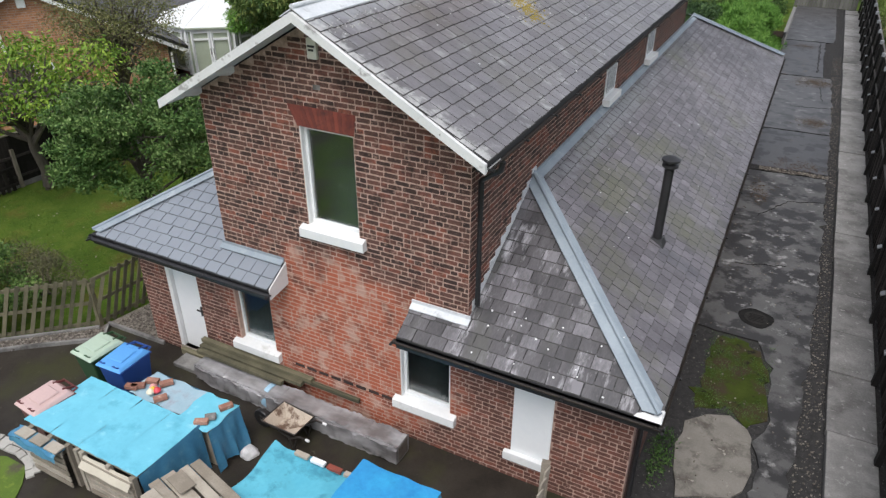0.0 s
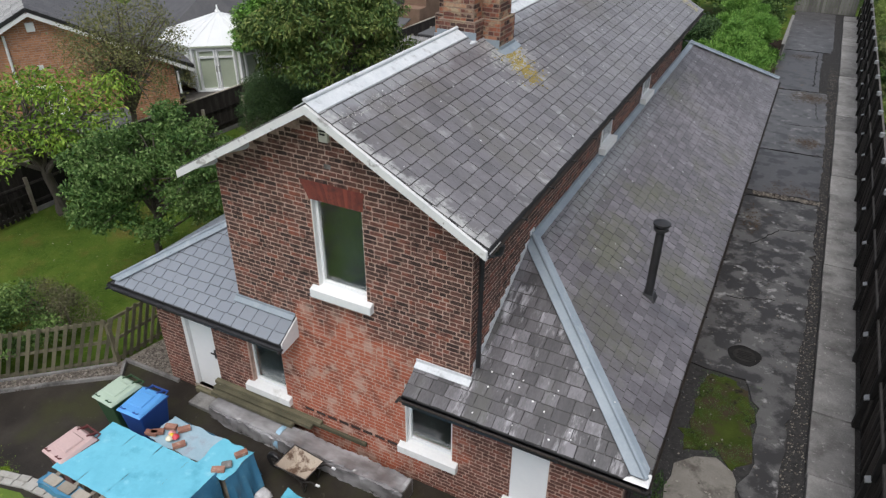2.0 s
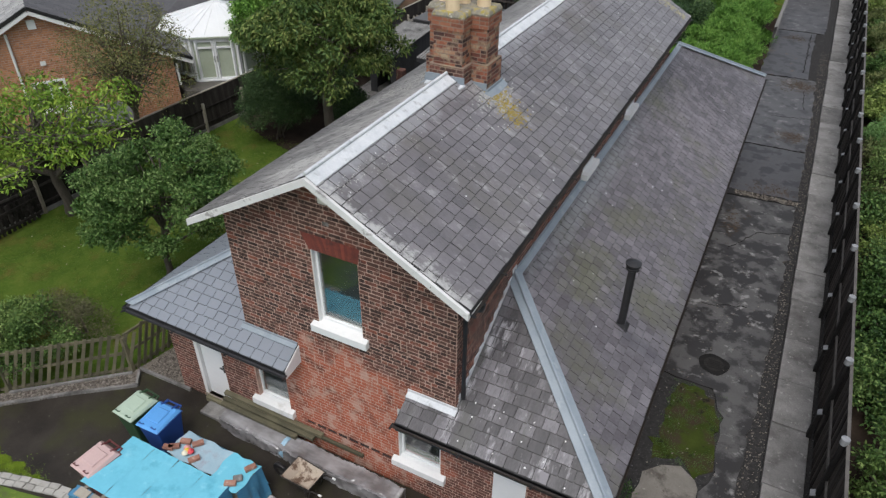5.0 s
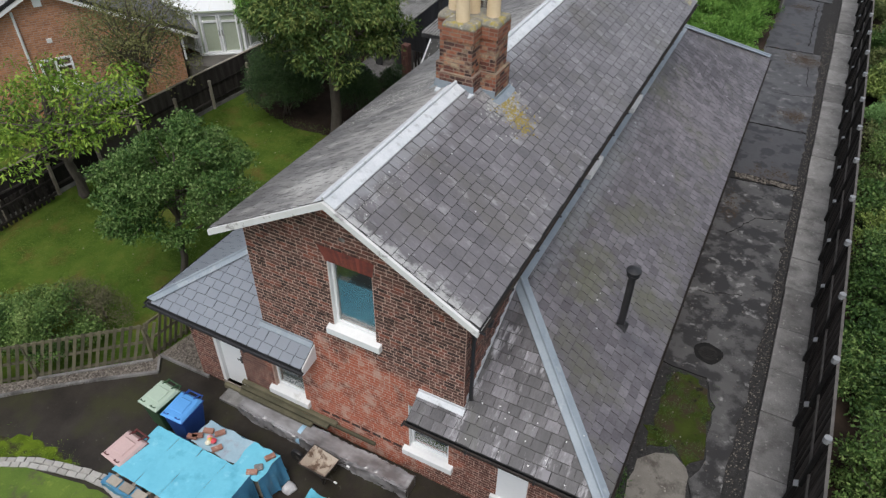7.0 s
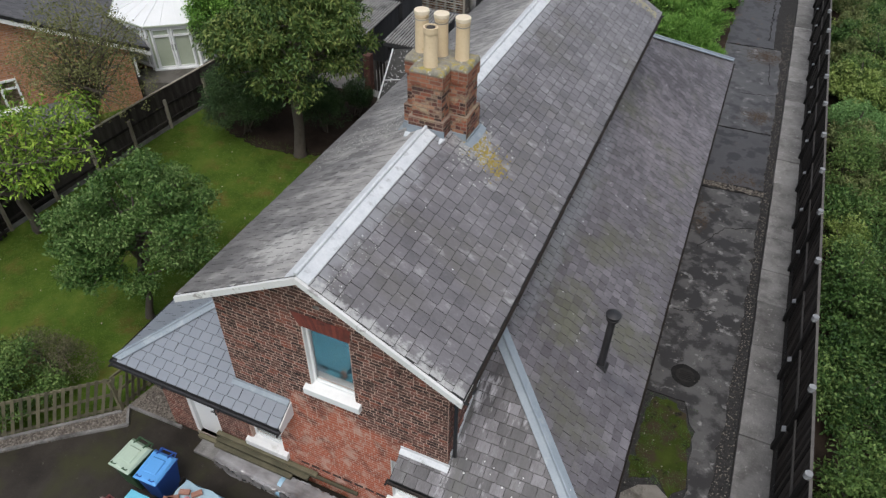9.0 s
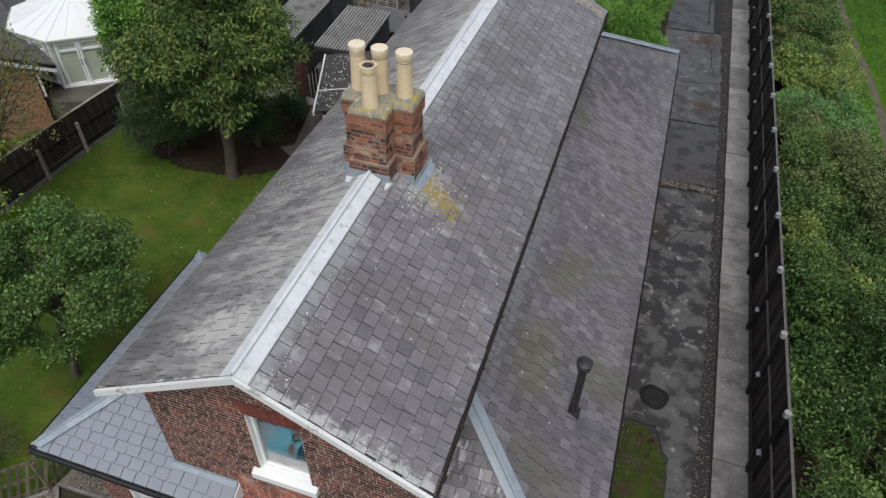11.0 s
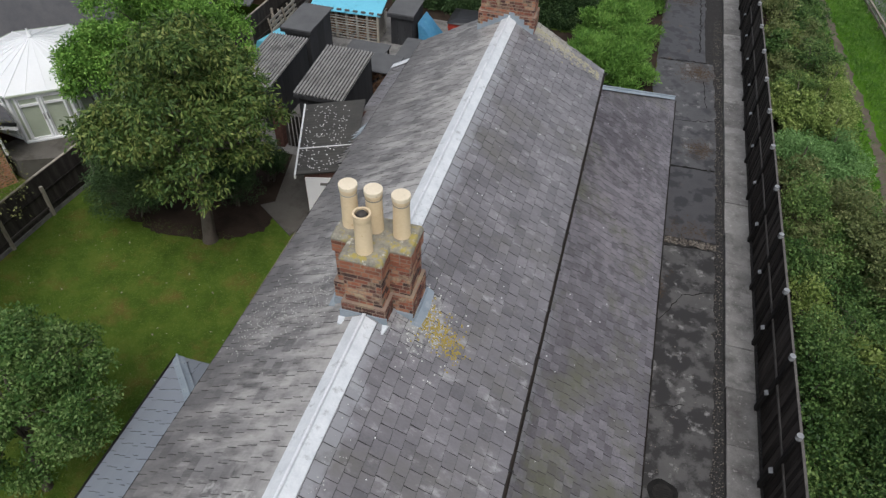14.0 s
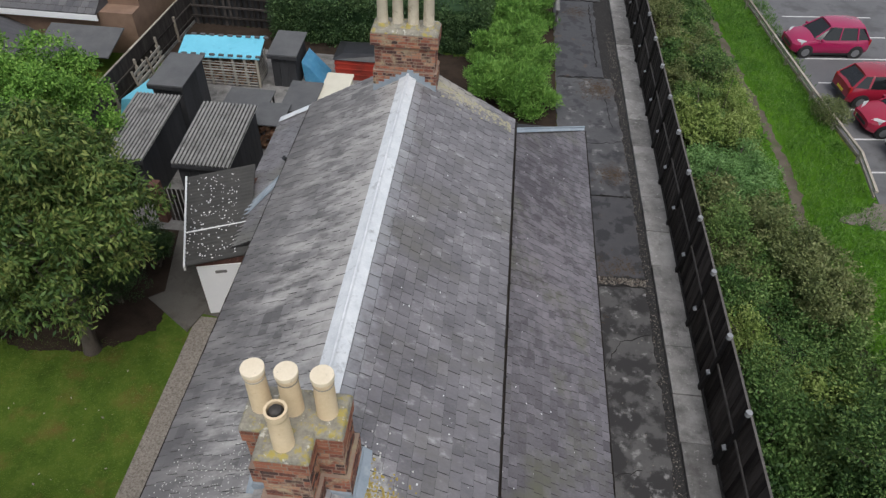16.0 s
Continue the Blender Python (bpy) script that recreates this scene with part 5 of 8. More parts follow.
for i in range(11):
    x = -6.37 + step * i
    zr = RIDGE - PITCH * abs(x + step / 2 - XC)
    zr = round(zr / 0.075) * 0.075
    part("chimney_flashing", Pile().box(x + 0.002, x + step + 0.012, 22.376 + 0.004 * (i % 2), 22.398, zr - 0.16, zr + 0.17), M_LEAD, chim2, "stepped grey lead flashing let into the joints")

# ---- path edge and fence ----
plinth = thing("plinth", (2.5, 20, 0), "low grey concrete kerb wall along the path", "kerb", kind="structure")
y = -2.0
k = 0
while y < 52.5:
    L = 1.46 + 0.16 * ((k * 7) % 3)
    e = 0.012 * ((k * 5) % 4 - 1.5)
    part("slab", Pile().box(2.14 + e * 0.5, 2.92, y + 0.008, y + L - 0.008, 0, 0.14 + 0.007 * ((k * 3) % 4)), M_PALE_KERB if y > 23.5 and k % 5 else M_KERB, plinth, bevel=0.014)
    y += L
    k += 1
fence = thing("fence", (3.0, 20, 0), "tall dark-stained close-boarded timber fence", "fence", kind="structure")
board = Pile().box(0, 0.025, 0, 0.145, 0.05, 2.34).mesh("board", M_FENCE)
for k in range(300):
    ob = new("board", board)
    ob.parent, ob.matrix_parent_inverse = fence, Matrix.Translation(fence.location).inverted()
    ob.location = (3.03 + 0.012 * (k % 2), 3.0 + k * 0.15, rng0.uniform(-0.012, 0.012))
p = Pile()
for k in range(300, 338):
    p.box(3.03 + 0.012 * (k % 2), 3.055 + 0.012 * (k % 2), 3.0 + k * 0.15, 3.145 + k * 0.15, 0.05, 2.34)
part("far_boards", p, M_FENCE, fence)
M_GREY_RAIL = material("greyed_timber_rail", [(0.06, 0.054, 0.049), (0.13, 0.12, 0.11)], 3.0, 0.8, 40, 0.2)
M_GREY_CAP = material("grey_metal_cap", [(0.17, 0.178, 0.184), (0.3, 0.308, 0.315)], 4.0, 0.5, 30, 0.0)
for i in range(-6, 17):
    y = 16.95 + 2.21 * i
    ob = part("post", Pile().box(2.94, 3.02, y - 0.05, y + 0.05, 0.9, 2.4), M_SPUR, fence, bevel=0.006)
    part("post_cap", Pile().tube([(2.98, y, 2.34), (2.98, y, 2.47)], 0.075, 14), M_GREY_CAP, ob, "round pale grey post cap", smooth=True)
    sp = part("spur", Pile().hull([(2.84, y - 0.07, 0.0), (2.94, y - 0.07, 0.0), (2.94, y + 0.07, 0.0), (2.84, y + 0.07, 0.0)], [(2.87, y - 0.07, 0.86), (2.94, y - 0.07, 0.9), (2.94, y + 0.07, 0.9), (2.87, y + 0.07, 0.86)]), M_SPUR, fence)
    part("spur_cap", Pile().hull([(2.86, y - 0.075, 0.862), (2.945, y - 0.075, 0.905), (2.945, y + 0.075, 0.905), (2.86, y + 0.075, 0.862)], [(2.86, y - 0.075, 0.89), (2.945, y - 0.075, 0.935), (2.945, y + 0.075, 0.935), (2.86, y + 0.075, 0.89)]), M_GREY_CAP, sp, "pale cap")
part("rail", Pile().box(2.99, 3.03, 3.0, 53.8, 1.3, 1.36), M_GREY_RAIL, fence, "weathered middle rail")
part("capping", Pile().box(3.015, 3.075, 3.0, 53.8, 2.36, 2.38), M_GREY_RAIL, fence, "weathered capping rail")

# ---- garden ----
tree("apple_tree", (-13.2, 9.9, 0), (-12.95, 10.3, 3.05), (1.9, 1.9, 1.5), 760, 60, 0.088, 0.22, M_APPLE, "small round apple tree with dense green leaves on the lawn", 5, trunk=0.1, low=-0.6, limbs=18, boughs=76, bough=0.38, upward=0.5)
tree("garden_tree", (-13.85, 18.5, 0), (-13.8, 18.8, 4.65), (2.5, 2.6, 2.35), 1000, 50, 0.165, 0.34, M_TREE, "large broad-leaved tree with a dense drooping crown", 6, trunk=0.2, low=-0.5, droop=0.9, limbs=22, slim=0.34, boughs=78, bough=0.6, upward=0.5)
tree("light_tree", (-18.9, 11.3, 0), (-18.7, 11.0, 3.0), (3.1, 2.9, 1.7), 180, 46, 0.15, 0.36, M_LIGHT, "yellow-green spreading tree with bare lower branches", 7, trunk=0.16, low=-0.3, droop=0.6, limbs=30, slim=0.36, upward=0.5)
tree("sparse_tree", (-20.0, 15.1, 0), (-19.3, 15.1, 4.0), (2.0, 1.9, 2.1), 520, 30, 0.075, 0.34, M_TWIGGY, "thin half-bare tree with fine twigs by the fence", 8, trunk=0.11, low=-0.7, limbs=40)
shrub("clipped_yew", (-16.5, 18.9, 1.3), (1.35, 1.3, 1.45), 560, 72, 0.058, 0.22, M_YEW, "dark green rounded yew bush on the soil", 9)
shrub("clipped_yew", (-13.9, 20.3, 1.0), (0.9, 0.9, 1.1), 300, 90, 0.05, 0.22, M_YEW, "dark green rounded yew bush on the soil", 10)
shrub("ball_yew", (-13.3, 21.9, 0.95), (0.55, 0.55, 0.55), 160, 90, 0.045, 0.16, M_YEW, "small clipped ball of yew on a stem", 18, low=-0.9)
shrub("laurel_bush", (-17.0, 21.7, 1.2), (1.6, 1.6, 1.6), 260, 60, 0.09, 0.33, M_YEW, "dark leafy bush behind the tree", 12)
shrub("tall_bush", (-18.6, 25.2, 3.0), (2.5, 2.4, 2.8), 900, 52, 0.12, 0.32, M_BRIGHT, "tall dense bright green bush by the sheds", 13, boughs=50, bough=0.62)
shrub("tall_bush", (-19.5, 22.0, 3.1), (0.85, 1.0, 1.5), 330, 66, 0.11, 0.3, M_BRIGHT, "tall dense bright green bush by the sheds", 14, boughs=24, bough=0.5)
shrub("garden_hedge", (-14.4, 6.4, 0.8), (1.3, 0.9, 0.8), 300, 50, 0.075, 0.22, M_BRAMBLE, "bright green leafy hedge behind the trellis fence", 15, "hedge", boughs=24, bough=0.4)
shrub("garden_hedge", (-16.0, 5.1, 0.85), (1.4, 1.0, 0.9), 300, 50, 0.075, 0.22, M_SHRUB, "bright green leafy hedge behind the trellis fence", 16, "hedge", boughs=24, bough=0.4)
shrub("faded_shrub", (-13.9, 7.5, 0.55), (1.1, 0.7, 0.6), 200, 45, 0.04, 0.22, leafy("faded_leaves", [(0.06, 0.062, 0.03), (0.11, 0.105, 0.055), (0.16, 0.14, 0.08)]), "brownish fading shrub on the lawn's edge", 17)


# the trellis fence round the shingle bed
def trellis(a, b, seed):
    a, b = Vector(a), Vector(b)
    d = b - a
    L = d.length
    u = d / L
    t = thing("trellis_fence", (a.x, a.y, 0), "grey-green slatted timber fence beside the shingle bed", "fence")
    side = Vector((-u.y, u.x, 0))
    for z in (0.12, 0.62, 1.14):
        part("rail", Pile().bar(a + Vector((0, 0, z)), b + Vector((0, 0, z)), 0.04, 0.07), M_GREEN_TIMBER, t)
    n = int(L / 0.17)
    for i in range(n):
        q = a + u * (i + 0.5) * L / n - side * 0.035
        part("slat", Pile().bar(q + Vector((0, 0, 0.04)), q + u * 0.4 + Vector((0, 0, 1.24)), 0.075, 0.02, up=side), M_GREEN_TIMBER, t)
    part("post", Pile().bar(b + Vector((0, 0, 0)), b + Vector((0, 0, 1.1)), 0.09, 0.09), M_GREEN_TIMBER, t)


trellis((-13.65, 5.42, 0), (-11.66, 7.2, 0), 1)
trellis((-11.66, 7.24, 0), (-11.4, 9.3, 0), 2)
trellis((-15.3, 3.95, 0), (-13.65, 5.42, 0), 3)
kerb = thing("kerb", (-11.4, 7.0, 0), "narrow concrete edging round the shingle bed", "kerb", kind="structure")
for a, b in (((-14.6, 4.0), (-13.31, 5.17)), ((-13.31, 5.17), (-12.4, 5.95)), ((-12.4, 5.95), (-11.2, 6.89)), ((-11.2, 6.89), (-11.5, 7.25)), ((-11.55, 7.32), (-9.99, 7.37)), ((-13.6, 5.36), (-11.6, 7.12))):
    part("edging", Pile().bar((*a, 0.03), (*b, 0.03), 0.06, 0.12), M_CONCRETE, kerb)

# boundary fence to the neighbours
bf = thing("boundary_fence", (-19.3, 16, 0), "black-stained timber fence with posts along the garden", "fence", kind="structure")
LINE = [Vector((-20.6, 4.0, 0)), Vector((-19.8, 11.0, 0)), Vector((-19.4, 18.0, 0)), Vector((-19.05, 22.0, 0)), Vector((-18.3, 28.0, 0)), Vector((-17.9, 37.5, 0))]
for a, b in zip(LINE, LINE[1:]):
    d = (b - a)
    n = round(d.length / 1.85)
    for i in range(n):
        q, r = a + d * i / n, a + d * (i + 1) / n
        out = Vector((d.y, -d.x, 0)).normalized() * 0.06
        part("panel", Pile().bar(q + Vector((0, 0, 0.85)), r + Vector((0, 0, 0.85)), 0.03, 1.5), M_FENCE, bf)
        part("capping", Pile().bar(q + Vector((0, 0, 1.62)), r + Vector((0, 0, 1.62)), 0.07, 0.035), M_TIMBER, bf, "pale capping rail")
        part("gravel_board", Pile().bar(q + Vector((0, 0, 0.07)) + out * 0.3, r + Vector((0, 0, 0.07)) + out * 0.3, 0.05, 0.16), M_CONCRETE, bf)
        part("post", Pile().bar(q + out, q + out + Vector((0, 0, 1.2)), 0.09, 0.09), M_TIMBER, bf)
        for z in (0.35, 0.95):
            part("rail", Pile().bar(q + out * 0.6 + Vector((0, 0, z)), r + out * 0.6 + Vector((0, 0, z)), 0.04, 0.07), M_FENCE, bf)
lf = thing("low_fence", (-19.6, 8.5, 0), "old dark slatted low fence under the tree", "fence")
for i in range(34):
    y = 5.0 + i * 0.17
    part("slat", Pile().box(-19.6, -19.57, y, y + 0.1, 0.05, 0.95), M_FENCE, lf)
part("rail", Pile().box(-19.57, -19.52, 4.9, 10.8, 0.7, 0.78), M_FENCE, lf)
part("rail", Pile().box(-19.57, -19.52, 4.9, 10.8, 0.2, 0.28), M_FENCE, lf)
M_PAVING = material("dirty_paving", [(0.085, 0.078, 0.068), (0.14, 0.13, 0.115)], 1.2, 0.9, 40, 0.3, stain=(0.06, 0.055, 0.045), stain_scale=1.4)
patch("stepping_slab", [(-13.1, 20.5), (-11.5, 19.4), (-11.2, 20.4), (-12.2, 21.2)], 0.03, M_PAVING, "square concrete slab on the soil", "slab")
patch("side_paving", [(-12.6, 20.3), (-9.0, 19.8), (-9.0, 24), (-13.4, 24)], 0.016, M_PAVING, "worn concrete paving", "paving")

# ---- neighbours ----
M_TILE = material("dark_roof_tile", [(0.075, 0.075, 0.082), (0.125, 0.123, 0.128)], 2.0, 0.8, 30, 0.2, random_mix=0.3)
# paler tile, used only on the bungalow's slope towards its own -y
M_PALE_TILE = material("paler_roof_tile", [(0.25, 0.25, 0.25), (0.36, 0.36, 0.35)], 2.0, 0.8, 30, 0.2, random_mix=0.4)
nb = thing("bungalow", (-21.6, 20.1, 0), "orange-brown brick bungalow with a dark tiled roof", "house")
GX, GY, GZ, EY, EZ = -21.9, 14.9, 5.0, 20.1, 2.3
w = part("wall", Pile().box(-32, GX, 2 * GY - EY + 0.7, EY - 0.7, 0, EZ).hull([(GX, 2 * GY - EY + 0.7, EZ), (GX, EY - 0.7, EZ), (GX, GY, GZ - 0.2)], [(-32, 2 * GY - EY + 0.7, EZ), (-32, EY - 0.7, EZ), (-32, GY, GZ - 0.2)]), M_MORTAR, nb)
brick_wall(w, (GX, 0, 0), (0, 1, 0), (1, 0, 0), 2 * GY - EY + 0.7, EY - 0.7, 0.0, GZ, [(14.27, 15.4, 1.06, 2.22)], top=lambda u: GZ - 0.2 - (GZ - EZ) / (EY - GY) * abs(u - GY), near=lambda u, z: u > 16 and z < 1.9, mat=M_ORANGE_BRICK, seed=71)
for s in (-1, 1):
    e = GY + s * (EY - GY)
    pts = [(GX + 0.3, e, EZ), (-33, e, EZ), (-33, GY, GZ), (GX + 0.3, GY, GZ)]
    if s > 0:
        pts = pts
    else:
        pts = pts[::-1]
    d = part("roof", deck_prism(pts[::-1] if Vector(pts[1]).x < Vector(pts[0]).x and s > 0 else pts, 0.12), M_TILE, nb, "dark grey tiled slope" if s > 0 else "paler grey tiled slope")
    upv = Vector((0, GY - e, GZ - EZ))
    slate_slope(d, (GX + 0.3, e, EZ), (-1, 0, 0), upv, upv.length, lambda v: 0, lambda v: 11, M_TILE if s > 0 else M_PALE_TILE, lambda u, v: False, gauge=0.3, width=0.33, seed=80 + s)
    a, b = Vector((GX + 0.32, GY, GZ - 0.06)), Vector((GX + 0.32, e, EZ - 0.06))
    part("verge", Pile().bar(a, b, 0.05, 0.12), M_BLACK, nb, "dark verge")
    part("barge_board", Pile().bar(a - Vector((0.01, 0, 0.16)), b - Vector((0.01, 0, 0.16)), 0.04, 0.13), M_WHITE, nb)
part("downpipe", Pile().tube([(GX + 0.06, 14.0, 4.1), (GX + 0.06, 14.0, 0.1)], 0.05), M_WHITE, nb, "white downpipe", smooth=True)
part("alarm_box", Pile().box(GX, GX + 0.1, 14.76, 15.04, 4.14, 4.46), M_UPVC, nb, bevel=0.02)
part("vent", Pile().box(GX, GX + 0.04, 14.78, 14.96, 2.8, 2.96), M_WHITE, nb)
W0, W1, V0, V1 = 14.27, 15.4, 1.06, 2.22
p = Pile()
for a, b, c, d in ((W0, W0 + 0.08, V0, V1), (W1 - 0.08, W1, V0, V1), (W0 + 0.08, W1 - 0.08, V1 - 0.08, V1), (W0 + 0.08, W1 - 0.08, V0, V0 + 0.09), (14.78, 14.86, V0 + 0.09, V1 - 0.08), (14.86, W1 - 0.08, 1.85, 1.91)):
    p.box(GX - 0.02, GX + 0.05, a, b, c, d)
wi = part("window", p, M_UPVC, nb, "white window")
part("pane", Pile().box(GX + 0.0, GX + 0.006, W0 + 0.08, W1 - 0.08, V0 + 0.05, V1 - 0.05), M_GLASS, wi)
part("sill", Pile().box(GX, GX + 0.14, W0 - 0.1, W1 + 0.1, V0 - 0.1, V0), M_WHITE, wi)
part("lean_to_roof", Pile().hull([(GX, 15.0, 0.85), (GX + 1.3, 15.0, 0.55), (GX + 1.3, 17.4, 0.55), (GX, 17.4, 0.85)], [(GX, 15.0, 0.95), (GX + 1.3, 15.0, 0.65), (GX + 1.3, 17.4, 0.65), (GX, 17.4, 0.95)]), M_FELT, nb, "grey lean-to roof")
part("corner_pipe", Pile().tube([(GX + 0.12, EY - 0.62, 2.1), (GX + 0.12, EY - 0.62, 1.2)], 0.045), M_WHITE, nb, "white plastic downpipe", smooth=True)
# the rear wing of the bungalow
part("wing_roof", Pile().hull([(-38, 19.0, 1.0), (-28.2, 19.0, 1.0), (-28.2, 31, 1.0), (-38, 31, 1.0)], [(-38, 25.2, 5.0), (-31, 25.2, 5.0), (-31, 25.4, 5.0), (-38, 25.4, 5.0)]), M_TILE, nb)
part("wing_wall", Pile().box(-38, -29.7, 20.8, 29.7, 0, 1.0), M_ORANGE_BRICK, nb)
nb.matrix_basis = pose(-21.02, 19.5, 0, 0, 0, -32)

# conservatory
cons = thing("conservatory", (-22.4, 22.6, 0), "white conservatory with a pitched white roof and frosted glazed doors", "conservatory")
C, R, N = Vector((-22.4, 22.6, 0)), 2.45, 8
ring = [C + Vector((math.cos(radians(-53.1 + 22.5 + 45 * i)), math.sin(radians(-53.1 + 22.5 + 45 * i)), 0)) * R for i in range(N)]
HB, HE, HA = 1.08, 2.68, 3.6
part("dwarf_wall", Pile().hull([q for q in ring], [q + Vector((0, 0, HB - 0.03)) for q in ring]), material("dark_red_brick", [(0.09, 0.035, 0.028), (0.16, 0.06, 0.045)], 3.0, 0.9, 30, 0.2), cons)
M_FROST = material("frosted_pane", [(0.36, 0.41, 0.31), (0.45, 0.5, 0.4)], 0.7, 0.25, 10, 0.0)
M_SHEET = material("roof_sheet", [(0.72, 0.74, 0.74), (0.8, 0.81, 0.81)], 1.0, 0.35, 10, 0.0)
for k, (a, b) in enumerate(zip(ring, ring[1:] + ring[:1])):
    s = (b - a)
    out = Vector((s.y, -s.x, 0)).normalized()
    door = k == 7
    lo = 0.92 if door else HB
    def up(q, z):
        return q + Vector((0, 0, z))
    part("post", Pile().bar(up(a, 0.9), up(a, HE), 0.13, 0.13), M_UPVC, cons)
    part("eave_beam", Pile().bar(up(a, HE), up(b, HE), 0.16, 0.13), M_UPVC, cons)
    part("gutter", Pile().bar(up(a + out * 0.12, HE + 0.06), up(b + out * 0.12, HE + 0.06), 0.09, 0.06), M_FROST, cons)
    part("sill", Pile().bar(up(a + out * 0.04, lo), up(b + out * 0.04, lo), 0.2, 0.06), M_UPVC, cons)
    part("pane", Pile().bar(up(a, (lo + HE) / 2), up(b, (lo + HE) / 2), 0.02, HE - lo), M_FROST, cons)
    for f0, f1 in ((0.09, 0.5), (0.5, 0.91)):
        p0, p1 = a + s * f0 + out * 0.04, a + s * f1 + out * 0.04
        d0 = s.normalized() * 0.05
        frame_bars = Pile()
        for q, r in ((up(p0 + d0, lo + 0.06), up(p0 + d0, HE - 0.07)), (up(p1 - d0, lo + 0.06), up(p1 - d0, HE - 0.07)), (up(p0, lo + 0.06), up(p1, lo + 0.06)), (up(p0, HE - 0.1), up(p1, HE - 0.1)), (up(p0, HE - 0.38), up(p1, HE - 0.38))):
            frame_bars.bar(q, r, 0.09 if abs(q.z - r.z) > 0.5 else 0.06, 0.08)
        part("door_leaf" if door else "casement", frame_bars, M_UPVC, cons)
    if door:
        for f in (0.47, 0.53):
            c = a + s * f + out * 0.1
            part("door_handle", Pile().bar(up(c, 1.7), up(c, 1.95), 0.03, 0.03), M_ASB, cons)
    top = C + Vector((0, 0, HA))
    e0, e1 = a + (a - C) * 0.06 + Vector((0, 0, HE + 0.08)), b + (b - C) * 0.06 + Vector((0, 0, HE + 0.08))
    part("roof_panel", Pile().hull([e0 - Vector((0, 0, 0.03)), e1 - Vector((0, 0, 0.03)), top - Vector((0, 0, 0.03))], [e0, e1, top]), M_SHEET, cons)
    for f in (0.0, 0.33, 0.67):
        part("rafter", Pile().bar(up(e0.lerp(e1, f), 0.012), up(top, 0.012), 0.05 if f == 0 else 0.025, 0.025), M_UPVC, cons)
part("finial", Pile().lathe(C.x, C.y, [(0.06, HA - 0.05), (0.12, HA + 0.03), (0.05, HA + 0.11), (0.02, HA + 0.3)], 10), M_UPVC, cons, smooth=True)
patch("raised_patio", [(-22.6, 19.6), (-21.4, 19.2), (-19.3, 20.2), (-19.2, 22.4), (-21, 23)], 0.88, M_PAVING, "raised paved terrace behind the fence", "terrace", thick=0.88)

M_BUFF = material("buff_brick", [(0.16, 0.1, 0.07), (0.26, 0.17, 0.12)], 2.0, 0.9, 35, 0.3)
nb2 = thing("brick_house", (-22, 37, 0), "pale brown brick house with a dark tiled roof behind the fence", "house")
part("wall", Pile().box(-27, -19.0, 34.2, 42, 0, 1.9).box(-20.4, -19.0, 35, 42, 1.9, 4.2), M_BUFF, nb2)
part("roof", Pile().hull([(-27.3, 33.9, 1.9), (-20.45, 33.9, 1.9), (-20.45, 42, 1.9), (-27.3, 42, 1.9)], [(-27.3, 38, 4.2), (-20.45, 38, 4.2), (-20.45, 38.2, 4.2), (-27.3, 38.2, 4.2)]), M_TILE, nb2)
u2 = Vector((0, 4.1, 2.3))
slate_slope(part("roof_deck", Pile().hull([(-27.3, 33.88, 1.9), (-20.45, 33.88, 1.9), (-20.45, 37.98, 4.2), (-27.3, 37.98, 4.2)], [(-27.3, 33.88, 1.93), (-20.45, 33.88, 1.93), (-20.45, 37.98, 4.23), (-27.3, 37.98, 4.23)]), M_UNDER, nb2), (-27.3, 33.88, 1.93), (1, 0, 0), u2, u2.length, lambda v: 0, lambda v: 6.85, M_TILE, lambda u, v: False, gauge=0.3, width=0.33, seed=88)
part("fascia", Pile().box(-27.2, -20.4, 33.85, 33.9, 1.65, 1.9), M_UPVC, nb2)
part("lean_to_roof", Pile().hull([(-22.5, 32.0, 1.0), (-19.3, 32.0, 1.0), (-19.3, 33.8, 1.4), (-22.5, 33.8, 1.4)], [(-22.5, 32.0, 1.06), (-19.3, 32.0, 1.06), (-19.3, 33.8, 1.46), (-22.5, 33.8, 1.46)]), M_FELT, nb2, "grey lean-to roof")

# ---- rear yard ----
def corrugated(pile, c00, c10, c01, c11, waves, amp=0.028, thick=0.012, steps=6):
    """A corrugated sheet between four corners; the waves run from the first edge to the second."""
    c00, c10, c01, c11 = Vector(c00), Vector(c10), Vector(c01), Vector(c11)
    n = waves * steps
    rows = []
    for i in range(n + 1):
        f = i / n
        h = Vector((0, 0, amp * math.cos(math.tau * waves * f)))
        rows.append((c00.lerp(c10, f) + h, c01.lerp(c11, f) + h))
    for (a, b), (c, d) in zip(rows, rows[1:]):
        t = Vector((0, 0, thick))
        pile.hull([a - t, c - t, d - t, b - t], [a, c, d, b])
    return pile


def groove_silt(c00, c10, c01, c11, waves, amp):
    """Dark strips flat in the bottom of each groove of a corrugated sheet, painting its shade."""
    c00, c10, c01, c11 = Vector(c00), Vector(c10), Vector(c01), Vector(c11)
    pile = Pile()
    for i in range(waves):
        f, g_, z = (i + 0.26) / waves, (i + 0.74) / waves, Vector((0, 0, -amp * 0.42))
        q = [c00.lerp(c10, f), c00.lerp(c10, g_), c01.lerp(c11, g_), c01.lerp(c11, f)]
        pile.hull([v + z - Vector((0, 0, 0.012)) for v in q], [v + z for v in q])
    return pile


# near-black tone that stands for shade between the ridges
M_GROOVE_SHADE = material("dark_groove_tone", [(0.018, 0.018, 0.017), (0.055, 0.054, 0.05)], 5.0, 0.95, 40, 0.4, spec=0.15)


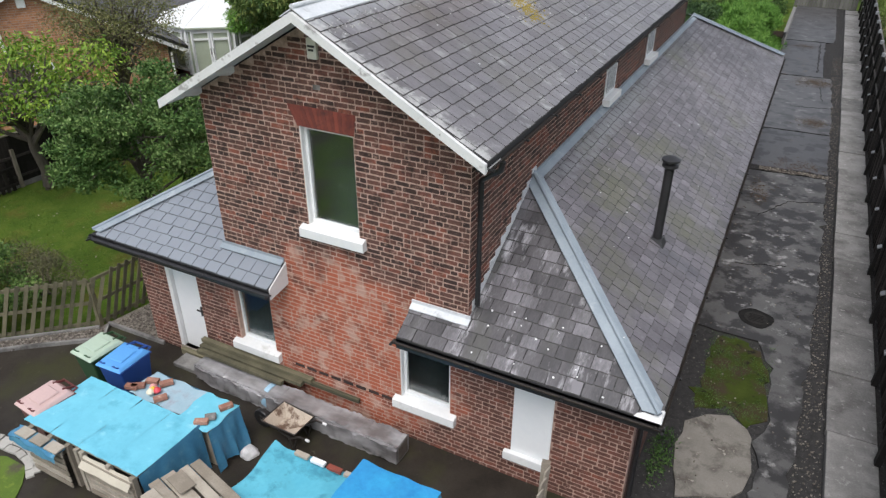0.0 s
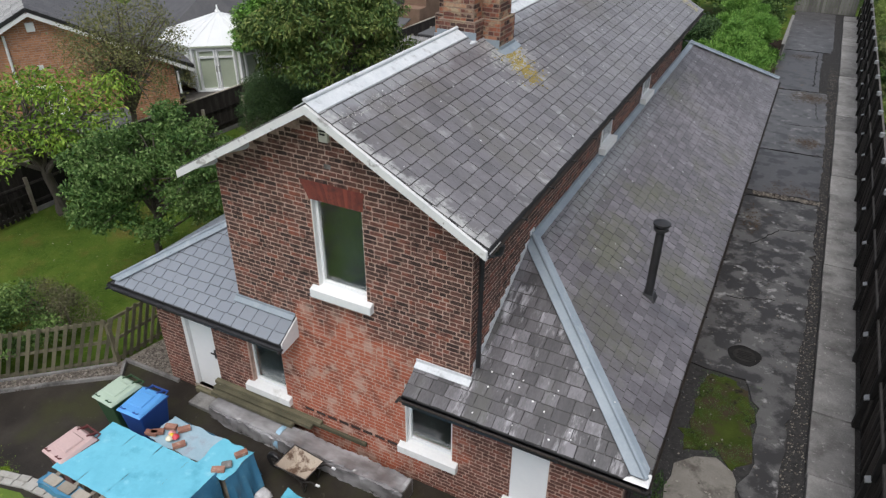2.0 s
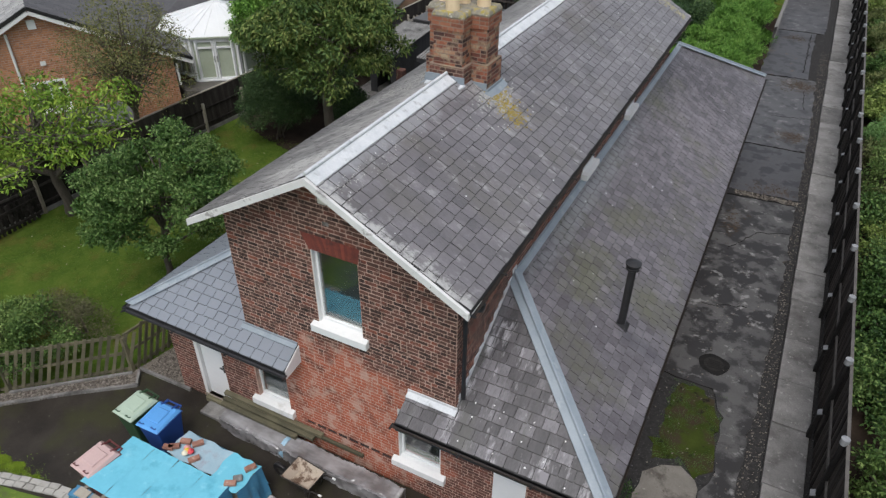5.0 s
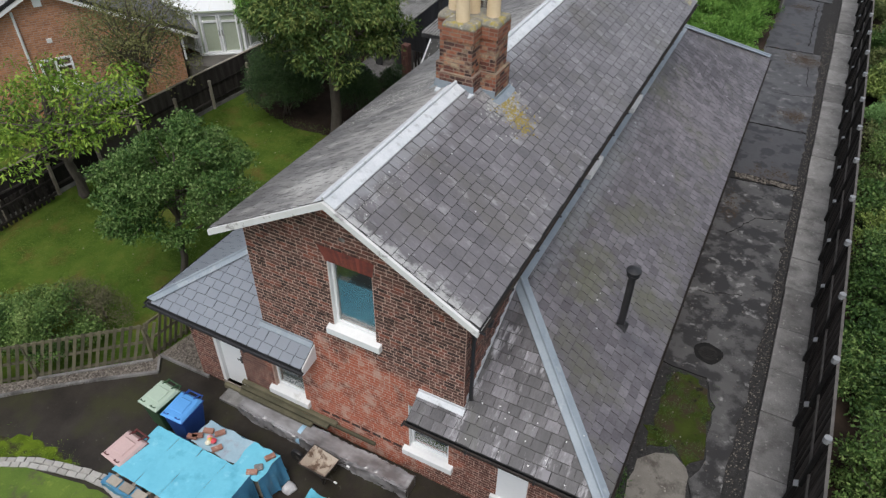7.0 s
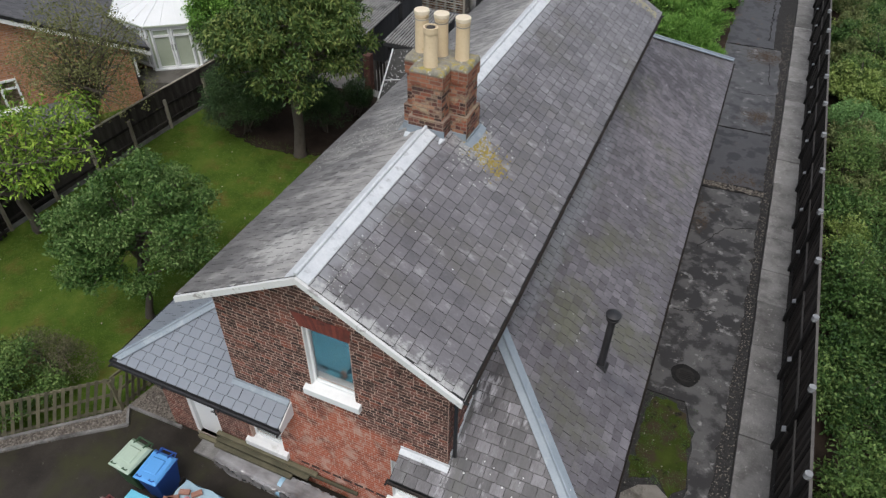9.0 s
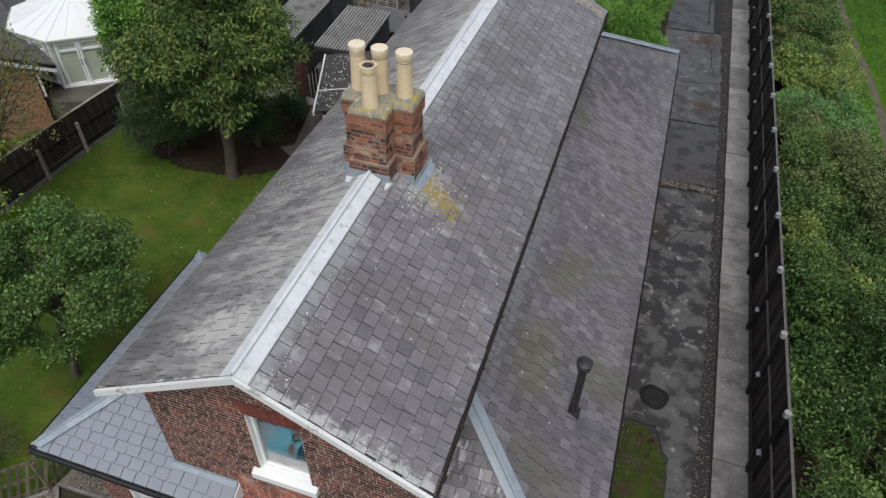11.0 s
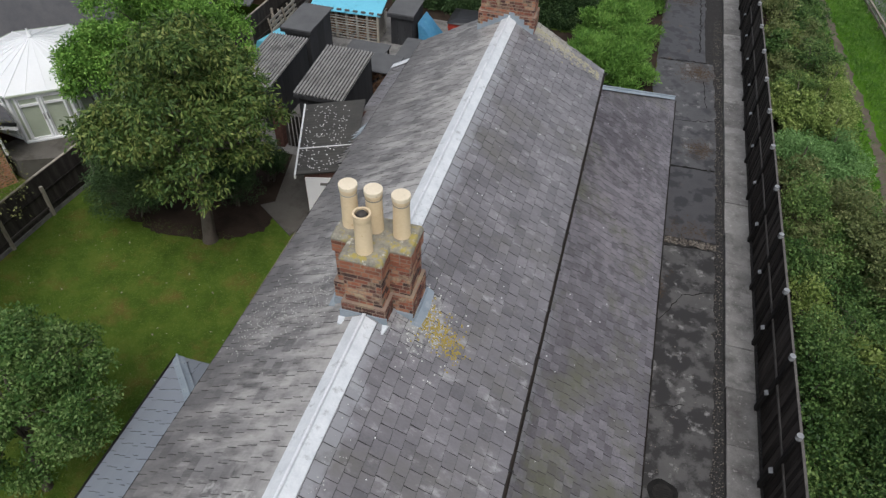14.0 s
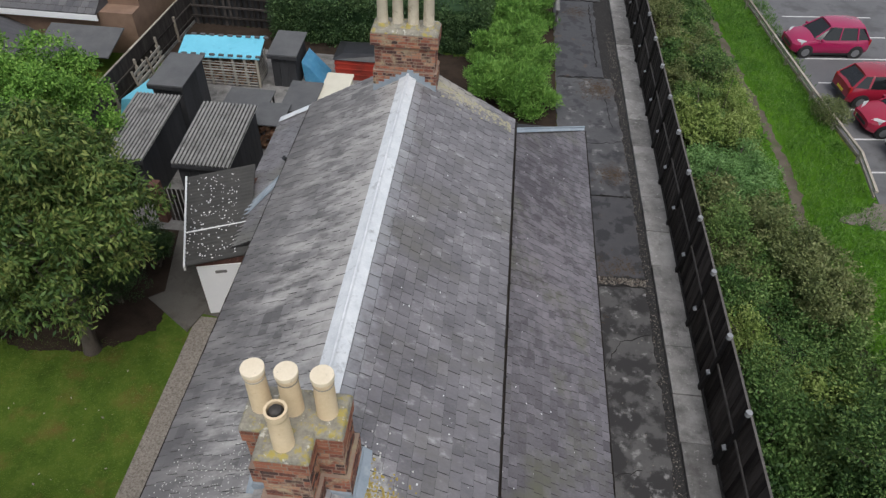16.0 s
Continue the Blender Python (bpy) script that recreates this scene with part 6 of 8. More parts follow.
M_DARKWOOD = material("dark_shed_timber", [(0.02, 0.021, 0.023), (0.045, 0.046, 0.05)], 2.0, 0.75, 30, 0.2, stretch=(3, 3, 0.5), random_mix=0.3)


def shed(name, x0, x1, y0, y1, h0, h1, label, roof_mat=None, corr=False, over=0.12, open_front=False):
    """A small pent-roofed timber shed, its roof h0 high at the front (y0) and h1 at the back."""
    t = thing(name, ((x0 + x1) / 2, (y0 + y1) / 2, 0), label, "shed")
    n = max(3, int((x1 - x0) / 0.3))
    for i in range(n):
        a, b = x0 + (x1 - x0) * i / n, x0 + (x1 - x0) * (i + 1) / n - 0.012
        if not (open_front and 0 < i < n - 1):
            part("plank", Pile().box(a, b, y0, y0 + 0.03, 0, h0 - 0.02), M_DARKWOOD, t)
    n = max(3, int((y1 - y0) / 0.35))
    for x in (x0, x1 - 0.03):
        for i in range(n):
            a, b = y0 + (y1 - y0) * i / n + 0.03, y0 + (y1 - y0) * (i + 1) / n + 0.018
            h = h0 + (h1 - h0) * (i + 0.5) / n - 0.02
            part("plank", Pile().box(x, x + 0.03, a, b, 0, min(h, h0 + (h1 - h0) * i / n, h0 + (h1 - h0) * (i + 1) / n) - 0.01), M_DARKWOOD, t)
    part("back", Pile().box(x0, x1, y1 - 0.03, y1, 0, h1 - 0.02), M_DARKWOOD, t)
    if corr:
        sheet = [(x0 - over, y0 - over, h0 + 0.03), (x1 + over, y0 - over, h0 + 0.03), (x0 - over, y1 + over, h1 + 0.03), (x1 + over, y1 + over, h1 + 0.03)]
        waves = int((x1 - x0 + 2 * over) / 0.122)
        p = corrugated(Pile(), *sheet, waves, 0.04)
        part("groove_silt", groove_silt(*sheet, waves, 0.04), M_GROOVE_SHADE, t, "dark strips painting the shade in the grooves of the roof")
    else:
        p = Pile().hull([(x0 - over, y0 - over, h0), (x1 + over, y0 - over, h0), (x1 + over, y1 + over, h1), (x0 - over, y1 + over, h1)], [(x0 - over, y0 - over, h0 + 0.05), (x1 + over, y0 - over, h0 + 0.05), (x1 + over, y1 + over, h1 + 0.05), (x0 - over, y1 + over, h1 + 0.05)])
    part("roof", p, roof_mat or M_FELT, t, "corrugated cement sheets" if corr else "grey felt roof", weld=corr)
    part("fascia", Pile().box(x0 - over, x1 + over, y0 - over - 0.02, y0 - over, h0 - 0.14, h0), M_DARKWOOD, t)
    return t


shed("corrugated_shed", -13.35, -11.65, 24.6, 27.6, 1.95, 2.2, "dark timber shed with a corrugated cement roof", M_ASB, True)
shed("corrugated_shed", -15.9, -14.5, 24.6, 27.9, 1.95, 2.15, "dark open-fronted shed with a corrugated cement roof", M_ASB, True, open_front=True)
shed("tall_shed", -15.85, -14.75, 28.75, 30.85, 2.1, 2.1, "tall dark panelled shed with a grey felt roof")
shed("log_shed", -12.6, -11.6, 32.55, 34.2, 1.5, 1.6, "dark log shed with a grey felt roof")
# low covered stores
for x0, x1, y0, y1, z, lab in ((-13.6, -12.0, 28.7, 30.6, 0.95, "low grey felt-roofed log store"), (-12.1, -11.0, 28.0, 29.3, 1.25, "low grey felt-roofed log store"), (-11.3, -10.2, 29.2, 31.2, 1.1, "low felt-roofed store full of logs")):
    t = thing("log_store", ((x0 + x1) / 2, (y0 + y1) / 2, 0), lab, "log store")
    part("roof", Pile().box(x0 - 0.08, x1 + 0.08, y0 - 0.08, y1 + 0.08, z, z + 0.05), M_FELT, t)
    for x in (x0, x1 - 0.06):
        for y in (y0, y1 - 0.06):
            part("post", Pile().box(x, x + 0.06, y, y + 0.06, 0, z), M_DARKWOOD, t)
    p = Pile()
    rr = random.Random(int(x0 * -10))
    for k in range(90):
        q = Vector((x1 - 0.1, rr.uniform(y0 + 0.1, y1 - 0.1), rr.uniform(0.08, z - 0.12))) if k % 2 else Vector((rr.uniform(x0 + 0.1, x1 - 0.1), y0 + 0.1, rr.uniform(0.08, z - 0.12)))
        d = Vector((-0.35, 0, 0)) if k % 2 else Vector((0, 0.35, 0))
        p.tube([q, q + d], rr.uniform(0.045, 0.08), 7)
    tagged(part("firewood", p, material("split_logs", [(0.13, 0.06, 0.035), (0.3, 0.18, 0.11)], 5.0, 0.85, 30, 0.2, random_mix=0.7) if "split_logs" not in bpy.data.materials else bpy.data.materials["split_logs"], t), kind="stuff")

M_PALE_WOOD = material("pale_silvered_wood", [(0.26, 0.245, 0.215), (0.42, 0.4, 0.36)], 3.0, 0.8, 40, 0.2, random_mix=0.4)
# pallet log store under a blue sheet
t = thing("pallet_store", (-14.7, 33, 0), "pallet-sided log store under a pale blue tarpaulin roof", "log store")
part("tarpaulin", Pile().hull([(-16.35, 32.1, 1.32), (-13.0, 32.3, 1.32), (-13.15, 33.8, 1.55), (-16.45, 33.4, 1.55)], [(-16.35, 32.1, 1.37), (-13.0, 32.3, 1.37), (-13.15, 33.8, 1.6), (-16.45, 33.4, 1.6)]), M_TARP, t)
for k in range(9):
    z = 0.12 + 0.125 * k
    part("pallet_board", Pile().box(-16.2, -13.2, 32.25, 32.28, z, z + (0.045 if k % 2 else 0.022)), M_PALE_WOOD, t)
    part("pallet_board", Pile().box(-13.2, -13.17, 32.3, 33.6, z, z + 0.04), M_PALE_WOOD, t)
for k in range(7):
    x = -16.2 + k * 0.5
    part("pallet_post", Pile().box(x, x + 0.09, 32.3, 32.4, 0, 1.3), M_TIMBER, t)
part("back", Pile().box(-16.2, -13.2, 33.3, 33.36, 0, 1.5), M_DARKWOOD, t)
rr = random.Random(19)
log_heap = Pile()
for k in range(170):
    q = Vector((rr.uniform(-16.1, -13.3), 32.42, rr.uniform(0.08, 1.2)))
    log_heap.tube([q, q + Vector((0, 0.5, 0))], rr.uniform(0.04, 0.075), 7)
tagged(part("firewood", log_heap, bpy.data.materials["split_logs"], t, "split logs"), kind="stuff")
for k in range(9):
    x = -16.2 + k * 0.38
    for y, z in ((32.2, 1.375), (33.45, 1.58)):
        solid("brick_weight", Pile().box(x, x + 0.2, y + 0.05 * k * 0.3, y + 0.1 + 0.05 * k * 0.3, z + 0.012, z + 0.075), M_FELT, "loose dark brick weighing down the tarpaulin", "brick", group="bricks on the store")
# pallets against the fence, leaning
for k, y in enumerate((30.9, 32.1)):
    t = thing("pallet", (-17.9, y, 0), "pale wooden pallet leaning on the fence", "pallet", "leaning pallets")
    for j in range(5):
        z = 0.15 + j * 0.21
        x = -17.55 - z * 0.18 + 0.1 * k
        part("pallet_board", Pile().box(x, x + 0.03, y, y + 1.12, z, z + 0.12), M_PALE_WOOD, t)
    for yy in (y + 0.03, y + 0.52, y + 1.02):
        part("bearer", Pile().bar((-17.6 + 0.1 * k, yy, 0.02), (-17.82 + 0.1 * k, yy, 1.15), 0.06, 0.07), M_TIMBER, t)
solid("tarpaulin", Pile().hull([(-17.9, 29.4, 0.02), (-16.2, 29.4, 0.02), (-16.2, 31.2, 0.02), (-17.3, 31.2, 0.02)], [(-17.7, 29.5, 0.8), (-16.5, 29.6, 0.9), (-16.4, 31.0, 0.9), (-17.2, 31.0, 0.85)]), M_TARP, "crumpled pale blue tarpaulin over a heap", "tarpaulin")
solid("blue_sheet", Pile().hull([(-11.4, 32.9, 0.02), (-10.6, 33.0, 0.02), (-10.5, 34.2, 0.02), (-11.3, 34.2, 0.02)], [(-11.5, 33.0, 1.0), (-11.2, 33.1, 0.75), (-11.1, 34.0, 0.8), (-11.4, 34.1, 1.1)]), M_TARP_BLUE, "dark blue tarpaulin hanging beside the shed", "tarpaulin", bevel=0.05)
# pale timber palisade at the back
t = thing("dark_screen", (-16, 37.6, 0), "rough dark screen of pallets and rails", "fence")
part("backing", Pile().box(-18.2, -13.3, 37.5, 37.56, 0, 1.55), M_DARKWOOD, t)
for k in range(16):
    x = -18 + k * 0.28
    part("slat", Pile().box(x, x + 0.12, 37.4, 37.43, 0, 1.6 + 0.1 * (k % 3)), M_FENCE, t)
for z in (0.4, 0.9, 1.4, 1.65):
    part("rail", Pile().box(-18.1, -13.5, 37.33, 37.39, z, z + 0.09), M_TIMBER if z > 1.5 else M_FENCE, t)
t = thing("skip_box", (-9.0, 34.2, 0), "red metal container under a black sheet", "container")
M_RED = material("red_metal", [(0.32, 0.03, 0.018), (0.42, 0.05, 0.03)], 1.0, 0.5, 20, 0.1, stain=(0.2, 0.03, 0.02))
p = Pile().box(-10.2, -7.9, 33.5, 35.0, 0, 0.95)
part("body", p, M_RED, t, bevel=0.04)
for k in range(3):
    part("rib", Pile().box(-10.22, -7.88, 33.47, 33.5, 0.25 + 0.25 * k, 0.3 + 0.25 * k), M_RED, t)
part("sheet", Pile().hull([(-10.3, 33.4, 0.95), (-7.8, 33.4, 0.95), (-7.8, 35.1, 0.95), (-10.3, 35.1, 0.95)], [(-9.9, 33.8, 1.1), (-8.2, 33.7, 1.22), (-8.2, 34.8, 1.2), (-9.9, 34.7, 1.12)]), M_BLACK, t, "black plastic cover", bevel=0.06)
t = thing("cream_trailer", (-9.65, 31.2, 0), "cream-coloured covered trailer in the yard", "trailer")
part("body", Pile().box(-10.15, -9.15, 30.1, 32.25, 0.35, 0.95), material("cream_paint", [(0.55, 0.52, 0.42), (0.66, 0.63, 0.52)], 1.5, 0.4, 20, 0.05), t, bevel=0.08)
part("lid", Pile().box(-10.2, -9.1, 30.05, 32.3, 0.952, 1.05), bpy.data.materials["cream_paint"], t, bevel=0.04)
for x in (-10.2, -9.2):
    part("wheel", Pile().tube([(x, 31.2, 0.28), (x + 0.12, 31.2, 0.28)], 0.28, 16), M_BLACK, t)

# outhouse roofs against the garden side of the house
t = thing("outhouse", (-11.2, 22.0, 0), "outhouse with a dark corrugated roof spotted with lichen", "outbuilding")
p = corrugated(Pile(), (-11.25, 19.95, 2.15), (-12.55, 23.6, 2.15), (-9.6, 20.45, 2.35), (-10.6, 24.3, 2.35), 24, 0.05, 0.012, 5)
part("roof", p, M_DARK_ASB, t, weld=True)
part("barge_board", Pile().bar((-11.27, 19.93, 2.12), (-12.6, 23.65, 2.12), 0.05, 0.16), M_WHITE, t, "white edge board")
part("joint_strip", Pile().bar((-11.75, 21.2, 2.185), (-10.0, 21.75, 2.37), 0.05, 0.02), M_WHITE, t)
part("wall", Pile().hull([(-11.1, 20.2, 0), (-9.6, 20.6, 0), (-10.4, 23.9, 0), (-12.2, 23.4, 0)], [(-11.1, 20.2, 2.08), (-9.6, 20.6, 2.2), (-10.4, 23.9, 2.2), (-12.2, 23.4, 2.08)]), M_BRICK, t)
part("door", Pile().hull([(-11.05, 20.13, 0.05), (-9.75, 20.48, 0.05), (-9.75, 20.52, 0.05), (-11.05, 20.17, 0.05)], [(-11.05, 20.13, 1.98), (-9.75, 20.48, 1.98), (-9.75, 20.52, 1.98), (-11.05, 20.17, 1.98)]), M_UPVC, t, "white-painted door")
part("letter_slot", Pile().hull([(-10.6, 20.23, 1.7), (-10.3, 20.31, 1.7), (-10.3, 20.325, 1.7), (-10.6, 20.245, 1.7)], [(-10.6, 20.23, 1.8), (-10.3, 20.31, 1.8), (-10.3, 20.325, 1.8), (-10.6, 20.245, 1.8)]), M_CONCRETE, t)
rl = part("roof", deck_prism([(-10.65, 27.4, 2.05), (-10.65, 20.7, 2.05), (XL, 20.7, 3.6), (XL, 27.4, 3.6)]), M_UNDER, house, "low slate roof on the garden side")
u9 = Vector((XL + 10.65, 0, 1.55))
slate_slope(rl, (-10.65, 27.4, 2.05), (0, -1, 0), u9, u9.length, lambda v: 0, lambda v: 6.7, M_SLATE, lambda u, v: False, seed=29, gauge=0.215, width=0.28)
part("wall", Pile().box(-10.3, XL, 20.9, 27.2, 0, 2.03), M_BRICK, house, "low brick rear wing wall")
flashing((-10.5, 21.9, 2.15), (-9.35, 23.6, 2.78), (0.18, -0.1, 0.1), (-0.12, 0.08, -0.06), lift=0.03, roll=0.02, label="grey lead valley")
flashing((-10.65, 27.35, 2.06), (XL, 27.35, 3.61), (0, -0.3, 0), (0, 0.05, -0.05), lift=0.05, roll=0.0, mat=M_PALE_LEAD, label="pale lead verge")
part("vent_pipe", Pile().tube([(-9.35, 23.75, 2.7), (-9.35, 23.75, 3.1), (-9.42, 23.7, 3.22)], 0.07, 12), M_BLACK, house, "short black vent pipe", smooth=True)

# brick posts and slatted gate behind the tree
t = thing("garden_gate", (-12.7, 23.9, 0), "dark slatted gate beside brick piers", "gate")
for x in (-13.9, -12.2):
    part("pier", Pile().box(x - 0.15, x + 0.15, 23.75, 24.05, 0, 1.6), M_BRICK, t)
for k in range(9):
    part("slat", Pile().box(-13.65 + k * 0.15, -13.56 + k * 0.15, 23.88, 23.91, 0.05, 1.4), M_FENCE, t)

# hedges at the back
def hedge(name, x0, x1, y0, y1, h, n, per, leaf, spread, mat, label, seed, blades=False):
    rr = random.Random(seed)
    t = thing(name, ((x0 + x1) / 2, (y0 + y1) / 2, 0), label, "hedge")
    pts = []
    for _ in range(n):
        k = rr.random()
        x, y = rr.uniform(x0, x1), rr.uniform(y0, y1)
        z = h * rr.uniform(0.8, 1.02) if k < 0.5 else rr.uniform(0.1, h)
        if k >= 0.5:
            e = rr.random()
            x, y = (x, y0) if e < 0.5 else ((x0, y) if e < 0.75 else (x1, y))
        z *= 0.93 + 0.1 * math.sin(x * 2.1 + y * 1.3)
        pts.append((x, y, z))
    part("inner_growth", Pile().box(x0 + 0.2, x1 - 0.2, y0 + 0.2, y1 - 0.2, 0, h - 0.25), mat, t, "dense dark inner growth")
    part("foliage", leaf_mesh("foliage", leaf_cloud(pts, per, leaf, spread, seed, -0.8 if blades else 0.0, 0.16 if blades else 0.5), mat), mat, t)
    return t


hedge("clipped_hedge", -13.6, -4.0, 36.3, 38.6, 2.3, 1800, 30, 0.11, 0.3, M_YEW, "tall dark green clipped hedge at the back", 31)
patch("bank_soil_strip", [(-4.4, 31.0), (-0.76, 31.0), (-0.76, 45), (-4.4, 45)], 0.02, M_SOIL, "dark soil under the feathery bushes", "soil")
for k, (x, y, rx, ry, h) in enumerate(((-2.9, 32.6, 1.3, 1.3, 1.3), (-1.7, 32.5, 0.9, 1.0, 1.15), (-3.2, 34.8, 1.0, 1.5, 1.5), (-1.8, 34.9, 1.0, 1.5, 1.5), (-2.6, 37.4, 1.6, 1.6, 1.7), (-1.7, 39.2, 0.95, 1.5, 1.5), (-3.0, 40.4, 1.3, 1.7, 1.7), (-1.9, 42.4, 1.1, 1.6, 1.6), (-3.0, 44.0, 1.3, 1.6, 1.6))):
    shrub("feathery_bush", (x - 0.28, y, h * 0.42), (rx, ry, h), 340, 44, 0.2, 0.27, M_REED, "soft feathery bright green bush beside the path", 320 + k, droop=-1.1, slim=0.17, boughs=26, bough=0.36)
for k, (x, y, r, h) in enumerate(((-2.6, 47.4, 1.5, 1.3), (-3.4, 50.3, 1.8, 1.5), (-2.5, 52.8, 1.5, 1.6))):
    shrub("dark_shrub", (x, y, h * 0.6), (r, r, h), 180, 30, 0.15, 0.28, M_DARKBUSH, "dark green leafy shrub at the end of the path", 340 + k, boughs=24, bough=0.45)
patch("rear_soil", [(-18.2, 33.8), (-13.0, 34.3), (-10.5, 35.2), (-10.5, 37.5), (-18.2, 37.5)], 0.016, M_SOIL, "dark bare soil behind the stores", "soil", rag=0.1, seed=14)
patch("bare_soil", [(-8, 33.5), (-4.2, 33.2), (-4.2, 36.3), (-10.5, 36.3)], 0.014, M_SOIL, "bare brown soil", "soil", rag=0.1, seed=9)
t = thing("handrail", (-0.75, 43, 0), "silvered timber rail fence beside the path", "railing")
for y in (39.5, 41.9, 44.3, 46.6):
    part("post", Pile().box(-0.78, -0.68, y - 0.05, y + 0.05, 0, 1.08), M_GREY_TIMBER, t, bevel=0.008)
for z in (0.45, 0.88):
    part("rail", Pile().box(-0.675, -0.64, 39.35, 46.75, z, z + 0.15), M_GREY_TIMBER, t)
part("top_rail", Pile().box(-0.79, -0.63, 39.3, 46.8, 1.085, 1.12), M_GREY_TIMBER, t)
t = thing("end_gate", (1.0, 53.85, 0), "weathered grey vertical-board gate closing the path", "gate")
for k in range(22):
    x = -0.95 + 0.17 * k
    part("board", Pile().box(x, x + 0.158, 53.85, 53.88, 0.05, 1.85 + 0.02 * (k % 3)), M_GREY_TIMBER, t)
for z in (0.3, 1.55):
    part("rail", Pile().box(-0.95, 2.79, 53.88, 53.93, z, z + 0.1), M_GREY_TIMBER, t)
for k, (x, y, r, h) in enumerate(((-4.2, 50, 3.0, 4.0), (-9, 46, 3.5, 4.5), (5.5, 58, 3.0, 3.6), (-15, 45, 3.6, 4.5), (-22, 48, 4, 5))):
    tree("background_tree", (x, y, 0), (x, y, h * 0.62), (r, r, h * 0.55), 240, 30, 0.3, 0.7, M_TREE if k % 2 else M_SHRUB, "broad green tree beyond the hedge", 40 + k, trunk=0.18, low=-0.8)

# ---- bank beyond the fence ----
rs = random.Random(77)
BANDS = [(10, (M_SHRUB, M_OLIVE)), (14.3, (M_DARKBUSH, M_SHRUB, M_BRAMBLE)), (18.5, (M_DARKBUSH, M_SHRUB, M_DARKBUSH)), (23, (M_SHRUB, M_BRAMBLE, M_YELLOWISH)), (26.5, (M_OLIVE, M_BRAMBLE)), (29.5, (M_ELDER, M_ELDER, M_BRAMBLE)), (34.5, (M_YELLOWISH, M_BRAMBLE, M_YELLOWISH)), (99, (M_OLIVE, M_SHRUB, M_YELLOWISH, M_DARKBUSH))]
k = 0
y = 4.0
while y < 53:
    for row in range(3):
        if row == 2 and (y > 37 or 22.6 < y < 25.4 or rs.random() < 0.15):
            continue
        h = rs.choice((rs.uniform(0.55, 0.95), rs.uniform(0.9, 1.6))) * (1.0, 0.95, 0.75)[row]
        r = rs.uniform(0.7, 1.0) if row == 0 else rs.uniform(0.75, 1.35)
        x = 3.35 + r + 0.1 + row * (1.5 if y < 22 else 1.3) + rs.uniform(0, 0.3) - (1.0 if row == 2 and y > 25 else 0.0)
        if row == 2 and y > 25:
            r *= 0.75
        m = rs.choice(next(b for a, b in BANDS if y < a))
        shrub("wild_shrub", (x, y + rs.uniform(-0.6, 0.6), h * 0.55 + land(x)), (r, r * 1.1, h), 150, 29, rs.uniform(0.08, 0.125), 0.22, m, "wild green bramble and shrub on the bank", 200 + k, slim=rs.uniform(0.4, 0.65), boughs=15, bough=0.47)
        k += 1
    y += 1.4
shrub("large_bush", (6.7, 16.1, 1.1), (1.7, 2.0, 1.9), 620, 46, 0.095, 0.25, M_DARKBUSH, "large dark bush beyond the fence", 301, boughs=46, bough=0.5)
shrub("large_bush", (7.4, 11.4, 0.7), (1.8, 2.4, 1.6), 560, 44, 0.1, 0.26, M_SHRUB, "large green bush beyond the fence", 302, boughs=46, bough=0.48)
shrub("large_bush", (7.0, 7.0, 0.6), (1.8, 2.0, 1.5), 480, 42, 0.105, 0.26, M_OLIVE, "large green bush beyond the fence", 305, boughs=40, bough=0.48)
shrub("large_bush", (6.7, 23.4, 0.3), (1.6, 2.3, 1.2), 480, 44, 0.11, 0.26, M_OLIVE, "large green bush beyond the fence", 303, boughs=40, bough=0.45)
shrub("rail_bush", (10.9, 34.3, -0.2), (0.7, 0.9, 0.6), 110, 50, 0.07, 0.28, M_OLIVE, "small bush at the rail fence", 304)
g = np.random.default_rng(5)
gx_ = g.uniform(6.0, 11.0, 9000)
pts = np.stack([gx_, g.uniform(8, 47, 9000), LOW + g.uniform(0.0, 0.1, 9000)], axis=1)
trail_x = np.interp(pts[:, 1], [24, 29, 32.6, 38.4, 46], [7.6, 8.25, 8.3, 7.85, 7.5])
pts = pts[(np.abs(pts[:, 0] - trail_x) > 0.3) | (pts[:, 1] < 24)]
solid("rough_grass", leaf_mesh("rough_grass", leaf_cloud(pts, 11, 0.16, 0.22, 6, -0.9, 0.14), M_GRASSY), M_GRASSY, "rough bright green grass on the bank", "grass", "stuff")

# timber rail fence and car park
rf = thing("rail_fence", (10.7, 36, LOW), "low weathered timber rail fence beside the car park", "fence")
LINE = [Vector((9.4, 48, LOW)), Vector((9.75, 44.9, LOW)), Vector((10.35, 39.0, LOW)), Vector((10.68, 35.95, LOW)), Vector((11.28, 31.4, LOW)), Vector((11.0, 28.9, LOW))]
for a, b in zip(LINE, LINE[1:]):
    n = max(1, round((b - a).length / 1.9))
    for i in range(n):
        q, r = a.lerp(b, i / n), a.lerp(b, (i + 1) / n)
        part("post", Pile().bar(q, q + Vector((0, 0, 0.48)), 0.12, 0.12), M_TIMBER, rf)
        part("rail", Pile().bar(q + Vector((0.0, 0, 0.52)), r + Vector((0.0, 0, 0.52)), 0.1, 0.08), M_TIMBER, rf)
        part("lower_rail", Pile().bar(q + Vector((0.0, 0, 0.27)), r + Vector((0.0, 0, 0.27)), 0.05, 0.09), M_TIMBER, rf)
M_LINE = material("road_marking", [(0.5, 0.5, 0.5), (0.68, 0.68, 0.66)], 3.0, 0.8, 30, 0.1)
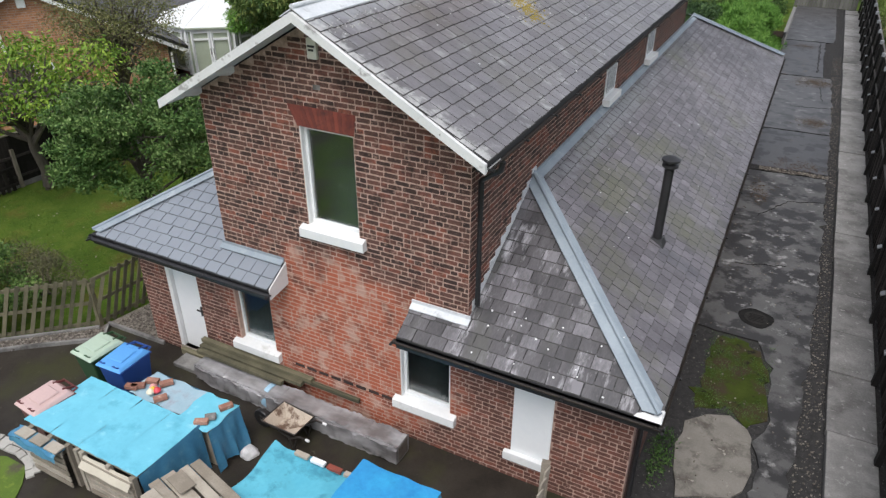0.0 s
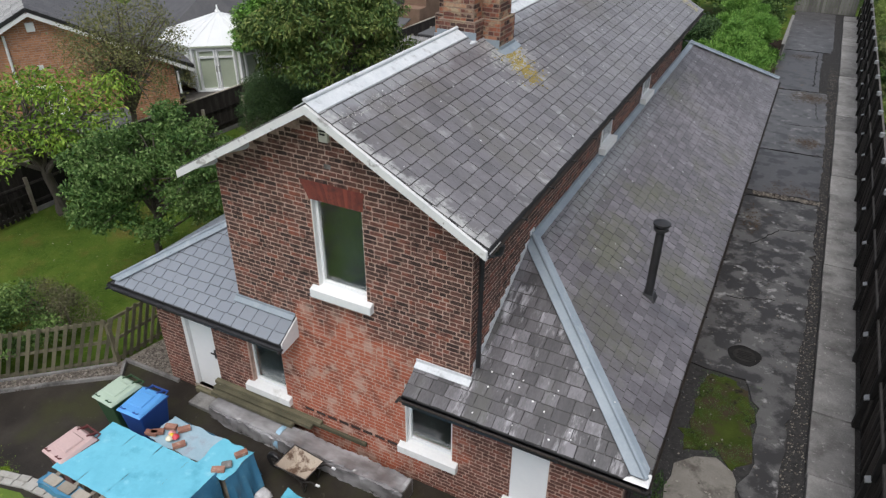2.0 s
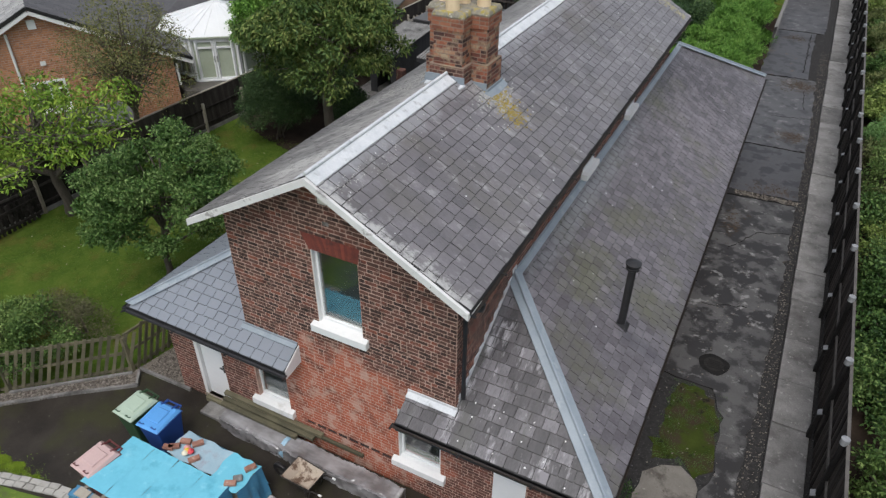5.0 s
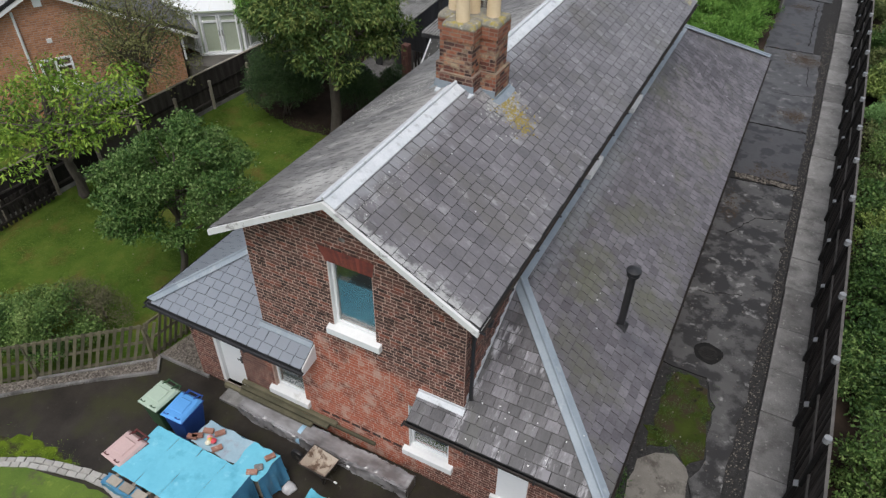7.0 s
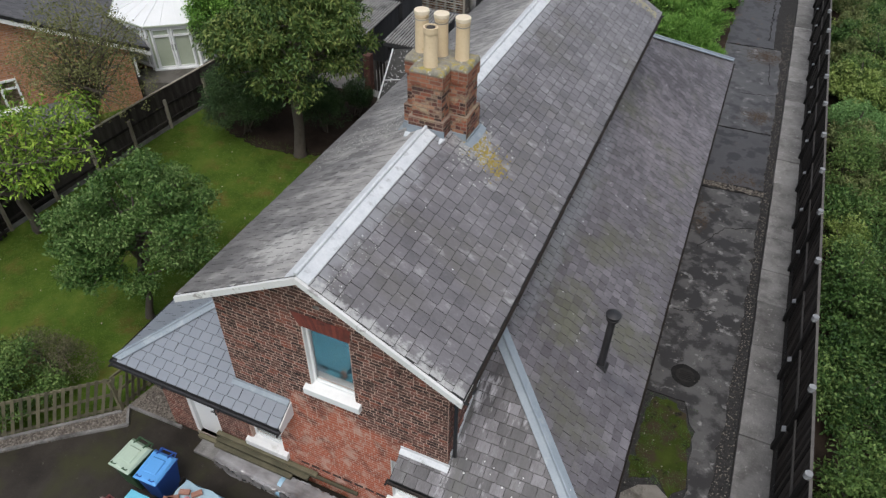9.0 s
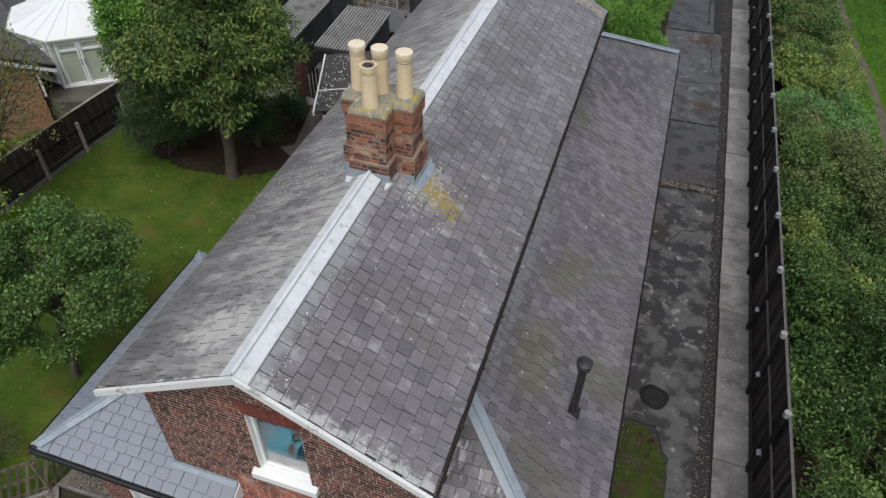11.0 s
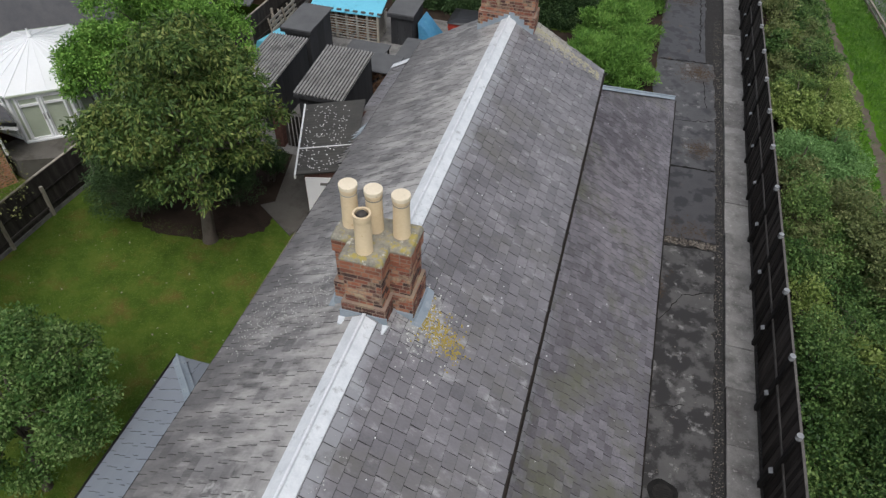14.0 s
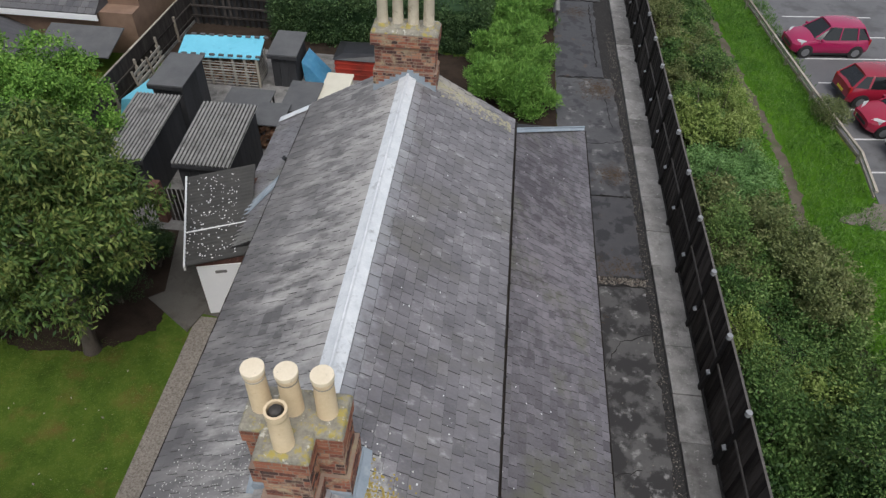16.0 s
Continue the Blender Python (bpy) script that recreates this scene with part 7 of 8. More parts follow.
for k in range(9):
    y = 28.51 + 2.24 * k
    d = Vector((1, 0.128, 0)).normalized()
    a = Vector((11.5, y + 0.02, LOW + 0.036))
    solid("bay_line", Pile().bar(a, a + d * 4.8, 0.09, 0.006), M_LINE, "white painted parking bay line", "road marking", "structure")
patch("gravel_spot", [(9.6, 27.6), (11.2, 27.3), (14, 27.3), (14, 28.9), (11.0, 28.7)], LOW + 0.05, M_SHINGLE, "pale gravel path", "gravel", rag=0.1, seed=12)


def paint(name, c):
    return material(name, [c, tuple(v * 1.15 for v in c)], 0.5, 0.25, 10, 0.0, coat=0.6)


def car(at, turn, mat, label, length=3.9, tall=1.5):
    """A small hatchback, nose towards local -x: lower body, glazed cabin, roof, pillars and fittings."""
    t = thing("car", (0, 0, 0), label, "car", "parked cars")
    L = length

    def loft(rows):
        p = Pile()
        for x, ring in rows:
            p.v += [(x - L / 2, y, z) for y, z in ring]
        m = len(rows[0][1])
        for i in range(len(rows) - 1):
            for j in range(m):
                q = (j + 1) % m
                p.f.append((i * m + j, i * m + q, (i + 1) * m + q, (i + 1) * m + j))
        p.f.append(tuple(reversed(range(m))))
        e = (len(rows) - 1) * m
        p.f.append(tuple(e + j for j in range(m)))
        return p

    def lower(x):
        """Half width, sill height and shoulder height along the car."""
        u = x / L
        w = 0.85 * (1 - 0.3 * max(0.0, 0.16 - u) / 0.16 * max(0.0, 0.16 - u) / 0.16 - 0.16 * max(0.0, u - 0.88) / 0.12)
        top = 0.62 + 0.3 * min(1.0, u / 0.27) ** 0.55 + 0.05 * min(1.0, max(0.0, (u - 0.27) / 0.5))
        if u > 0.95:
            top -= 0.1 * (u - 0.95) / 0.05
        return w, 0.2 + 0.1 * max(0.0, 0.08 - u) / 0.08 + 0.1 * max(0.0, u - 0.93) / 0.07, top

    rows = []
    for k in range(25):
        x = L * k / 24
        w, lo, to = lower(x)
        rows.append((x, [(-w * 0.92, lo), (-w, lo + 0.14), (-w * 1.0, lo + 0.34), (-w * 0.97, to - 0.12), (-w * 0.9, to - 0.02), (-w * 0.55, to + 0.03), (0.0, to + 0.045),
                         (w * 0.55, to + 0.03), (w * 0.9, to - 0.02), (w * 0.97, to - 0.12), (w, lo + 0.34), (w, lo + 0.14), (w * 0.92, lo)]))
    body = part("body", loft(rows), mat, t, smooth=True)
    x_foot, x_head, x_tail, x_end = 0.24 * L, 0.43 * L, 0.86 * L, 0.975 * L

    zb, zt = 0.9, tall - 0.05
    foot = [(x_foot - L / 2, -0.66, zb + 0.0), (x_foot - L / 2, 0.66, zb), (x_end - L / 2, 0.72, zb + 0.05), (x_end - L / 2, -0.72, zb + 0.05)]
    mid = [(0.33 * L - L / 2, 0.79, zb), (0.33 * L - L / 2, -0.79, zb)]
    low = [foot[0], foot[1], mid[0], (0.8 * L - L / 2, 0.8, zb + 0.04), foot[2], foot[3], (0.8 * L - L / 2, -0.8, zb + 0.04), mid[1]]
    high = [(x_head - L / 2, -0.5, zt - 0.02), (x_head - L / 2, 0.5, zt - 0.02), ((x_head + 0.12) - L / 2, 0.6, zt), (0.76 * L - L / 2, 0.61, zt), (x_tail - L / 2, 0.52, zt - 0.04), (x_tail - L / 2, -0.52, zt - 0.04), (0.76 * L - L / 2, -0.61, zt), ((x_head + 0.12) - L / 2, -0.6, zt)]
    part("glazing", Pile().hull(low, high), M_CARGLASS, body, "dark tinted windows")
    roof_rows = []
    for k in range(9):
        f = k / 8
        x = x_head - 0.04 + (x_tail + 0.08 - x_head) * f
        z = zt - 0.03 + 0.075 * math.sin(math.pi * (0.18 + 0.68 * f))
        w = 0.56 + 0.07 * math.sin(math.pi * f) ** 0.5
        roof_rows.append((x, [(-w, z - 0.05), (-w * 0.97, z), (-w * 0.6, z + 0.035), (0, z + 0.045), (w * 0.6, z + 0.035), (w * 0.97, z), (w, z - 0.05)]))
    part("roof", loft(roof_rows), mat, body, smooth=True)
    for s in (-1, 1):
        for a, b, w in (((x_foot - L / 2 - 0.02, s * 0.7, zb + 0.01), (x_head - L / 2 - 0.02, s * 0.535, zt + 0.0), 0.06), ((0.56 * L - L / 2, s * 0.805, zb + 0.02), (0.57 * L - L / 2, s * 0.612, zt), 0.05),
                        ((0.8 * L - L / 2, s * 0.8, zb + 0.03), (0.775 * L - L / 2, s * 0.61, zt), 0.09), ((x_end - L / 2, s * 0.73, zb + 0.03), (x_tail - L / 2 + 0.02, s * 0.54, zt - 0.03), 0.1)):
            part("pillar", Pile().bar(a, b, w, 0.04), mat, body, bevel=0.01)
        part("side_sill", Pile().box(0.9 - L / 2, L - 0.95 - L / 2, s * 0.84 - 0.03, s * 0.84 + 0.03, 0.2, 0.28), M_BLACK, body, bevel=0.01)
        part("door_handle", Pile().box(0.53 * L - L / 2, 0.58 * L - L / 2, s * 0.845 - 0.012, s * 0.845 + 0.012, 0.76, 0.79), mat, body, bevel=0.005)
        for x in (0.17 * L, L - 0.165 * L):
            part("wheel_arch", Pile().tube([(x - L / 2, s * 0.7, 0.31), (x - L / 2, s * 0.853, 0.31)], 0.355, 24), M_BLACK, body, "dark wheel arch")
            wh = part("wheel", Pile().tube([(x - L / 2, s * 0.68, 0.3), (x - L / 2, s * 0.868, 0.3)], 0.3, 24), M_TYRE, t, "black tyre", bevel=0.03)
            part("rim", Pile().tube([(x - L / 2, s * 0.82, 0.3), (x - L / 2, s * 0.872, 0.3)], 0.19, 16), M_ALLOY, wh, "silver alloy rim")
            for k in range(5):
                a = math.tau * k / 5
                part("spoke", Pile().bar((x - L / 2, s * 0.876, 0.3), (x - L / 2 + 0.17 * math.cos(a), s * 0.876, 0.3 + 0.17 * math.sin(a)), 0.035, 0.02, up=(0, 1, 0)), M_ALLOY, wh)
        part("headlight", Pile().hull([(0.1 - L / 2, s * 0.46, 0.64), (0.34 - L / 2, s * 0.79, 0.66), (0.42 - L / 2, s * 0.78, 0.78), (0.22 - L / 2, s * 0.5, 0.74)][:: -s], [(0.12 - L / 2, s * 0.46, 0.72), (0.36 - L / 2, s * 0.8, 0.78), (0.55 - L / 2, s * 0.78, 0.85), (0.28 - L / 2, s * 0.5, 0.81)][:: -s]), M_LENS, body, "clear headlight")
        part("tail_light", Pile().box(L / 2 - 0.14, L / 2 + 0.0, s * 0.66 - 0.07, s * 0.66 + 0.07, 0.66, 0.94), M_TAIL, body, bevel=0.02)
        part("mirror", Pile().box(0.3 * L - L / 2, 0.3 * L + 0.12 - L / 2, s * 0.93 - 0.09, s * 0.93 + 0.07, 0.9, 1.03), mat, body, bevel=0.03)
    part("number_plate", Pile().box(L / 2 - 0.02, L / 2 + 0.014, -0.26, 0.26, 0.5, 0.61), M_PLATE, body, "plain yellow rear plate")
    part("grille", Pile().box(-L / 2 - 0.012, -L / 2 + 0.1, -0.4, 0.4, 0.36, 0.52), M_BLACK, body, bevel=0.02)
    part("rear_bumper", Pile().box(L / 2 - 0.1, L / 2 + 0.03, -0.66, 0.66, 0.3, 0.45), M_BLACK, body, bevel=0.03)
    t.matrix_basis = pose(at[0], at[1], LOW + 0.03, 0, 0, turn)
    return t


M_LENS = material("headlight_lens", [(0.45, 0.46, 0.47), (0.6, 0.61, 0.62)], 2.0, 0.12, 20, 0.0, coat=0.6)
M_TYRE = material("tyre_rubber", [(0.012, 0.012, 0.012), (0.028, 0.028, 0.028)], 4.0, 0.8, 30, 0.1)
M_CARGLASS = material("car_glass", [(0.012, 0.014, 0.016), (0.02, 0.022, 0.024)], 1.0, 0.06, 10, 0.0)
M_ALLOY = material("alloy", [(0.2, 0.205, 0.21), (0.3, 0.3, 0.31)], 2.0, 0.4, 20, 0.0, metal=0.4)
M_TAIL = material("tail_lens", [(0.3, 0.01, 0.01), (0.4, 0.02, 0.02)], 1.0, 0.2, 10, 0.0)
M_PLATE = material("yellow_plate", [(0.6, 0.45, 0.03), (0.65, 0.5, 0.05)], 1.0, 0.5, 10, 0.0)
car((12.5, 40.75), 7, paint("magenta_paint", (0.3, 0.012, 0.07)), "magenta-red parked hatchback facing the rail fence", 3.7, 1.53)
car((13.8, 36.5), 187, paint("red_paint", (0.25, 0.012, 0.03)), "dark red parked hatchback, rear towards the fence")
car((14.0, 34.2), 7, paint("crimson_paint", (0.3, 0.012, 0.04)), "crimson parked hatchback facing the rail fence")
car((14.6, 32.0), 187, paint("white_car_paint", (0.7, 0.7, 0.7)), "white parked hatchback, rear towards the fence")
car((14.6, 30.2), 7, paint("blue_paint", (0.02, 0.22, 0.36)), "bright blue parked hatchback facing the fence")

# ---- things in the front yard ----
rd = random.Random(404)


def drape(pile, x0, x1, y0, y1, z_of, nx=24, ny=14, amp=0.012, seed=0, thick=0.008, edge=0.02):
    """A thin cloth over a rectangle, creased and with a wavering edge."""
    rr = random.Random(seed)
    ph = [rr.uniform(0, 6) for _ in range(8)]
    def h(x, y):
        return amp * (math.sin(x * 7 + ph[0] + 2 * math.sin(y * 3 + ph[1])) + 0.7 * math.sin(y * 11 + ph[2] + x * 4) + 0.5 * math.sin((x + y) * 17 + ph[3]))
    top = []
    for j in range(ny + 1):
        for i in range(nx + 1):
            u, v = i / nx, j / ny
            ex = edge * math.sin(v * 9 + ph[4]) if i in (0, nx) else 0
            ey = edge * math.sin(u * 13 + ph[5]) if j in (0, ny) else 0
            x, y = x0 + (x1 - x0) * u + ex, y0 + (y1 - y0) * v + ey
            top.append((x, y, z_of(x, y) + h(x, y)))
    k = len(pile.v)
    n = len(top)
    pile.v += top + [(x, y, z - thick) for x, y, z in top]
    w = nx + 1
    for j in range(ny):
        for i in range(nx):
            a = k + j * w + i
            pile.f.append((a, a + 1, a + w + 1, a + w))
            a += n
            pile.f.append((a, a + w, a + w + 1, a + 1))
    return pile


def hang(pile, a, b, drop, seed, amp=0.03, n=20, flare=0.08):
    """A creased curtain of cloth that hangs from the edge a-b."""
    a, b = Vector(a), Vector(b)
    d = (b - a).normalized()
    out = Vector((d.y, -d.x, 0))
    rr = random.Random(seed)
    ph = [rr.uniform(0, 6) for _ in range(4)]
    k, m = len(pile.v), 8
    for j in range(m + 1):
        for i in range(n + 1):
            f, g = i / n, j / m
            w = amp * g * (math.sin(f * 15 + ph[0] + g * 2) + 0.6 * math.sin(f * 31 + ph[1] - g * 3))
            q = a.lerp(b, f) + out * (w + flare * g) + Vector((0, 0, -drop * g * (1 - 0.06 * math.sin(f * 8 + ph[2]))))
            pile.v.append(tuple(q))
    for j in range(m):
        for i in range(n):
            q = k + j * (n + 1) + i
            pile.f.append((q, q + n + 1, q + n + 2, q + 1))
    return pile


# log store with a blue sheeted roof and pallet sides
t = thing("wood_store", (-8.1, 4.7, 0), "pallet-built wood store with a pale blue sheeted roof", "wood store")
Z1 = 0.95
xs = [-9.35, -8.72, -8.1, -7.45, -6.83]
for k, (a, b) in enumerate(zip(xs, xs[1:])):
    part("roof_sheet", drape(Pile(), a + 0.004, b - 0.004, 4.12, 5.36, lambda x, y: Z1 + 0.0 + 0.03 * math.sin(y * 2), 16, 28, 0.003, 50 + k, edge=0.004), M_TARP, t, "pale blue tarpaulin panel", smooth=True)
part("curtain", hang(Pile(), (-6.83, 4.14, Z1), (-6.83, 5.34, Z1), 0.92, 3), M_TARP_BLUE, t, "dark blue tarpaulin hanging down the end", smooth=True)
part("roof_board", Pile().box(-9.3, -6.9, 4.16, 5.32, Z1 - 0.085, Z1 - 0.06), M_TIMBER, t)
for k in range(6):
    z = 0.08 + k * 0.13
    part("pallet_board", Pile().box(-9.25, -8.35, 3.98, 4.0, z, z + 0.085), M_TIMBER, t)
    part("pallet_board", Pile().box(-8.0, -6.95, 4.06, 4.08, z, z + 0.085), M_TIMBER, t)
for x in (-9.25, -8.8, -8.4, -8.2, -8.08, -7.5, -7.0):
    part("post", Pile().box(x, x + 0.08, 4.09, 4.17, 0, Z1 - 0.06), M_TIMBER, t)
for y in (4.4, 5.2):
    part("post", Pile().box(-9.25, -9.17, y, y + 0.08, 0, Z1 - 0.06), M_TIMBER, t)
    part("post", Pile().box(-6.99, -6.91, y, y + 0.08, 0, Z1 - 0.06), M_TIMBER, t)
part("front_cover", drape(Pile(), -9.42, -8.35, 3.86, 4.1, lambda x, y: 0.86, 12, 4, 0.006, 66), M_TARP_BLUE, t, "blue sheet over the pallet edge", smooth=True)
part("front_cover_edge", hang(Pile(), (-9.42, 3.87, 0.86), (-8.35, 3.87, 0.86), 0.14, 8, 0.01, 12, 0.02), M_TARP_BLUE, t, smooth=True)
for k in range(3):
    x = -9.3 + k * 0.34
    solid("offcut", Pile().box(x, x + 0.28, 3.9, 4.08, 0.876, 0.9), M_TIMBER, "pale sawn board lying on the blue sheet", "board", group="boards on the store")
part("canvas", drape(Pile(), -8.0, -6.95, 3.98, 4.12, lambda x, y: 0.72 + (y - 3.98) * 0.9, 10, 3, 0.002, 67, edge=0.004), material("canvas", [(0.4, 0.37, 0.3), (0.52, 0.48, 0.4)], 2.0, 0.9, 30, 0.2), t, "pale canvas cover", smooth=True)

# table-like stack under blue sheets with bricks on it
t = thing("covered_stack", (-7.5, 5.65, 0), "low stack covered with faded blue sheets and weighed down with bricks", "covered stack")
part("stacked_timber", Pile().box(-8.4, -6.7, 5.42, 5.9, 0, 0.86), M_TIMBER, t)
M_FADED = material("faded_blue_sheet", [(0.28, 0.42, 0.5), (0.38, 0.52, 0.6)], 2.0, 0.5, 20, 0.2, stain=(0.3, 0.3, 0.36), stain_scale=1.5, stain_at=(0.5, 0.62), dist=0.02)
part("cover", drape(Pile(), -8.5, -7.3, 5.4, 6.0, lambda x, y: 0.88, 14, 8, 0.006, 70), M_FADED, t, "faded grey-blue sheet", smooth=True)
part("cover", drape(Pile(), -7.32, -6.62, 5.3, 6.0, lambda x, y: 0.893, 12, 10, 0.006, 71), M_TARP, t, "pale blue sheet", smooth=True)
part("curtain", hang(Pile(), (-6.62, 5.3, 0.89), (-6.62, 6.0, 0.89), 0.8, 5), M_TARP_BLUE, t, "dark blue tarpaulin hanging down the end", smooth=True)
part("curtain", hang(Pile(), (-6.62, 6.0, 0.89), (-8.5, 6.0, 0.88), 0.7, 6), M_TARP_BLUE, t, smooth=True)
M_LOOSE_BRICK = material("loose_brick", [(0.22, 0.1, 0.07), (0.38, 0.2, 0.145)], 9.0, 0.9, 40, 0.5, random_mix=0.4, second=(0.5, 0.4, 0.33), second_scale=9.0, second_at=(0.6, 0.7))
for x, y, a in ((-8.3, 5.75, 20), (-8.05, 5.82, 50), (-8.42, 5.55, 35), (-8.5, 5.48, 15), (-7.85, 5.5, 55), (-6.75, 5.85, 60)):
    m = pose(x, y, 0.905, 0, 0, a)
    solid("brick", Pile().box(-0.11, 0.11, -0.052, 0.052, 0, 0.068, m), M_LOOSE_BRICK, "loose red-brown brick on the sheet", "brick", group="bricks on the covered stack", bevel=0.005)
solid("stone", Pile().box(-0.09, 0.09, -0.07, 0.07, 0, 0.06, pose(-6.8, 5.55, 0.91, 0, 0, 40)), M_CONCRETE, "pale stone block on the sheet", "stone", bevel=0.02)
solid("brick", Pile().box(-0.11, 0.11, -0.052, 0.052, 0, 0.068, pose(-6.85, 5.4, 0.91, 0, 0, 30)), M_LOOSE_BRICK, "loose pinkish brick on the sheet", "brick", group="bricks on the covered stack", bevel=0.005)
# bright ornament
t = thing("ornament", (-8.1, 5.58, 0.89), "small bright yellow and red garden ornament", "ornament")
for k, (c, q) in enumerate((((0.7, 0.5, 0.05), (0, 0, 0.05)), ((0.6, 0.06, 0.08), (0.07, 0.02, 0.04)), ((0.65, 0.3, 0.3), (-0.05, 0.05, 0.045)), ((0.7, 0.65, 0.5), (0.0, -0.06, 0.04)))):
    part("blob", Pile().lathe(-8.1 + q[0], 5.58 + q[1], [(0.02, 0.9), (0.06, 0.93), (0.07, 0.96), (0.04, 1.0), (0.01, 1.02)], 10), material("ornament_" + "abcd"[k], [c, c], 1.0, 0.4, 10, 0.0), t, smooth=True)

# bins
def bin_(x, y, turn, mat, lid_mat, label):
    t = thing("wheelie_bin", (0, 0, 0), label, "bin", "wheelie bins")
    p = Pile().hull([(-0.22, -0.24, 0.08), (0.22, -0.24, 0.08), (0.22, 0.24, 0.08), (-0.22, 0.24, 0.08)], [(-0.285, -0.34, 0.94), (0.285, -0.34, 0.94), (0.285, 0.33, 0.94), (-0.285, 0.33, 0.94)])
    part("body", p, mat, t, bevel=0.025)
    part("rim", Pile().box(-0.3, 0.3, -0.36, 0.345, 0.915, 0.945), mat, t, bevel=0.01)
    lid = part("lid", Pile().hull([(-0.3, -0.385, 0.95), (0.3, -0.385, 0.95), (0.3, 0.33, 0.95), (-0.3, 0.33, 0.95)], [(-0.25, -0.33, 1.0), (0.25, -0.33, 1.0), (0.25, 0.26, 1.03), (-0.25, 0.26, 1.03)]), lid_mat, t, bevel=0.015)
    part("lid_panel", Pile().hull([(-0.17, -0.2, 1.015), (0.17, -0.2, 1.015), (0.17, 0.16, 1.03), (-0.17, 0.16, 1.03)], [(-0.15, -0.18, 1.035), (0.15, -0.18, 1.035), (0.15, 0.14, 1.055), (-0.15, 0.14, 1.055)]), lid_mat, lid, bevel=0.008)
    for s in (-1, 1):
        part("lid_hinge", Pile().bar((s * 0.14, 0.22, 1.03), (s * 0.14, 0.4, 0.97), 0.035, 0.03), mat, lid)
        part("lid_handle", Pile().tube([(s * 0.16 - 0.05, -0.3, 1.0), (s * 0.16 - 0.05, -0.34, 1.03), (s * 0.16 + 0.05, -0.34, 1.03), (s * 0.16 + 0.05, -0.3, 1.0)], 0.012, 6), mat, lid)
        part("wheel", Pile().tube([(s * 0.2, 0.26, 0.1), (s * 0.26, 0.26, 0.1)], 0.1, 16), M_BLACK, t, bevel=0.01)
    part("handle", Pile().tube([(-0.2, 0.33, 0.93), (-0.2, 0.42, 0.95), (0.2, 0.42, 0.95), (0.2, 0.33, 0.93)], 0.018, 8), mat, t)
    part("axle", Pile().tube([(-0.2, 0.26, 0.1), (0.2, 0.26, 0.1)], 0.012, 8), M_IRON, t)
    t.matrix_basis = pose(x, y, 0.012, 0, 0, turn)
    return t


def plastic(name, c):
    return material(name, [c, tuple(v * 1.2 for v in c)], 2.0, 0.45, 30, 0.05)


bin_(-9.88, 5.95, -4, plastic("green_plastic", (0.03, 0.075, 0.035)), plastic("sage_plastic", (0.36, 0.45, 0.36)), "dark green wheelie bin with a faded sage lid")
bin_(-9.22, 5.95, 2, plastic("blue_plastic", (0.02, 0.07, 0.28)), plastic("bright_blue_plastic", (0.09, 0.3, 0.64)), "blue wheelie bin with a bright blue lid")
bin_(-9.5, 4.62, -6, plastic("maroon_plastic", (0.12, 0.03, 0.03)), plastic("pink_plastic", (0.5, 0.36, 0.345)), "maroon wheelie bin with a faded pink lid")

# second covered pile and planks
t = thing("timber_stack", (-5.2, 4.7, 0), "stack of sawn timbers under two blue tarpaulins", "timber stack")
part("pile_core", Pile().box(-5.5, -4.1, 4.0, 5.55, 0, 0.66), M_TIMBER, t)
part("tarpaulin", drape(Pile(), -5.6, -4.0, 3.9, 5.72, lambda x, y: 0.78 + 0.04 * math.sin(x * 3), 30, 34, 0.009, 80, edge=0.04), material("turquoise_tarpaulin", [(0.07, 0.36, 0.5), (0.13, 0.48, 0.6)], 1.5, 0.5, 14, 0.3, stain=(0.05, 0.26, 0.36), stain_scale=3.0, dist=0.02), t, "pale turquoise tarpaulin", smooth=True)
part("pile_core", Pile().box(-4.05, -2.95, 4.2, 5.85, 0, 0.76), M_TIMBER, t)
part("tarpaulin", drape(Pile(), -4.2, -2.88, 4.1, 5.98, lambda x, y: 0.86, 34, 34, 0.008, 81, edge=0.012), material("bright_blue_tarpaulin", [(0.02, 0.2, 0.5), (0.04, 0.36, 0.66)], 3.0, 0.45, 14, 0.4, dist=0.03), t, "bright blue tarpaulin", smooth=True)
part("curtain", hang(Pile(), (-2.88, 4.1, 0.85), (-2.88, 5.98, 0.85), 0.35, 9), M_TARP_BLUE, t, smooth=True)
part("curtain", hang(Pile(), (-2.88, 5.98, 0.85), (-4.2, 5.98, 0.85), 0.3, 10), M_TARP_BLUE, t, smooth=True)
for k, (x0, y0, x1, y1, z, w) in enumerate(((-6.35, 4.75, -4.6, 4.3, 0.9, 0.16), (-6.4, 4.58, -4.7, 4.12, 0.92, 0.14), (-6.55, 4.4, -4.8, 3.95, 0.88, 0.2), (-6.6, 4.2, -4.9, 3.75, 0.9, 0.16), (-6.5, 4.0, -4.9, 3.6, 0.94, 0.2))):
    solid("plank", Pile().bar((x0, y0, z), (x1, y1, z + 0.01), w, 0.05), M_TIMBER, "weathered sawn plank lying on the stack", "plank", group="planks on the stack", bevel=0.004)
solid("trestle", Pile().box(-6.3, -6.1, 3.6, 4.6, 0, 0.86).box(-5.6, -5.5, 3.5, 4.6, 0, 0.86), M_TIMBER, "rough timber support under the planks", "trestle")
solid("plywood", Pile().box(-0.2, 0.2, -0.12, 0.12, 0, 0.02, pose(-6.2, 4.35, 0.96, 0, 0, -15)), M_TIMBER, "pale square of plywood on the planks", "board")
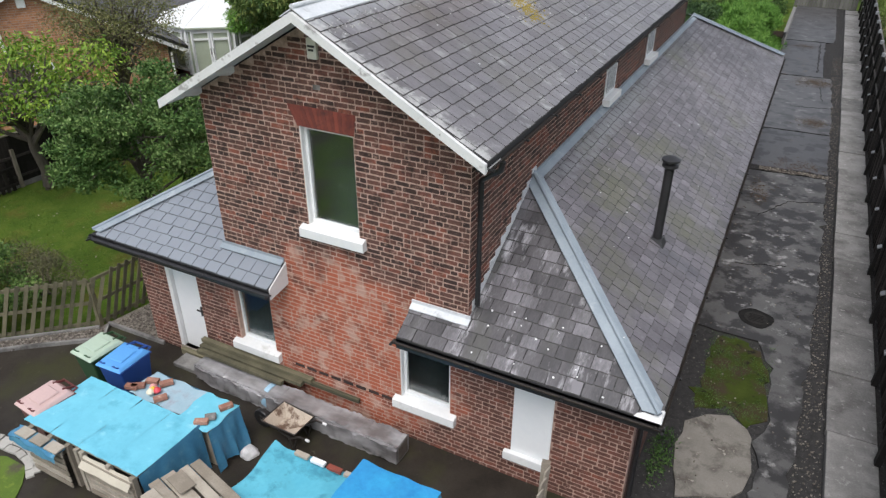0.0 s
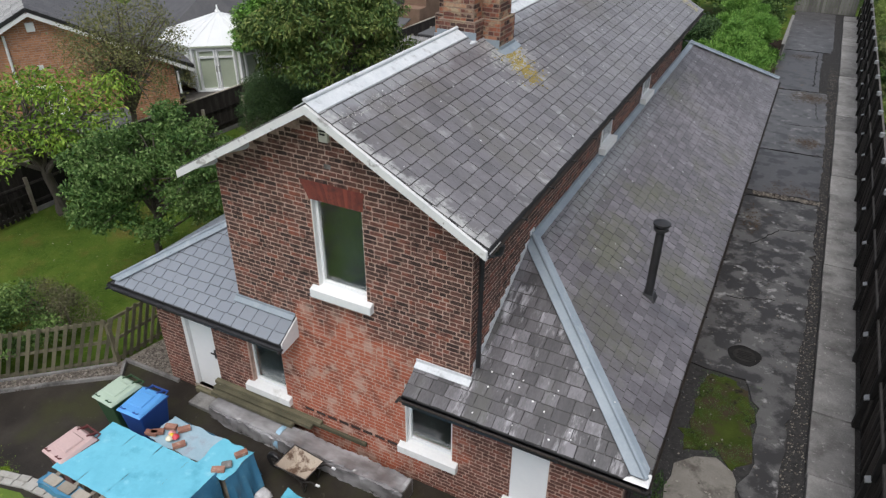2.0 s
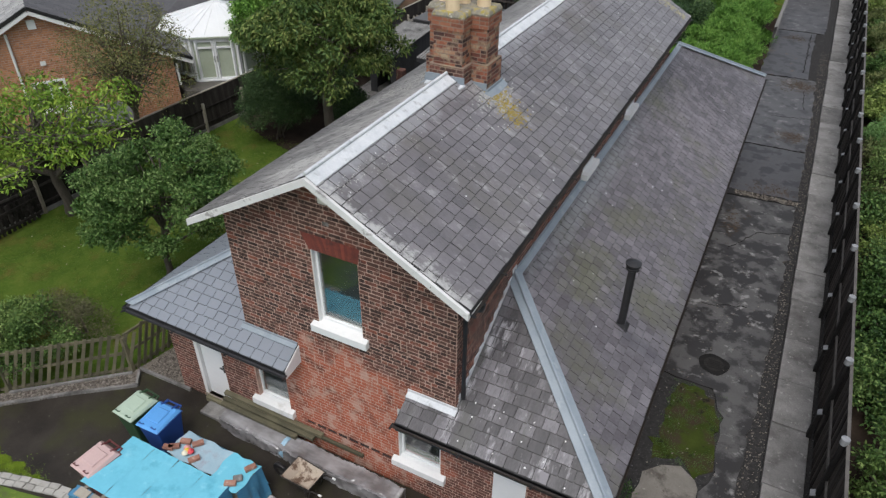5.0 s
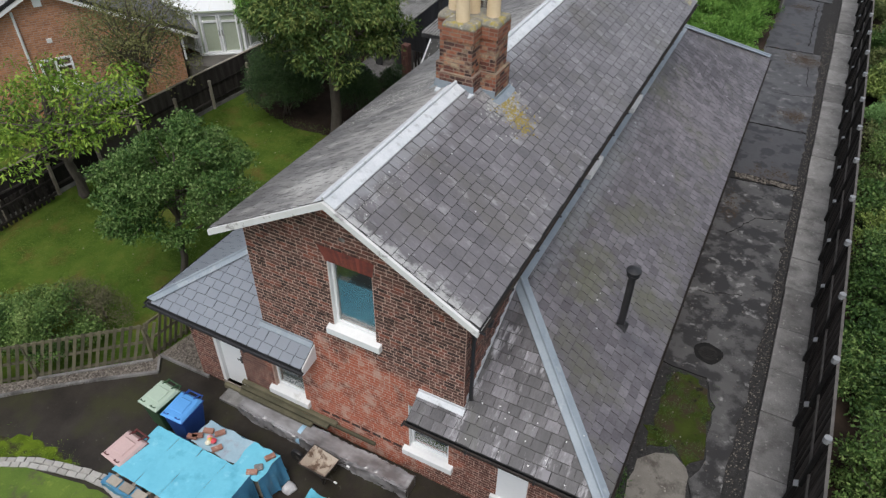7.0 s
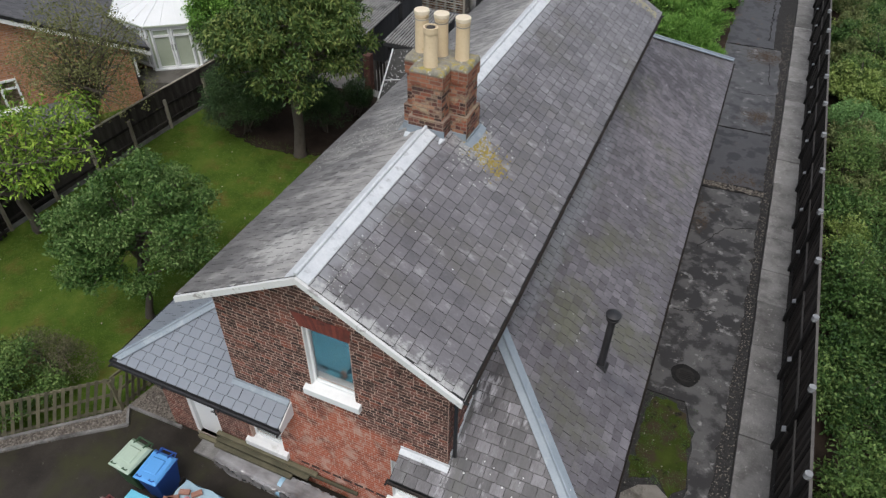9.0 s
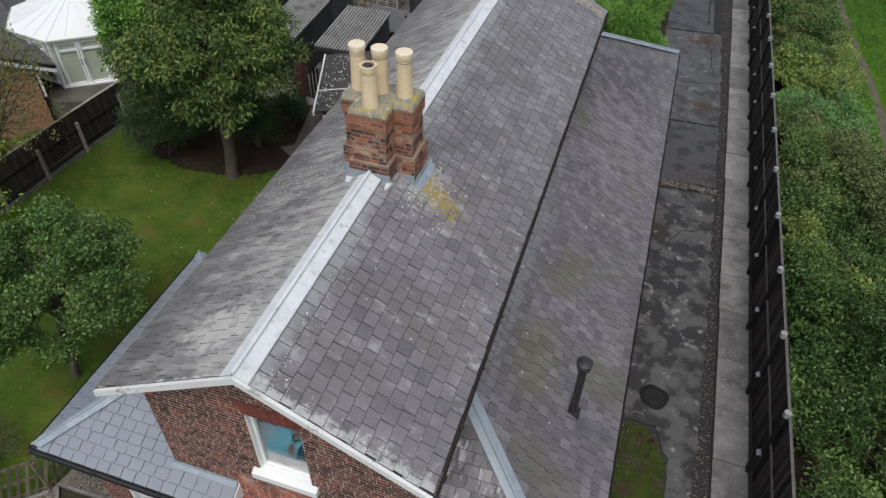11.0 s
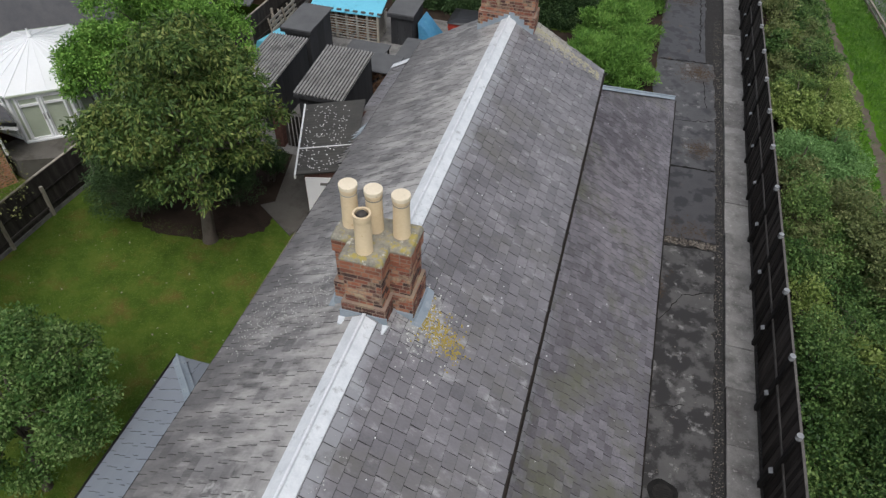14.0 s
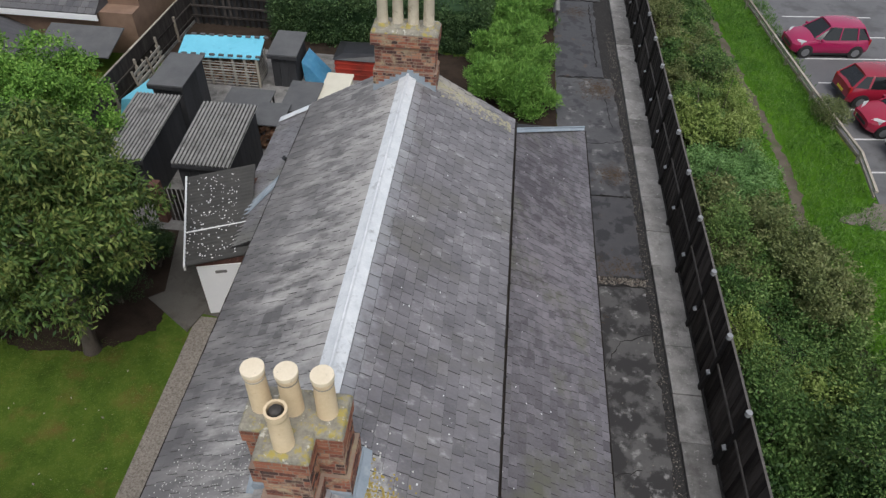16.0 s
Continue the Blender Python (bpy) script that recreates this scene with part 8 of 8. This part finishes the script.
for k in range(4):
    x = -5.2 + k * 0.3
    solid("offcut", Pile().box(x, x + 0.24, 5.62, 5.7, 0.8, 0.85), (M_TIMBER, M_UPVC, M_RED_BRICK, M_TIMBER)[k], "offcut holding down the tarpaulin's edge", "offcut", group="offcuts on the tarpaulin")

# long bundle in clear plastic along the wall
def clear_plastic():
    m = bpy.data.materials.new("clear_plastic_wrap")
    m.use_nodes = True
    n, l = m.node_tree.nodes, m.node_tree.links
    b = n["Principled BSDF"]
    b.inputs["Roughness"].default_value = 0.1
    b.inputs["Coat Weight"].default_value = 0.9
    nt = n.new("ShaderNodeTexNoise")
    nt.inputs["Scale"].default_value, nt.inputs["Detail"].default_value = 3.0, 4.0
    geo = n.new("ShaderNodeNewGeometry")
    mp = n.new("ShaderNodeMapping")
    mp.inputs["Scale"].default_value = (0.5, 1.1, 1.1)
    l.new(geo.outputs["Position"], mp.inputs["Vector"])
    l.new(mp.outputs[0], nt.inputs["Vector"])
    r = n.new("ShaderNodeValToRGB")
    r.color_ramp.elements[0].position, r.color_ramp.elements[0].color = 0.35, (0.15, 0.143, 0.145, 1)
    r.color_ramp.elements[1].position, r.color_ramp.elements[1].color = 0.7, (0.38, 0.375, 0.385, 1)
    l.new(nt.outputs["Fac"], r.inputs["Fac"])
    l.new(r.outputs[0], b.inputs["Base Color"])
    bp = n.new("ShaderNodeBump")
    bp.inputs["Strength"].default_value, bp.inputs["Distance"].default_value = 0.3, 0.03
    l.new(nt.outputs["Fac"], bp.inputs["Height"])
    l.new(bp.outputs[0], b.inputs["Normal"])
    return m


M_WRAP = clear_plastic()
t = thing("wrapped_bundle", (-6.4, 7.2, 0), "long bundle wrapped in crumpled clear plastic beside the wall", "bundle")
p = Pile()
n_s, n_r = 190, 36
for i in range(n_s + 1):
    f = i / n_s
    x = -8.6 + 4.5 * f
    sag = 0.82 + 0.18 * min(1.0, f * 9)
    for j_ in range(n_r):
        a = math.tau * j_ / n_r
        c, q = math.cos(a), math.sin(a)
        e = 0.26
        crease = 1.0 - abs(noise.noise(Vector((x * 1.5 + q * 0.9, c * 1.2 - x * 0.5, q * 1.2 + 3.0)))) * 2.0
        small = 1.0 - abs(noise.noise(Vector((x * 3.6 + 9.0 - q * 2.0, c * 2.2 + x, q * 2.2)))) * 2.0
        fold = (0.95 + 0.11 * crease ** 3 + 0.12 * max(0.0, small) ** 4) * sag
        yy = math.copysign(abs(c) ** e, c) * 0.2 * fold
        zz = math.copysign(abs(q) ** e, q) * (0.19 if q > 0 else 0.18) * fold
        p.v.append((x, 7.02 - 0.04 * f + yy, 0.2 + max(-0.185, zz)))
for i in range(n_s):
    for j_ in range(n_r):
        q = (j_ + 1) % n_r
        p.f.append((i * n_r + j_, i * n_r + q, (i + 1) * n_r + q, (i + 1) * n_r + j_))
p.f = [tuple(reversed(q)) for q in p.f]
p.f.append(tuple(range(n_r)))
p.f.append(tuple(n_s * n_r + k for k in reversed(range(n_r))))
part("wrap", p, M_WRAP, t, smooth=True)
part("open_end", Pile().box(-4.1, -4.09, 6.84, 7.12, 0.06, 0.34), M_BARK, t, "dark open end of the bundle")
part("band", Pile().tube([(-6.93, 7.0, 0.2), (-6.83, 7.0, 0.2)], 0.225, 16), material("pale_blue_tape", [(0.25, 0.45, 0.62), (0.4, 0.58, 0.7)], 6.0, 0.5, 20, 0.1), t, "pale blue tape round it", smooth=True)
for k, (x0, x1, y, z) in enumerate(((-8.75, -6.35, 7.25, 0.51), (-8.7, -6.7, 7.12, 0.5), (-8.8, -6.2, 7.36, 0.57), (-6.9, -5.2, 7.36, 0.5))):
    solid("fence_post", Pile().bar((x0, y, z), (x1, y + 0.02, z - 0.03), 0.1 if k < 3 else 0.06, 0.08), M_GREEN_TIMBER, "mossy timber post lying on the bundle", "post", group="posts on the bundle", bevel=0.006)

# small things
solid("door_step", Pile().box(-9.3, -8.5, 6.95, 7.3, 0.01, 0.1), M_CONCRETE, "grey stone step before the door", "step", bevel=0.015)
solid("board", Pile().box(-9.45, -8.7, 7.31, 7.4, 0.01, 0.14), M_GREEN_TIMBER, "short timber board below the door", "board", bevel=0.01)
t = thing("wheelbarrow", (-6.03, 6.47, 0), "old muddy wheelbarrow with a cement-stained tray", "wheelbarrow")
M_TRAY = material("cement_stained_tray", [(0.36, 0.3, 0.24), (0.5, 0.43, 0.35)], 2.0, 0.8, 30, 0.3, stain=(0.12, 0.075, 0.05), stain_scale=3.0, stain_at=(0.5, 0.58), second=(0.62, 0.58, 0.5), second_scale=6.0, second_at=(0.62, 0.7))
bm_, tp = pose(-6.03, 6.47, 0, 0, 0, -3), Pile()
rim, base = [(-0.35, -0.28), (0.35, -0.25), (0.35, 0.25), (-0.35, 0.28)], [(-0.2, -0.14), (0.2, -0.13), (0.2, 0.13), (-0.2, 0.14)]
for k in range(4):
    q = (k + 1) % 4
    a0, a1, b0, b1 = Vector((*rim[k], 0.47)), Vector((*rim[q], 0.47)), Vector((*base[k], 0.3)), Vector((*base[q], 0.3))
    w = Vector((0, 0, 0.012))
    tp.hull([bm_ @ p_ for p_ in (b0 - w, b1 - w, a1 - w, a0 - w)], [bm_ @ p_ for p_ in (b0, b1, a1, a0)])
tp.hull([bm_ @ Vector((x, y, 0.288)) for x, y in base], [bm_ @ Vector((x, y, 0.3)) for x, y in base])
part("tray", tp, M_TRAY, t)
part("rim", Pile().tube([bm_ @ Vector((*q, 0.472)) for q in rim + rim[:1]], 0.013, 8), M_IRON, t, smooth=True)
for s_ in (-1, 1):
    h = part("handle", Pile().tube([bm_ @ Vector(q) for q in ((-0.62, s_ * 0.06, 0.2), (0.2, s_ * 0.2, 0.28), (0.42, s_ * 0.22, 0.44), (0.58, s_ * 0.22, 0.45))], 0.016, 8), M_IRON, t, "bent dark steel tube", smooth=True)
    part("grip", Pile().tube([bm_ @ Vector((0.56, s_ * 0.22, 0.45)), bm_ @ Vector((0.63, s_ * 0.22, 0.45))], 0.022, 10), M_UPVC, h, "white worn grip", smooth=True)
    part("leg", Pile().tube([bm_ @ Vector((0.1, s_ * 0.17, 0.28)), bm_ @ Vector((0.22, s_ * 0.19, 0.012)), bm_ @ Vector((0.3, s_ * 0.19, 0.28))], 0.014, 8), M_IRON, t, smooth=True)
wl = part("wheel", Pile().tube([bm_ @ Vector((-0.62, -0.045, 0.19)), bm_ @ Vector((-0.62, 0.045, 0.19))], 0.178, 20), M_BLACK, t, "black rubber wheel", bevel=0.02)
part("hub", Pile().tube([bm_ @ Vector((-0.62, -0.06, 0.19)), bm_ @ Vector((-0.62, 0.06, 0.19))], 0.08, 14), M_IRON, wl)
solid("cement_bag", Pile().hull([(-6.55, 5.7, 0.02), (-6.3, 5.66, 0.02), (-6.2, 5.95, 0.02), (-6.5, 6.02, 0.02)], [(-6.5, 5.74, 0.2), (-6.36, 5.72, 0.16), (-6.28, 5.9, 0.13), (-6.46, 5.96, 0.2)]), material("pale_sack", [(0.4, 0.4, 0.41), (0.66, 0.66, 0.67)], 9.0, 0.35, 30, 0.6), "crumpled pale sack beside the stack", "sack", bevel=0.06)
t = thing("gate_post", (-1.2, 6.6, 0), "old grey timber gate leaning at the corner", "gate")
part("post", Pile().bar((-1.62, 6.75, 0), (-1.66, 6.95, 1.15), 0.12, 0.1), M_TIMBER, t)
for k in range(5):
    part("board", Pile().bar((-1.62 + 0.02 * k, 6.7 - 0.2 * k, 0.05), (-1.6 + 0.02 * k, 6.85 - 0.2 * k, 1.12 - 0.02 * k), 0.02, 0.17), M_TIMBER, t)

# manhole and drain on the path
def disc(x, y, r, z0, z1, k=22, wob=0.0, ph=0.0):
    ring = [(x + r * math.cos(a) * (1 + wob * math.sin(3 * a + ph)), y + r * math.sin(a) * (1 + wob * math.sin(4 * a + ph))) for a in [math.tau * i / k for i in range(k)]]
    return Pile().hull([(*q, z0) for q in ring], [(*q, z1) for q in ring])


t = thing("drain_cover", (0.7, 13.92, 0), "round dark drain cover in a broken ring of mortar", "drain cover")
part("surround", disc(0.7, 13.92, 0.36, 0.02, 0.056, wob=0.07), material("black_bitumen", [(0.012, 0.012, 0.012), (0.026, 0.025, 0.024)], 6.0, 0.9, 40, 0.4, spec=0.1), t, "black bitumen ring")
part("cover", disc(0.7, 13.92, 0.24, 0.056, 0.066), material("dull_drain_iron", [(0.014, 0.0135, 0.013), (0.034, 0.032, 0.03)], 9.0, 0.85, 50, 0.4, spec=0.15), t)
for k in range(5):
    part("bar", Pile().box(0.55, 0.85, 13.78 + 0.06 * k, 13.8 + 0.06 * k, 0.066, 0.074), bpy.data.materials["black_bitumen"], t)
# cracks and broken edges of the path
rc = random.Random(17)
M_CRACK = material("crack_dirt", [(0.008, 0.008, 0.007), (0.02, 0.018, 0.016)], 6.0, 0.95, 30, 0.0)
def crack(x0, y0, x1, y1, w=0.03):
    p, n = Pile(), max(4, int(math.hypot(x1 - x0, y1 - y0) / 0.14))
    d = Vector((x1 - x0, y1 - y0, 0)).normalized()
    side = Vector((-d.y, d.x, 0))
    mid = [Vector((x0 + (x1 - x0) * i / n, y0 + (y1 - y0) * i / n, 0)) + side * rc.gauss(0, 0.035) for i in range(n + 1)]
    wid = [w * rc.uniform(0.35, 1.3) for _ in mid]
    low = [q + side * a / 2 for q, a in zip(mid, wid)][::-1] + [q - side * a / 2 for q, a in zip(mid, wid)]
    p.hull([q + Vector((0, 0, 0.03)) for q in low[::-1]], [q + Vector((0, 0, 0.0555)) for q in low[::-1]])
    return solid("crack", p, M_CRACK, "dirt-filled crack across the concrete path", "crack", "structure")


for c in ((-0.4, 27.08, 1.8, 27.2, 0.05), (-0.7, 35.15, 1.4, 35.3, 0.05), (-0.7, 42.8, 1.5, 42.95, 0.06), (1.1, 36.2, 1.05, 42.5, 0.05), (0.2, 19.2, 0.9, 20.6, 0.025), (0.9, 20.6, 1.8, 20.9, 0.025), (0.0, 16.2, 1.1, 16.6, 0.02), (0.3, 30.2, 1.75, 30.5, 0.02), (1.45, 31.5, 1.3, 33.6, 0.03), (-0.6, 22.62, 1.85, 22.84, 0.07)):
    crack(*c)
# gravel in the gap of the path, and leaf debris
p, rr = Pile(), random.Random(55)
for k in range(420):
    s_ = rr.uniform(0.012, 0.03)
    p.box(-s_, s_, -s_ * 0.7, s_ * 0.7, 0, s_ * 0.9, pose(rr.uniform(-0.1, 1.9), rr.uniform(22.84, 23.16), 0.016, rr.uniform(-20, 20), 0, rr.uniform(0, 180)))
solid("gap_gravel", p, M_SHINGLE, "pale gravel filling a gap between path slabs", "stones", "stuff")
g = np.random.default_rng(15)
pts = np.concatenate([np.stack([g.normal(cx, sx, n), g.normal(cy, sy, n), np.full(n, 0.056)], axis=1) for cx, cy, sx, sy, n in ((1.05, 34.3, 0.4, 0.42, 420), (1.25, 28.4, 0.3, 0.3, 220), (0.3, 41.5, 0.35, 0.3, 160), (1.0, 23.6, 0.45, 0.25, 120), (0.1, 20.9, 0.15, 0.5, 90))])
pts = pts[(pts[:, 0] > -0.2) & (pts[:, 0] < 1.8)]
M_DEBRIS = material("leaf_debris", [(0.05, 0.034, 0.022), (0.12, 0.082, 0.05)], 9.0, 0.95, 30, 0.0, random_mix=0.4)
solid("leaf_debris", leaf_mesh("leaf_debris", leaf_cloud(pts, 5, 0.05, 0.06, 21, 0.0, 0.5, 4.0) * np.array((1, 1, 0.12)) + np.array((0, 0, 0.05)), M_DEBRIS), M_DEBRIS, "brown rotting leaf debris on the path", "leaves", "stuff")

# stone edging of the front lawn, curving through the yard
patch("front_lawn", [(-16, 1.6), (-13.3, 2.7), (-12.3, 3.28), (-11.75, 3.55), (-11.1, 3.75), (-10.4, 3.92), (-9.88, 3.98), (-9.5, 3.9), (-9.2, 3.7), (-8.9, 3.0), (-8.8, 2.6), (-9, -10), (-17, -10)], 0.03, material("muddy_grass", [(0.055, 0.105, 0.01), (0.12, 0.185, 0.022)], 1.0, 0.9, 30, 0.6, stain=(0.075, 0.062, 0.046), stain_scale=0.8, stain_at=(0.52, 0.6), second=(0.17, 0.23, 0.035), second_scale=6.0, second_at=(0.56, 0.72)), "worn front lawn with muddy patches", "lawn", rag=0.05, seed=21)
ed = thing("sett_edging", (-11, 3.8, 0), "curved edging of pale stone setts", "edging", kind="structure")
M_SETT = material("pale_sett", [(0.3, 0.29, 0.26), (0.44, 0.43, 0.4)], 3.0, 0.9, 30, 0.3, random_mix=0.3)
curve = [(-14.3, 2.35), (-13.3, 2.95), (-12.27, 3.53), (-11.73, 3.81), (-11.07, 4.0), (-10.4, 4.17), (-9.88, 4.23), (-9.5, 4.15), (-9.2, 3.95)]
re_ = random.Random(23)
for row in range(2):
    for (x0, y0), (x1, y1) in zip(curve, curve[1:]):
        n = max(2, round(math.hypot(x1 - x0, y1 - y0) / 0.21))
        for i in range(n):
            a, b = (i + 0.04) / n, (i + 0.96) / n
            off = row * 0.135 + re_.uniform(-0.012, 0.012)
            z = 0.02 + re_.uniform(-0.008, 0.012)
            q, r = Vector((x0 + (x1 - x0) * a, y0 + (y1 - y0) * a - off, z)), Vector((x0 + (x1 - x0) * b, y0 + (y1 - y0) * b - off + re_.uniform(-0.01, 0.01), z))
            part("sett", Pile().bar(q, r, 0.12, 0.05), M_SETT, ed)
# moss and weeds outside the edging
patch("moss_strip", [(-14.0, 3.3), (-12.9, 3.9), (-12.2, 4.2), (-11.5, 4.2), (-10.9, 4.14), (-11.07, 4.06), (-11.7, 3.88), (-12.27, 3.6), (-13.3, 3.02), (-14.2, 2.5)][::-1], 0.018, material("bright_moss", [(0.05, 0.08, 0.008), (0.13, 0.19, 0.016)], 3.0, 0.95, 40, 0.8, stain=(0.035, 0.03, 0.02), stain_scale=2.5, stain_at=(0.5, 0.62), spec=0.1), "bright green moss creeping over the tarmac", "moss", rag=0.06, seed=25, step=0.12)
g = np.random.default_rng(8)
wx = g.uniform(-14.0, -10.8, 420)
pts = np.stack([wx, np.interp(wx, [q[0] for q in curve], [q[1] for q in curve]) + 0.08 + g.exponential(0.2, 420) * np.clip((-10.6 - wx) / 1.6, 0.1, 1), g.uniform(0, 0.02, 420)], axis=1)
solid("weeds", leaf_mesh("weeds", leaf_cloud(pts, 7, 0.028, 0.05, 7, -0.5, 0.3), M_LIGHT), M_LIGHT, "small green weeds in the tarmac", "weeds", "stuff")
pts = np.stack([g.uniform(-0.05, 1.15, 900), g.uniform(10.5, 13.0, 900), g.uniform(0.02, 0.05, 900)], axis=1)
pts = pts[np.sin(pts[:, 0] * 5.1 + 1.0) + np.sin(pts[:, 1] * 4.3) + g.normal(0, 0.5, 900) > -0.3]
solid("moss_tufts", leaf_mesh("moss_tufts", leaf_cloud(pts, 14, 0.025, 0.07, 9, -0.4, 0.3), M_SHRUB), M_SHRUB, "tufts of moss and weeds", "weeds", "stuff")
pts = np.stack([g.uniform(-0.45, -0.15, 60), g.uniform(8.2, 9.6, 60), g.uniform(0.02, 0.08, 60)], axis=1)
solid("corner_weeds", leaf_mesh("corner_weeds", leaf_cloud(pts, 14, 0.06, 0.1, 19, -0.5, 0.4), M_SHRUB), M_SHRUB, "green weeds growing at the foot of the wall", "weeds", "stuff")
# fallen leaves and blossom specks on the lawn
pts = np.stack([g.uniform(-19, -11.5, 130), g.uniform(8.6, 18, 130), np.full(130, 0.02)], axis=1)
solid("fallen_leaves", leaf_mesh("fallen_leaves", leaf_cloud(pts, 1, 0.07, 0.03, 11, 0.0, 0.6, 3.0), M_TIMBER), M_TIMBER, "pale fallen leaves scattered on the lawn", "leaves", "stuff")
pts = np.stack([g.uniform(-19.2, -11.4, 9000), g.uniform(8.2, 18.8, 9000), np.zeros(9000)], axis=1)
M_BLADE = leafy("lawn_blades", [(0.048, 0.1, 0.008), (0.09, 0.155, 0.014), (0.165, 0.2, 0.028)])
solid("lawn_grass", leaf_mesh("lawn_grass", leaf_cloud(pts, 7, 0.055, 0.12, 12, -1.2, 0.15), M_BLADE), M_BLADE, "short mown grass with yellowed tufts", "grass", "stuff")
# loose stones
p, rr = Pile(), random.Random(5)
for k in range(2200):
    x, y = (rr.uniform(1.7, 2.12), rr.uniform(7, 40)) if k % 9 else (rr.uniform(-0.5, 1.6), rr.uniform(7.2, 22))
    s = rr.uniform(0.006, 0.017)
    p.box(-s, s, -s * 0.8, s * 0.8, 0, s, pose(x, y, 0.046 if k % 9 == 0 else 0.014, 0, 0, rr.uniform(0, 90)))
solid("loose_stones", p, M_SHINGLE, "small pale stones scattered on the path", "stones", "stuff")

# lichens and specks on the slates
rr = random.Random(91)
def spots(name, n, place, size, mat, label):
    p = Pile()
    for _ in range(n):
        c, nrm = place(rr)
        s_ = size * rr.uniform(0.5, 1.4)
        q = nrm.to_track_quat("Z", "Y").to_matrix().to_4x4()
        k = 9
        ring = [(s_ * rr.uniform(0.6, 1.1) * math.cos(math.tau * i / k), s_ * rr.uniform(0.6, 1.1) * math.sin(math.tau * i / k)) for i in range(k)]
        m = Matrix.Translation(c) @ q
        p.hull([m @ Vector((x, y, -0.004)) for x, y in ring], [m @ Vector((x * 0.9, y * 0.9, 0.004)) for x, y in ring])
    return solid(name, p, mat, label, "lichen", "stuff")


PR = (RIDGE - EAVE) / (XE1 - XC)
def on_right(x, y):
    return Vector((x, y, RIDGE - PR * (x - XC) + 0.02)), Vector((PR, 0, 1)).normalized()
def on_left(x, y):
    return Vector((x, y, RIDGE + PR * (x - XC) + 0.02)), Vector((-PR, 0, 1)).normalized()
def on_lean(x, y):
    return Vector((x, y, LZ + (LX - x) * -LS + 0.02)), Vector((-LS, 0, 1)).normalized()
M_YELLOW = material("yellow_lichen", [(0.27, 0.2, 0.045), (0.42, 0.33, 0.09)], 20.0, 0.95, 60, 0.3)
M_GREYL = material("pale_lichen", [(0.45, 0.45, 0.42), (0.62, 0.62, 0.58)], 20.0, 0.95, 60, 0.3)
def yellow_place(r):
    f = r.random()
    return on_right(-4.78 + 0.75 * f + r.gauss(0, 0.09), 12.2 - 0.3 * f + r.gauss(0, 0.15) * (0.4 + abs(math.sin(f * 9))))
spots("yellow_lichen", 420, yellow_place, 0.02, M_YELLOW, "patch of yellow lichen below the chimney")
spots("pale_lichen", 130, lambda r: on_right(-4.85 + abs(r.gauss(0, 0.3)), 12.0 + r.gauss(0, 0.45)), 0.016, M_GREYL, "pale lichen specks below the chimney")
spots("pale_lichen", 420, lambda r: (lambda f: on_left(-6.3 - 1.6 * f + r.gauss(0, 0.15), 12.3 - 0.5 * f + r.gauss(0, 0.5)))(r.random()), 0.01, M_GREYL, "pale lichen specks on the weathered slope")
spots("pale_lichen", 110, lambda r: on_right(-5.2 + abs(r.gauss(0, 0.16)), 7.15 + abs(r.gauss(0, 1.3))), 0.009, M_GREYL, "pale streaky specks beside the ridge")
spots("white_specks", 46, lambda r: on_right(r.uniform(-5.2, -2.9), r.uniform(7.2, 22)), 0.015, M_WHITE, "white specks scattered on the slates")
spots("white_specks", 60, lambda r: on_lean(r.uniform(-3.0, -0.4), r.uniform(9.5, 26)), 0.014, M_WHITE, "white specks scattered on the low roof")
spots("white_specks", 18, lambda r: (lambda x, v: (Vector((x, LY + v, LZ + v * -LS + 0.025)), Vector((0, LS, 1)).normalized()))(r.uniform(-3.0, -1.0), r.uniform(0.05, 0.9)), 0.015, M_WHITE, "white specks scattered on the hipped roof")
spots("rear_lichen", 260, lambda r: on_right(r.uniform(-4.8, -2.9), 22.9 - abs(r.gauss(0, 0.22))), 0.03, material("cream_lichen", [(0.33, 0.3, 0.19), (0.5, 0.47, 0.34)], 20.0, 0.95, 60, 0.3), "cream lichen along the rear verge")

# shingle stones in the bed by the trellis
p = Pile()
for k in range(2600):
    f, g_ = rr.random(), rr.random()
    a, b = Vector((-14.5, 4.1, 0)).lerp(Vector((-11.25, 6.92, 0)), f), Vector((-14.75, 4.35, 0)).lerp(Vector((-11.6, 7.15, 0)), f)
    q = a.lerp(b, g_)
    if k % 3 == 0:
        q = Vector((rr.uniform(-11.4, -10.3), rr.uniform(7.42, 8.5), 0))
    s_ = rr.uniform(0.012, 0.03)
    p.box(-s_, s_, -s_ * 0.7, s_ * 0.7, 0, s_ * 0.9, pose(q.x, q.y, 0.028, rr.uniform(-20, 20), 0, rr.uniform(0, 180)))
solid("shingle_stones", p, M_SHINGLE, "small rounded grey and brown stones in the bed", "stones", "stuff")
spots("outhouse_lichen", 190, lambda r: (lambda f, g_: (Vector((-11.25, 19.95, 2.2)).lerp(Vector((-12.55, 23.6, 2.2)), f).lerp(Vector((-9.6, 20.45, 2.4)).lerp(Vector((-10.6, 24.3, 2.4)), f), g_), Vector((0, 0, 1))))(r.uniform(0.03, 0.97), r.uniform(0.03, 0.8)), 0.02, M_WHITE, "white lichen spots on the corrugated roof")
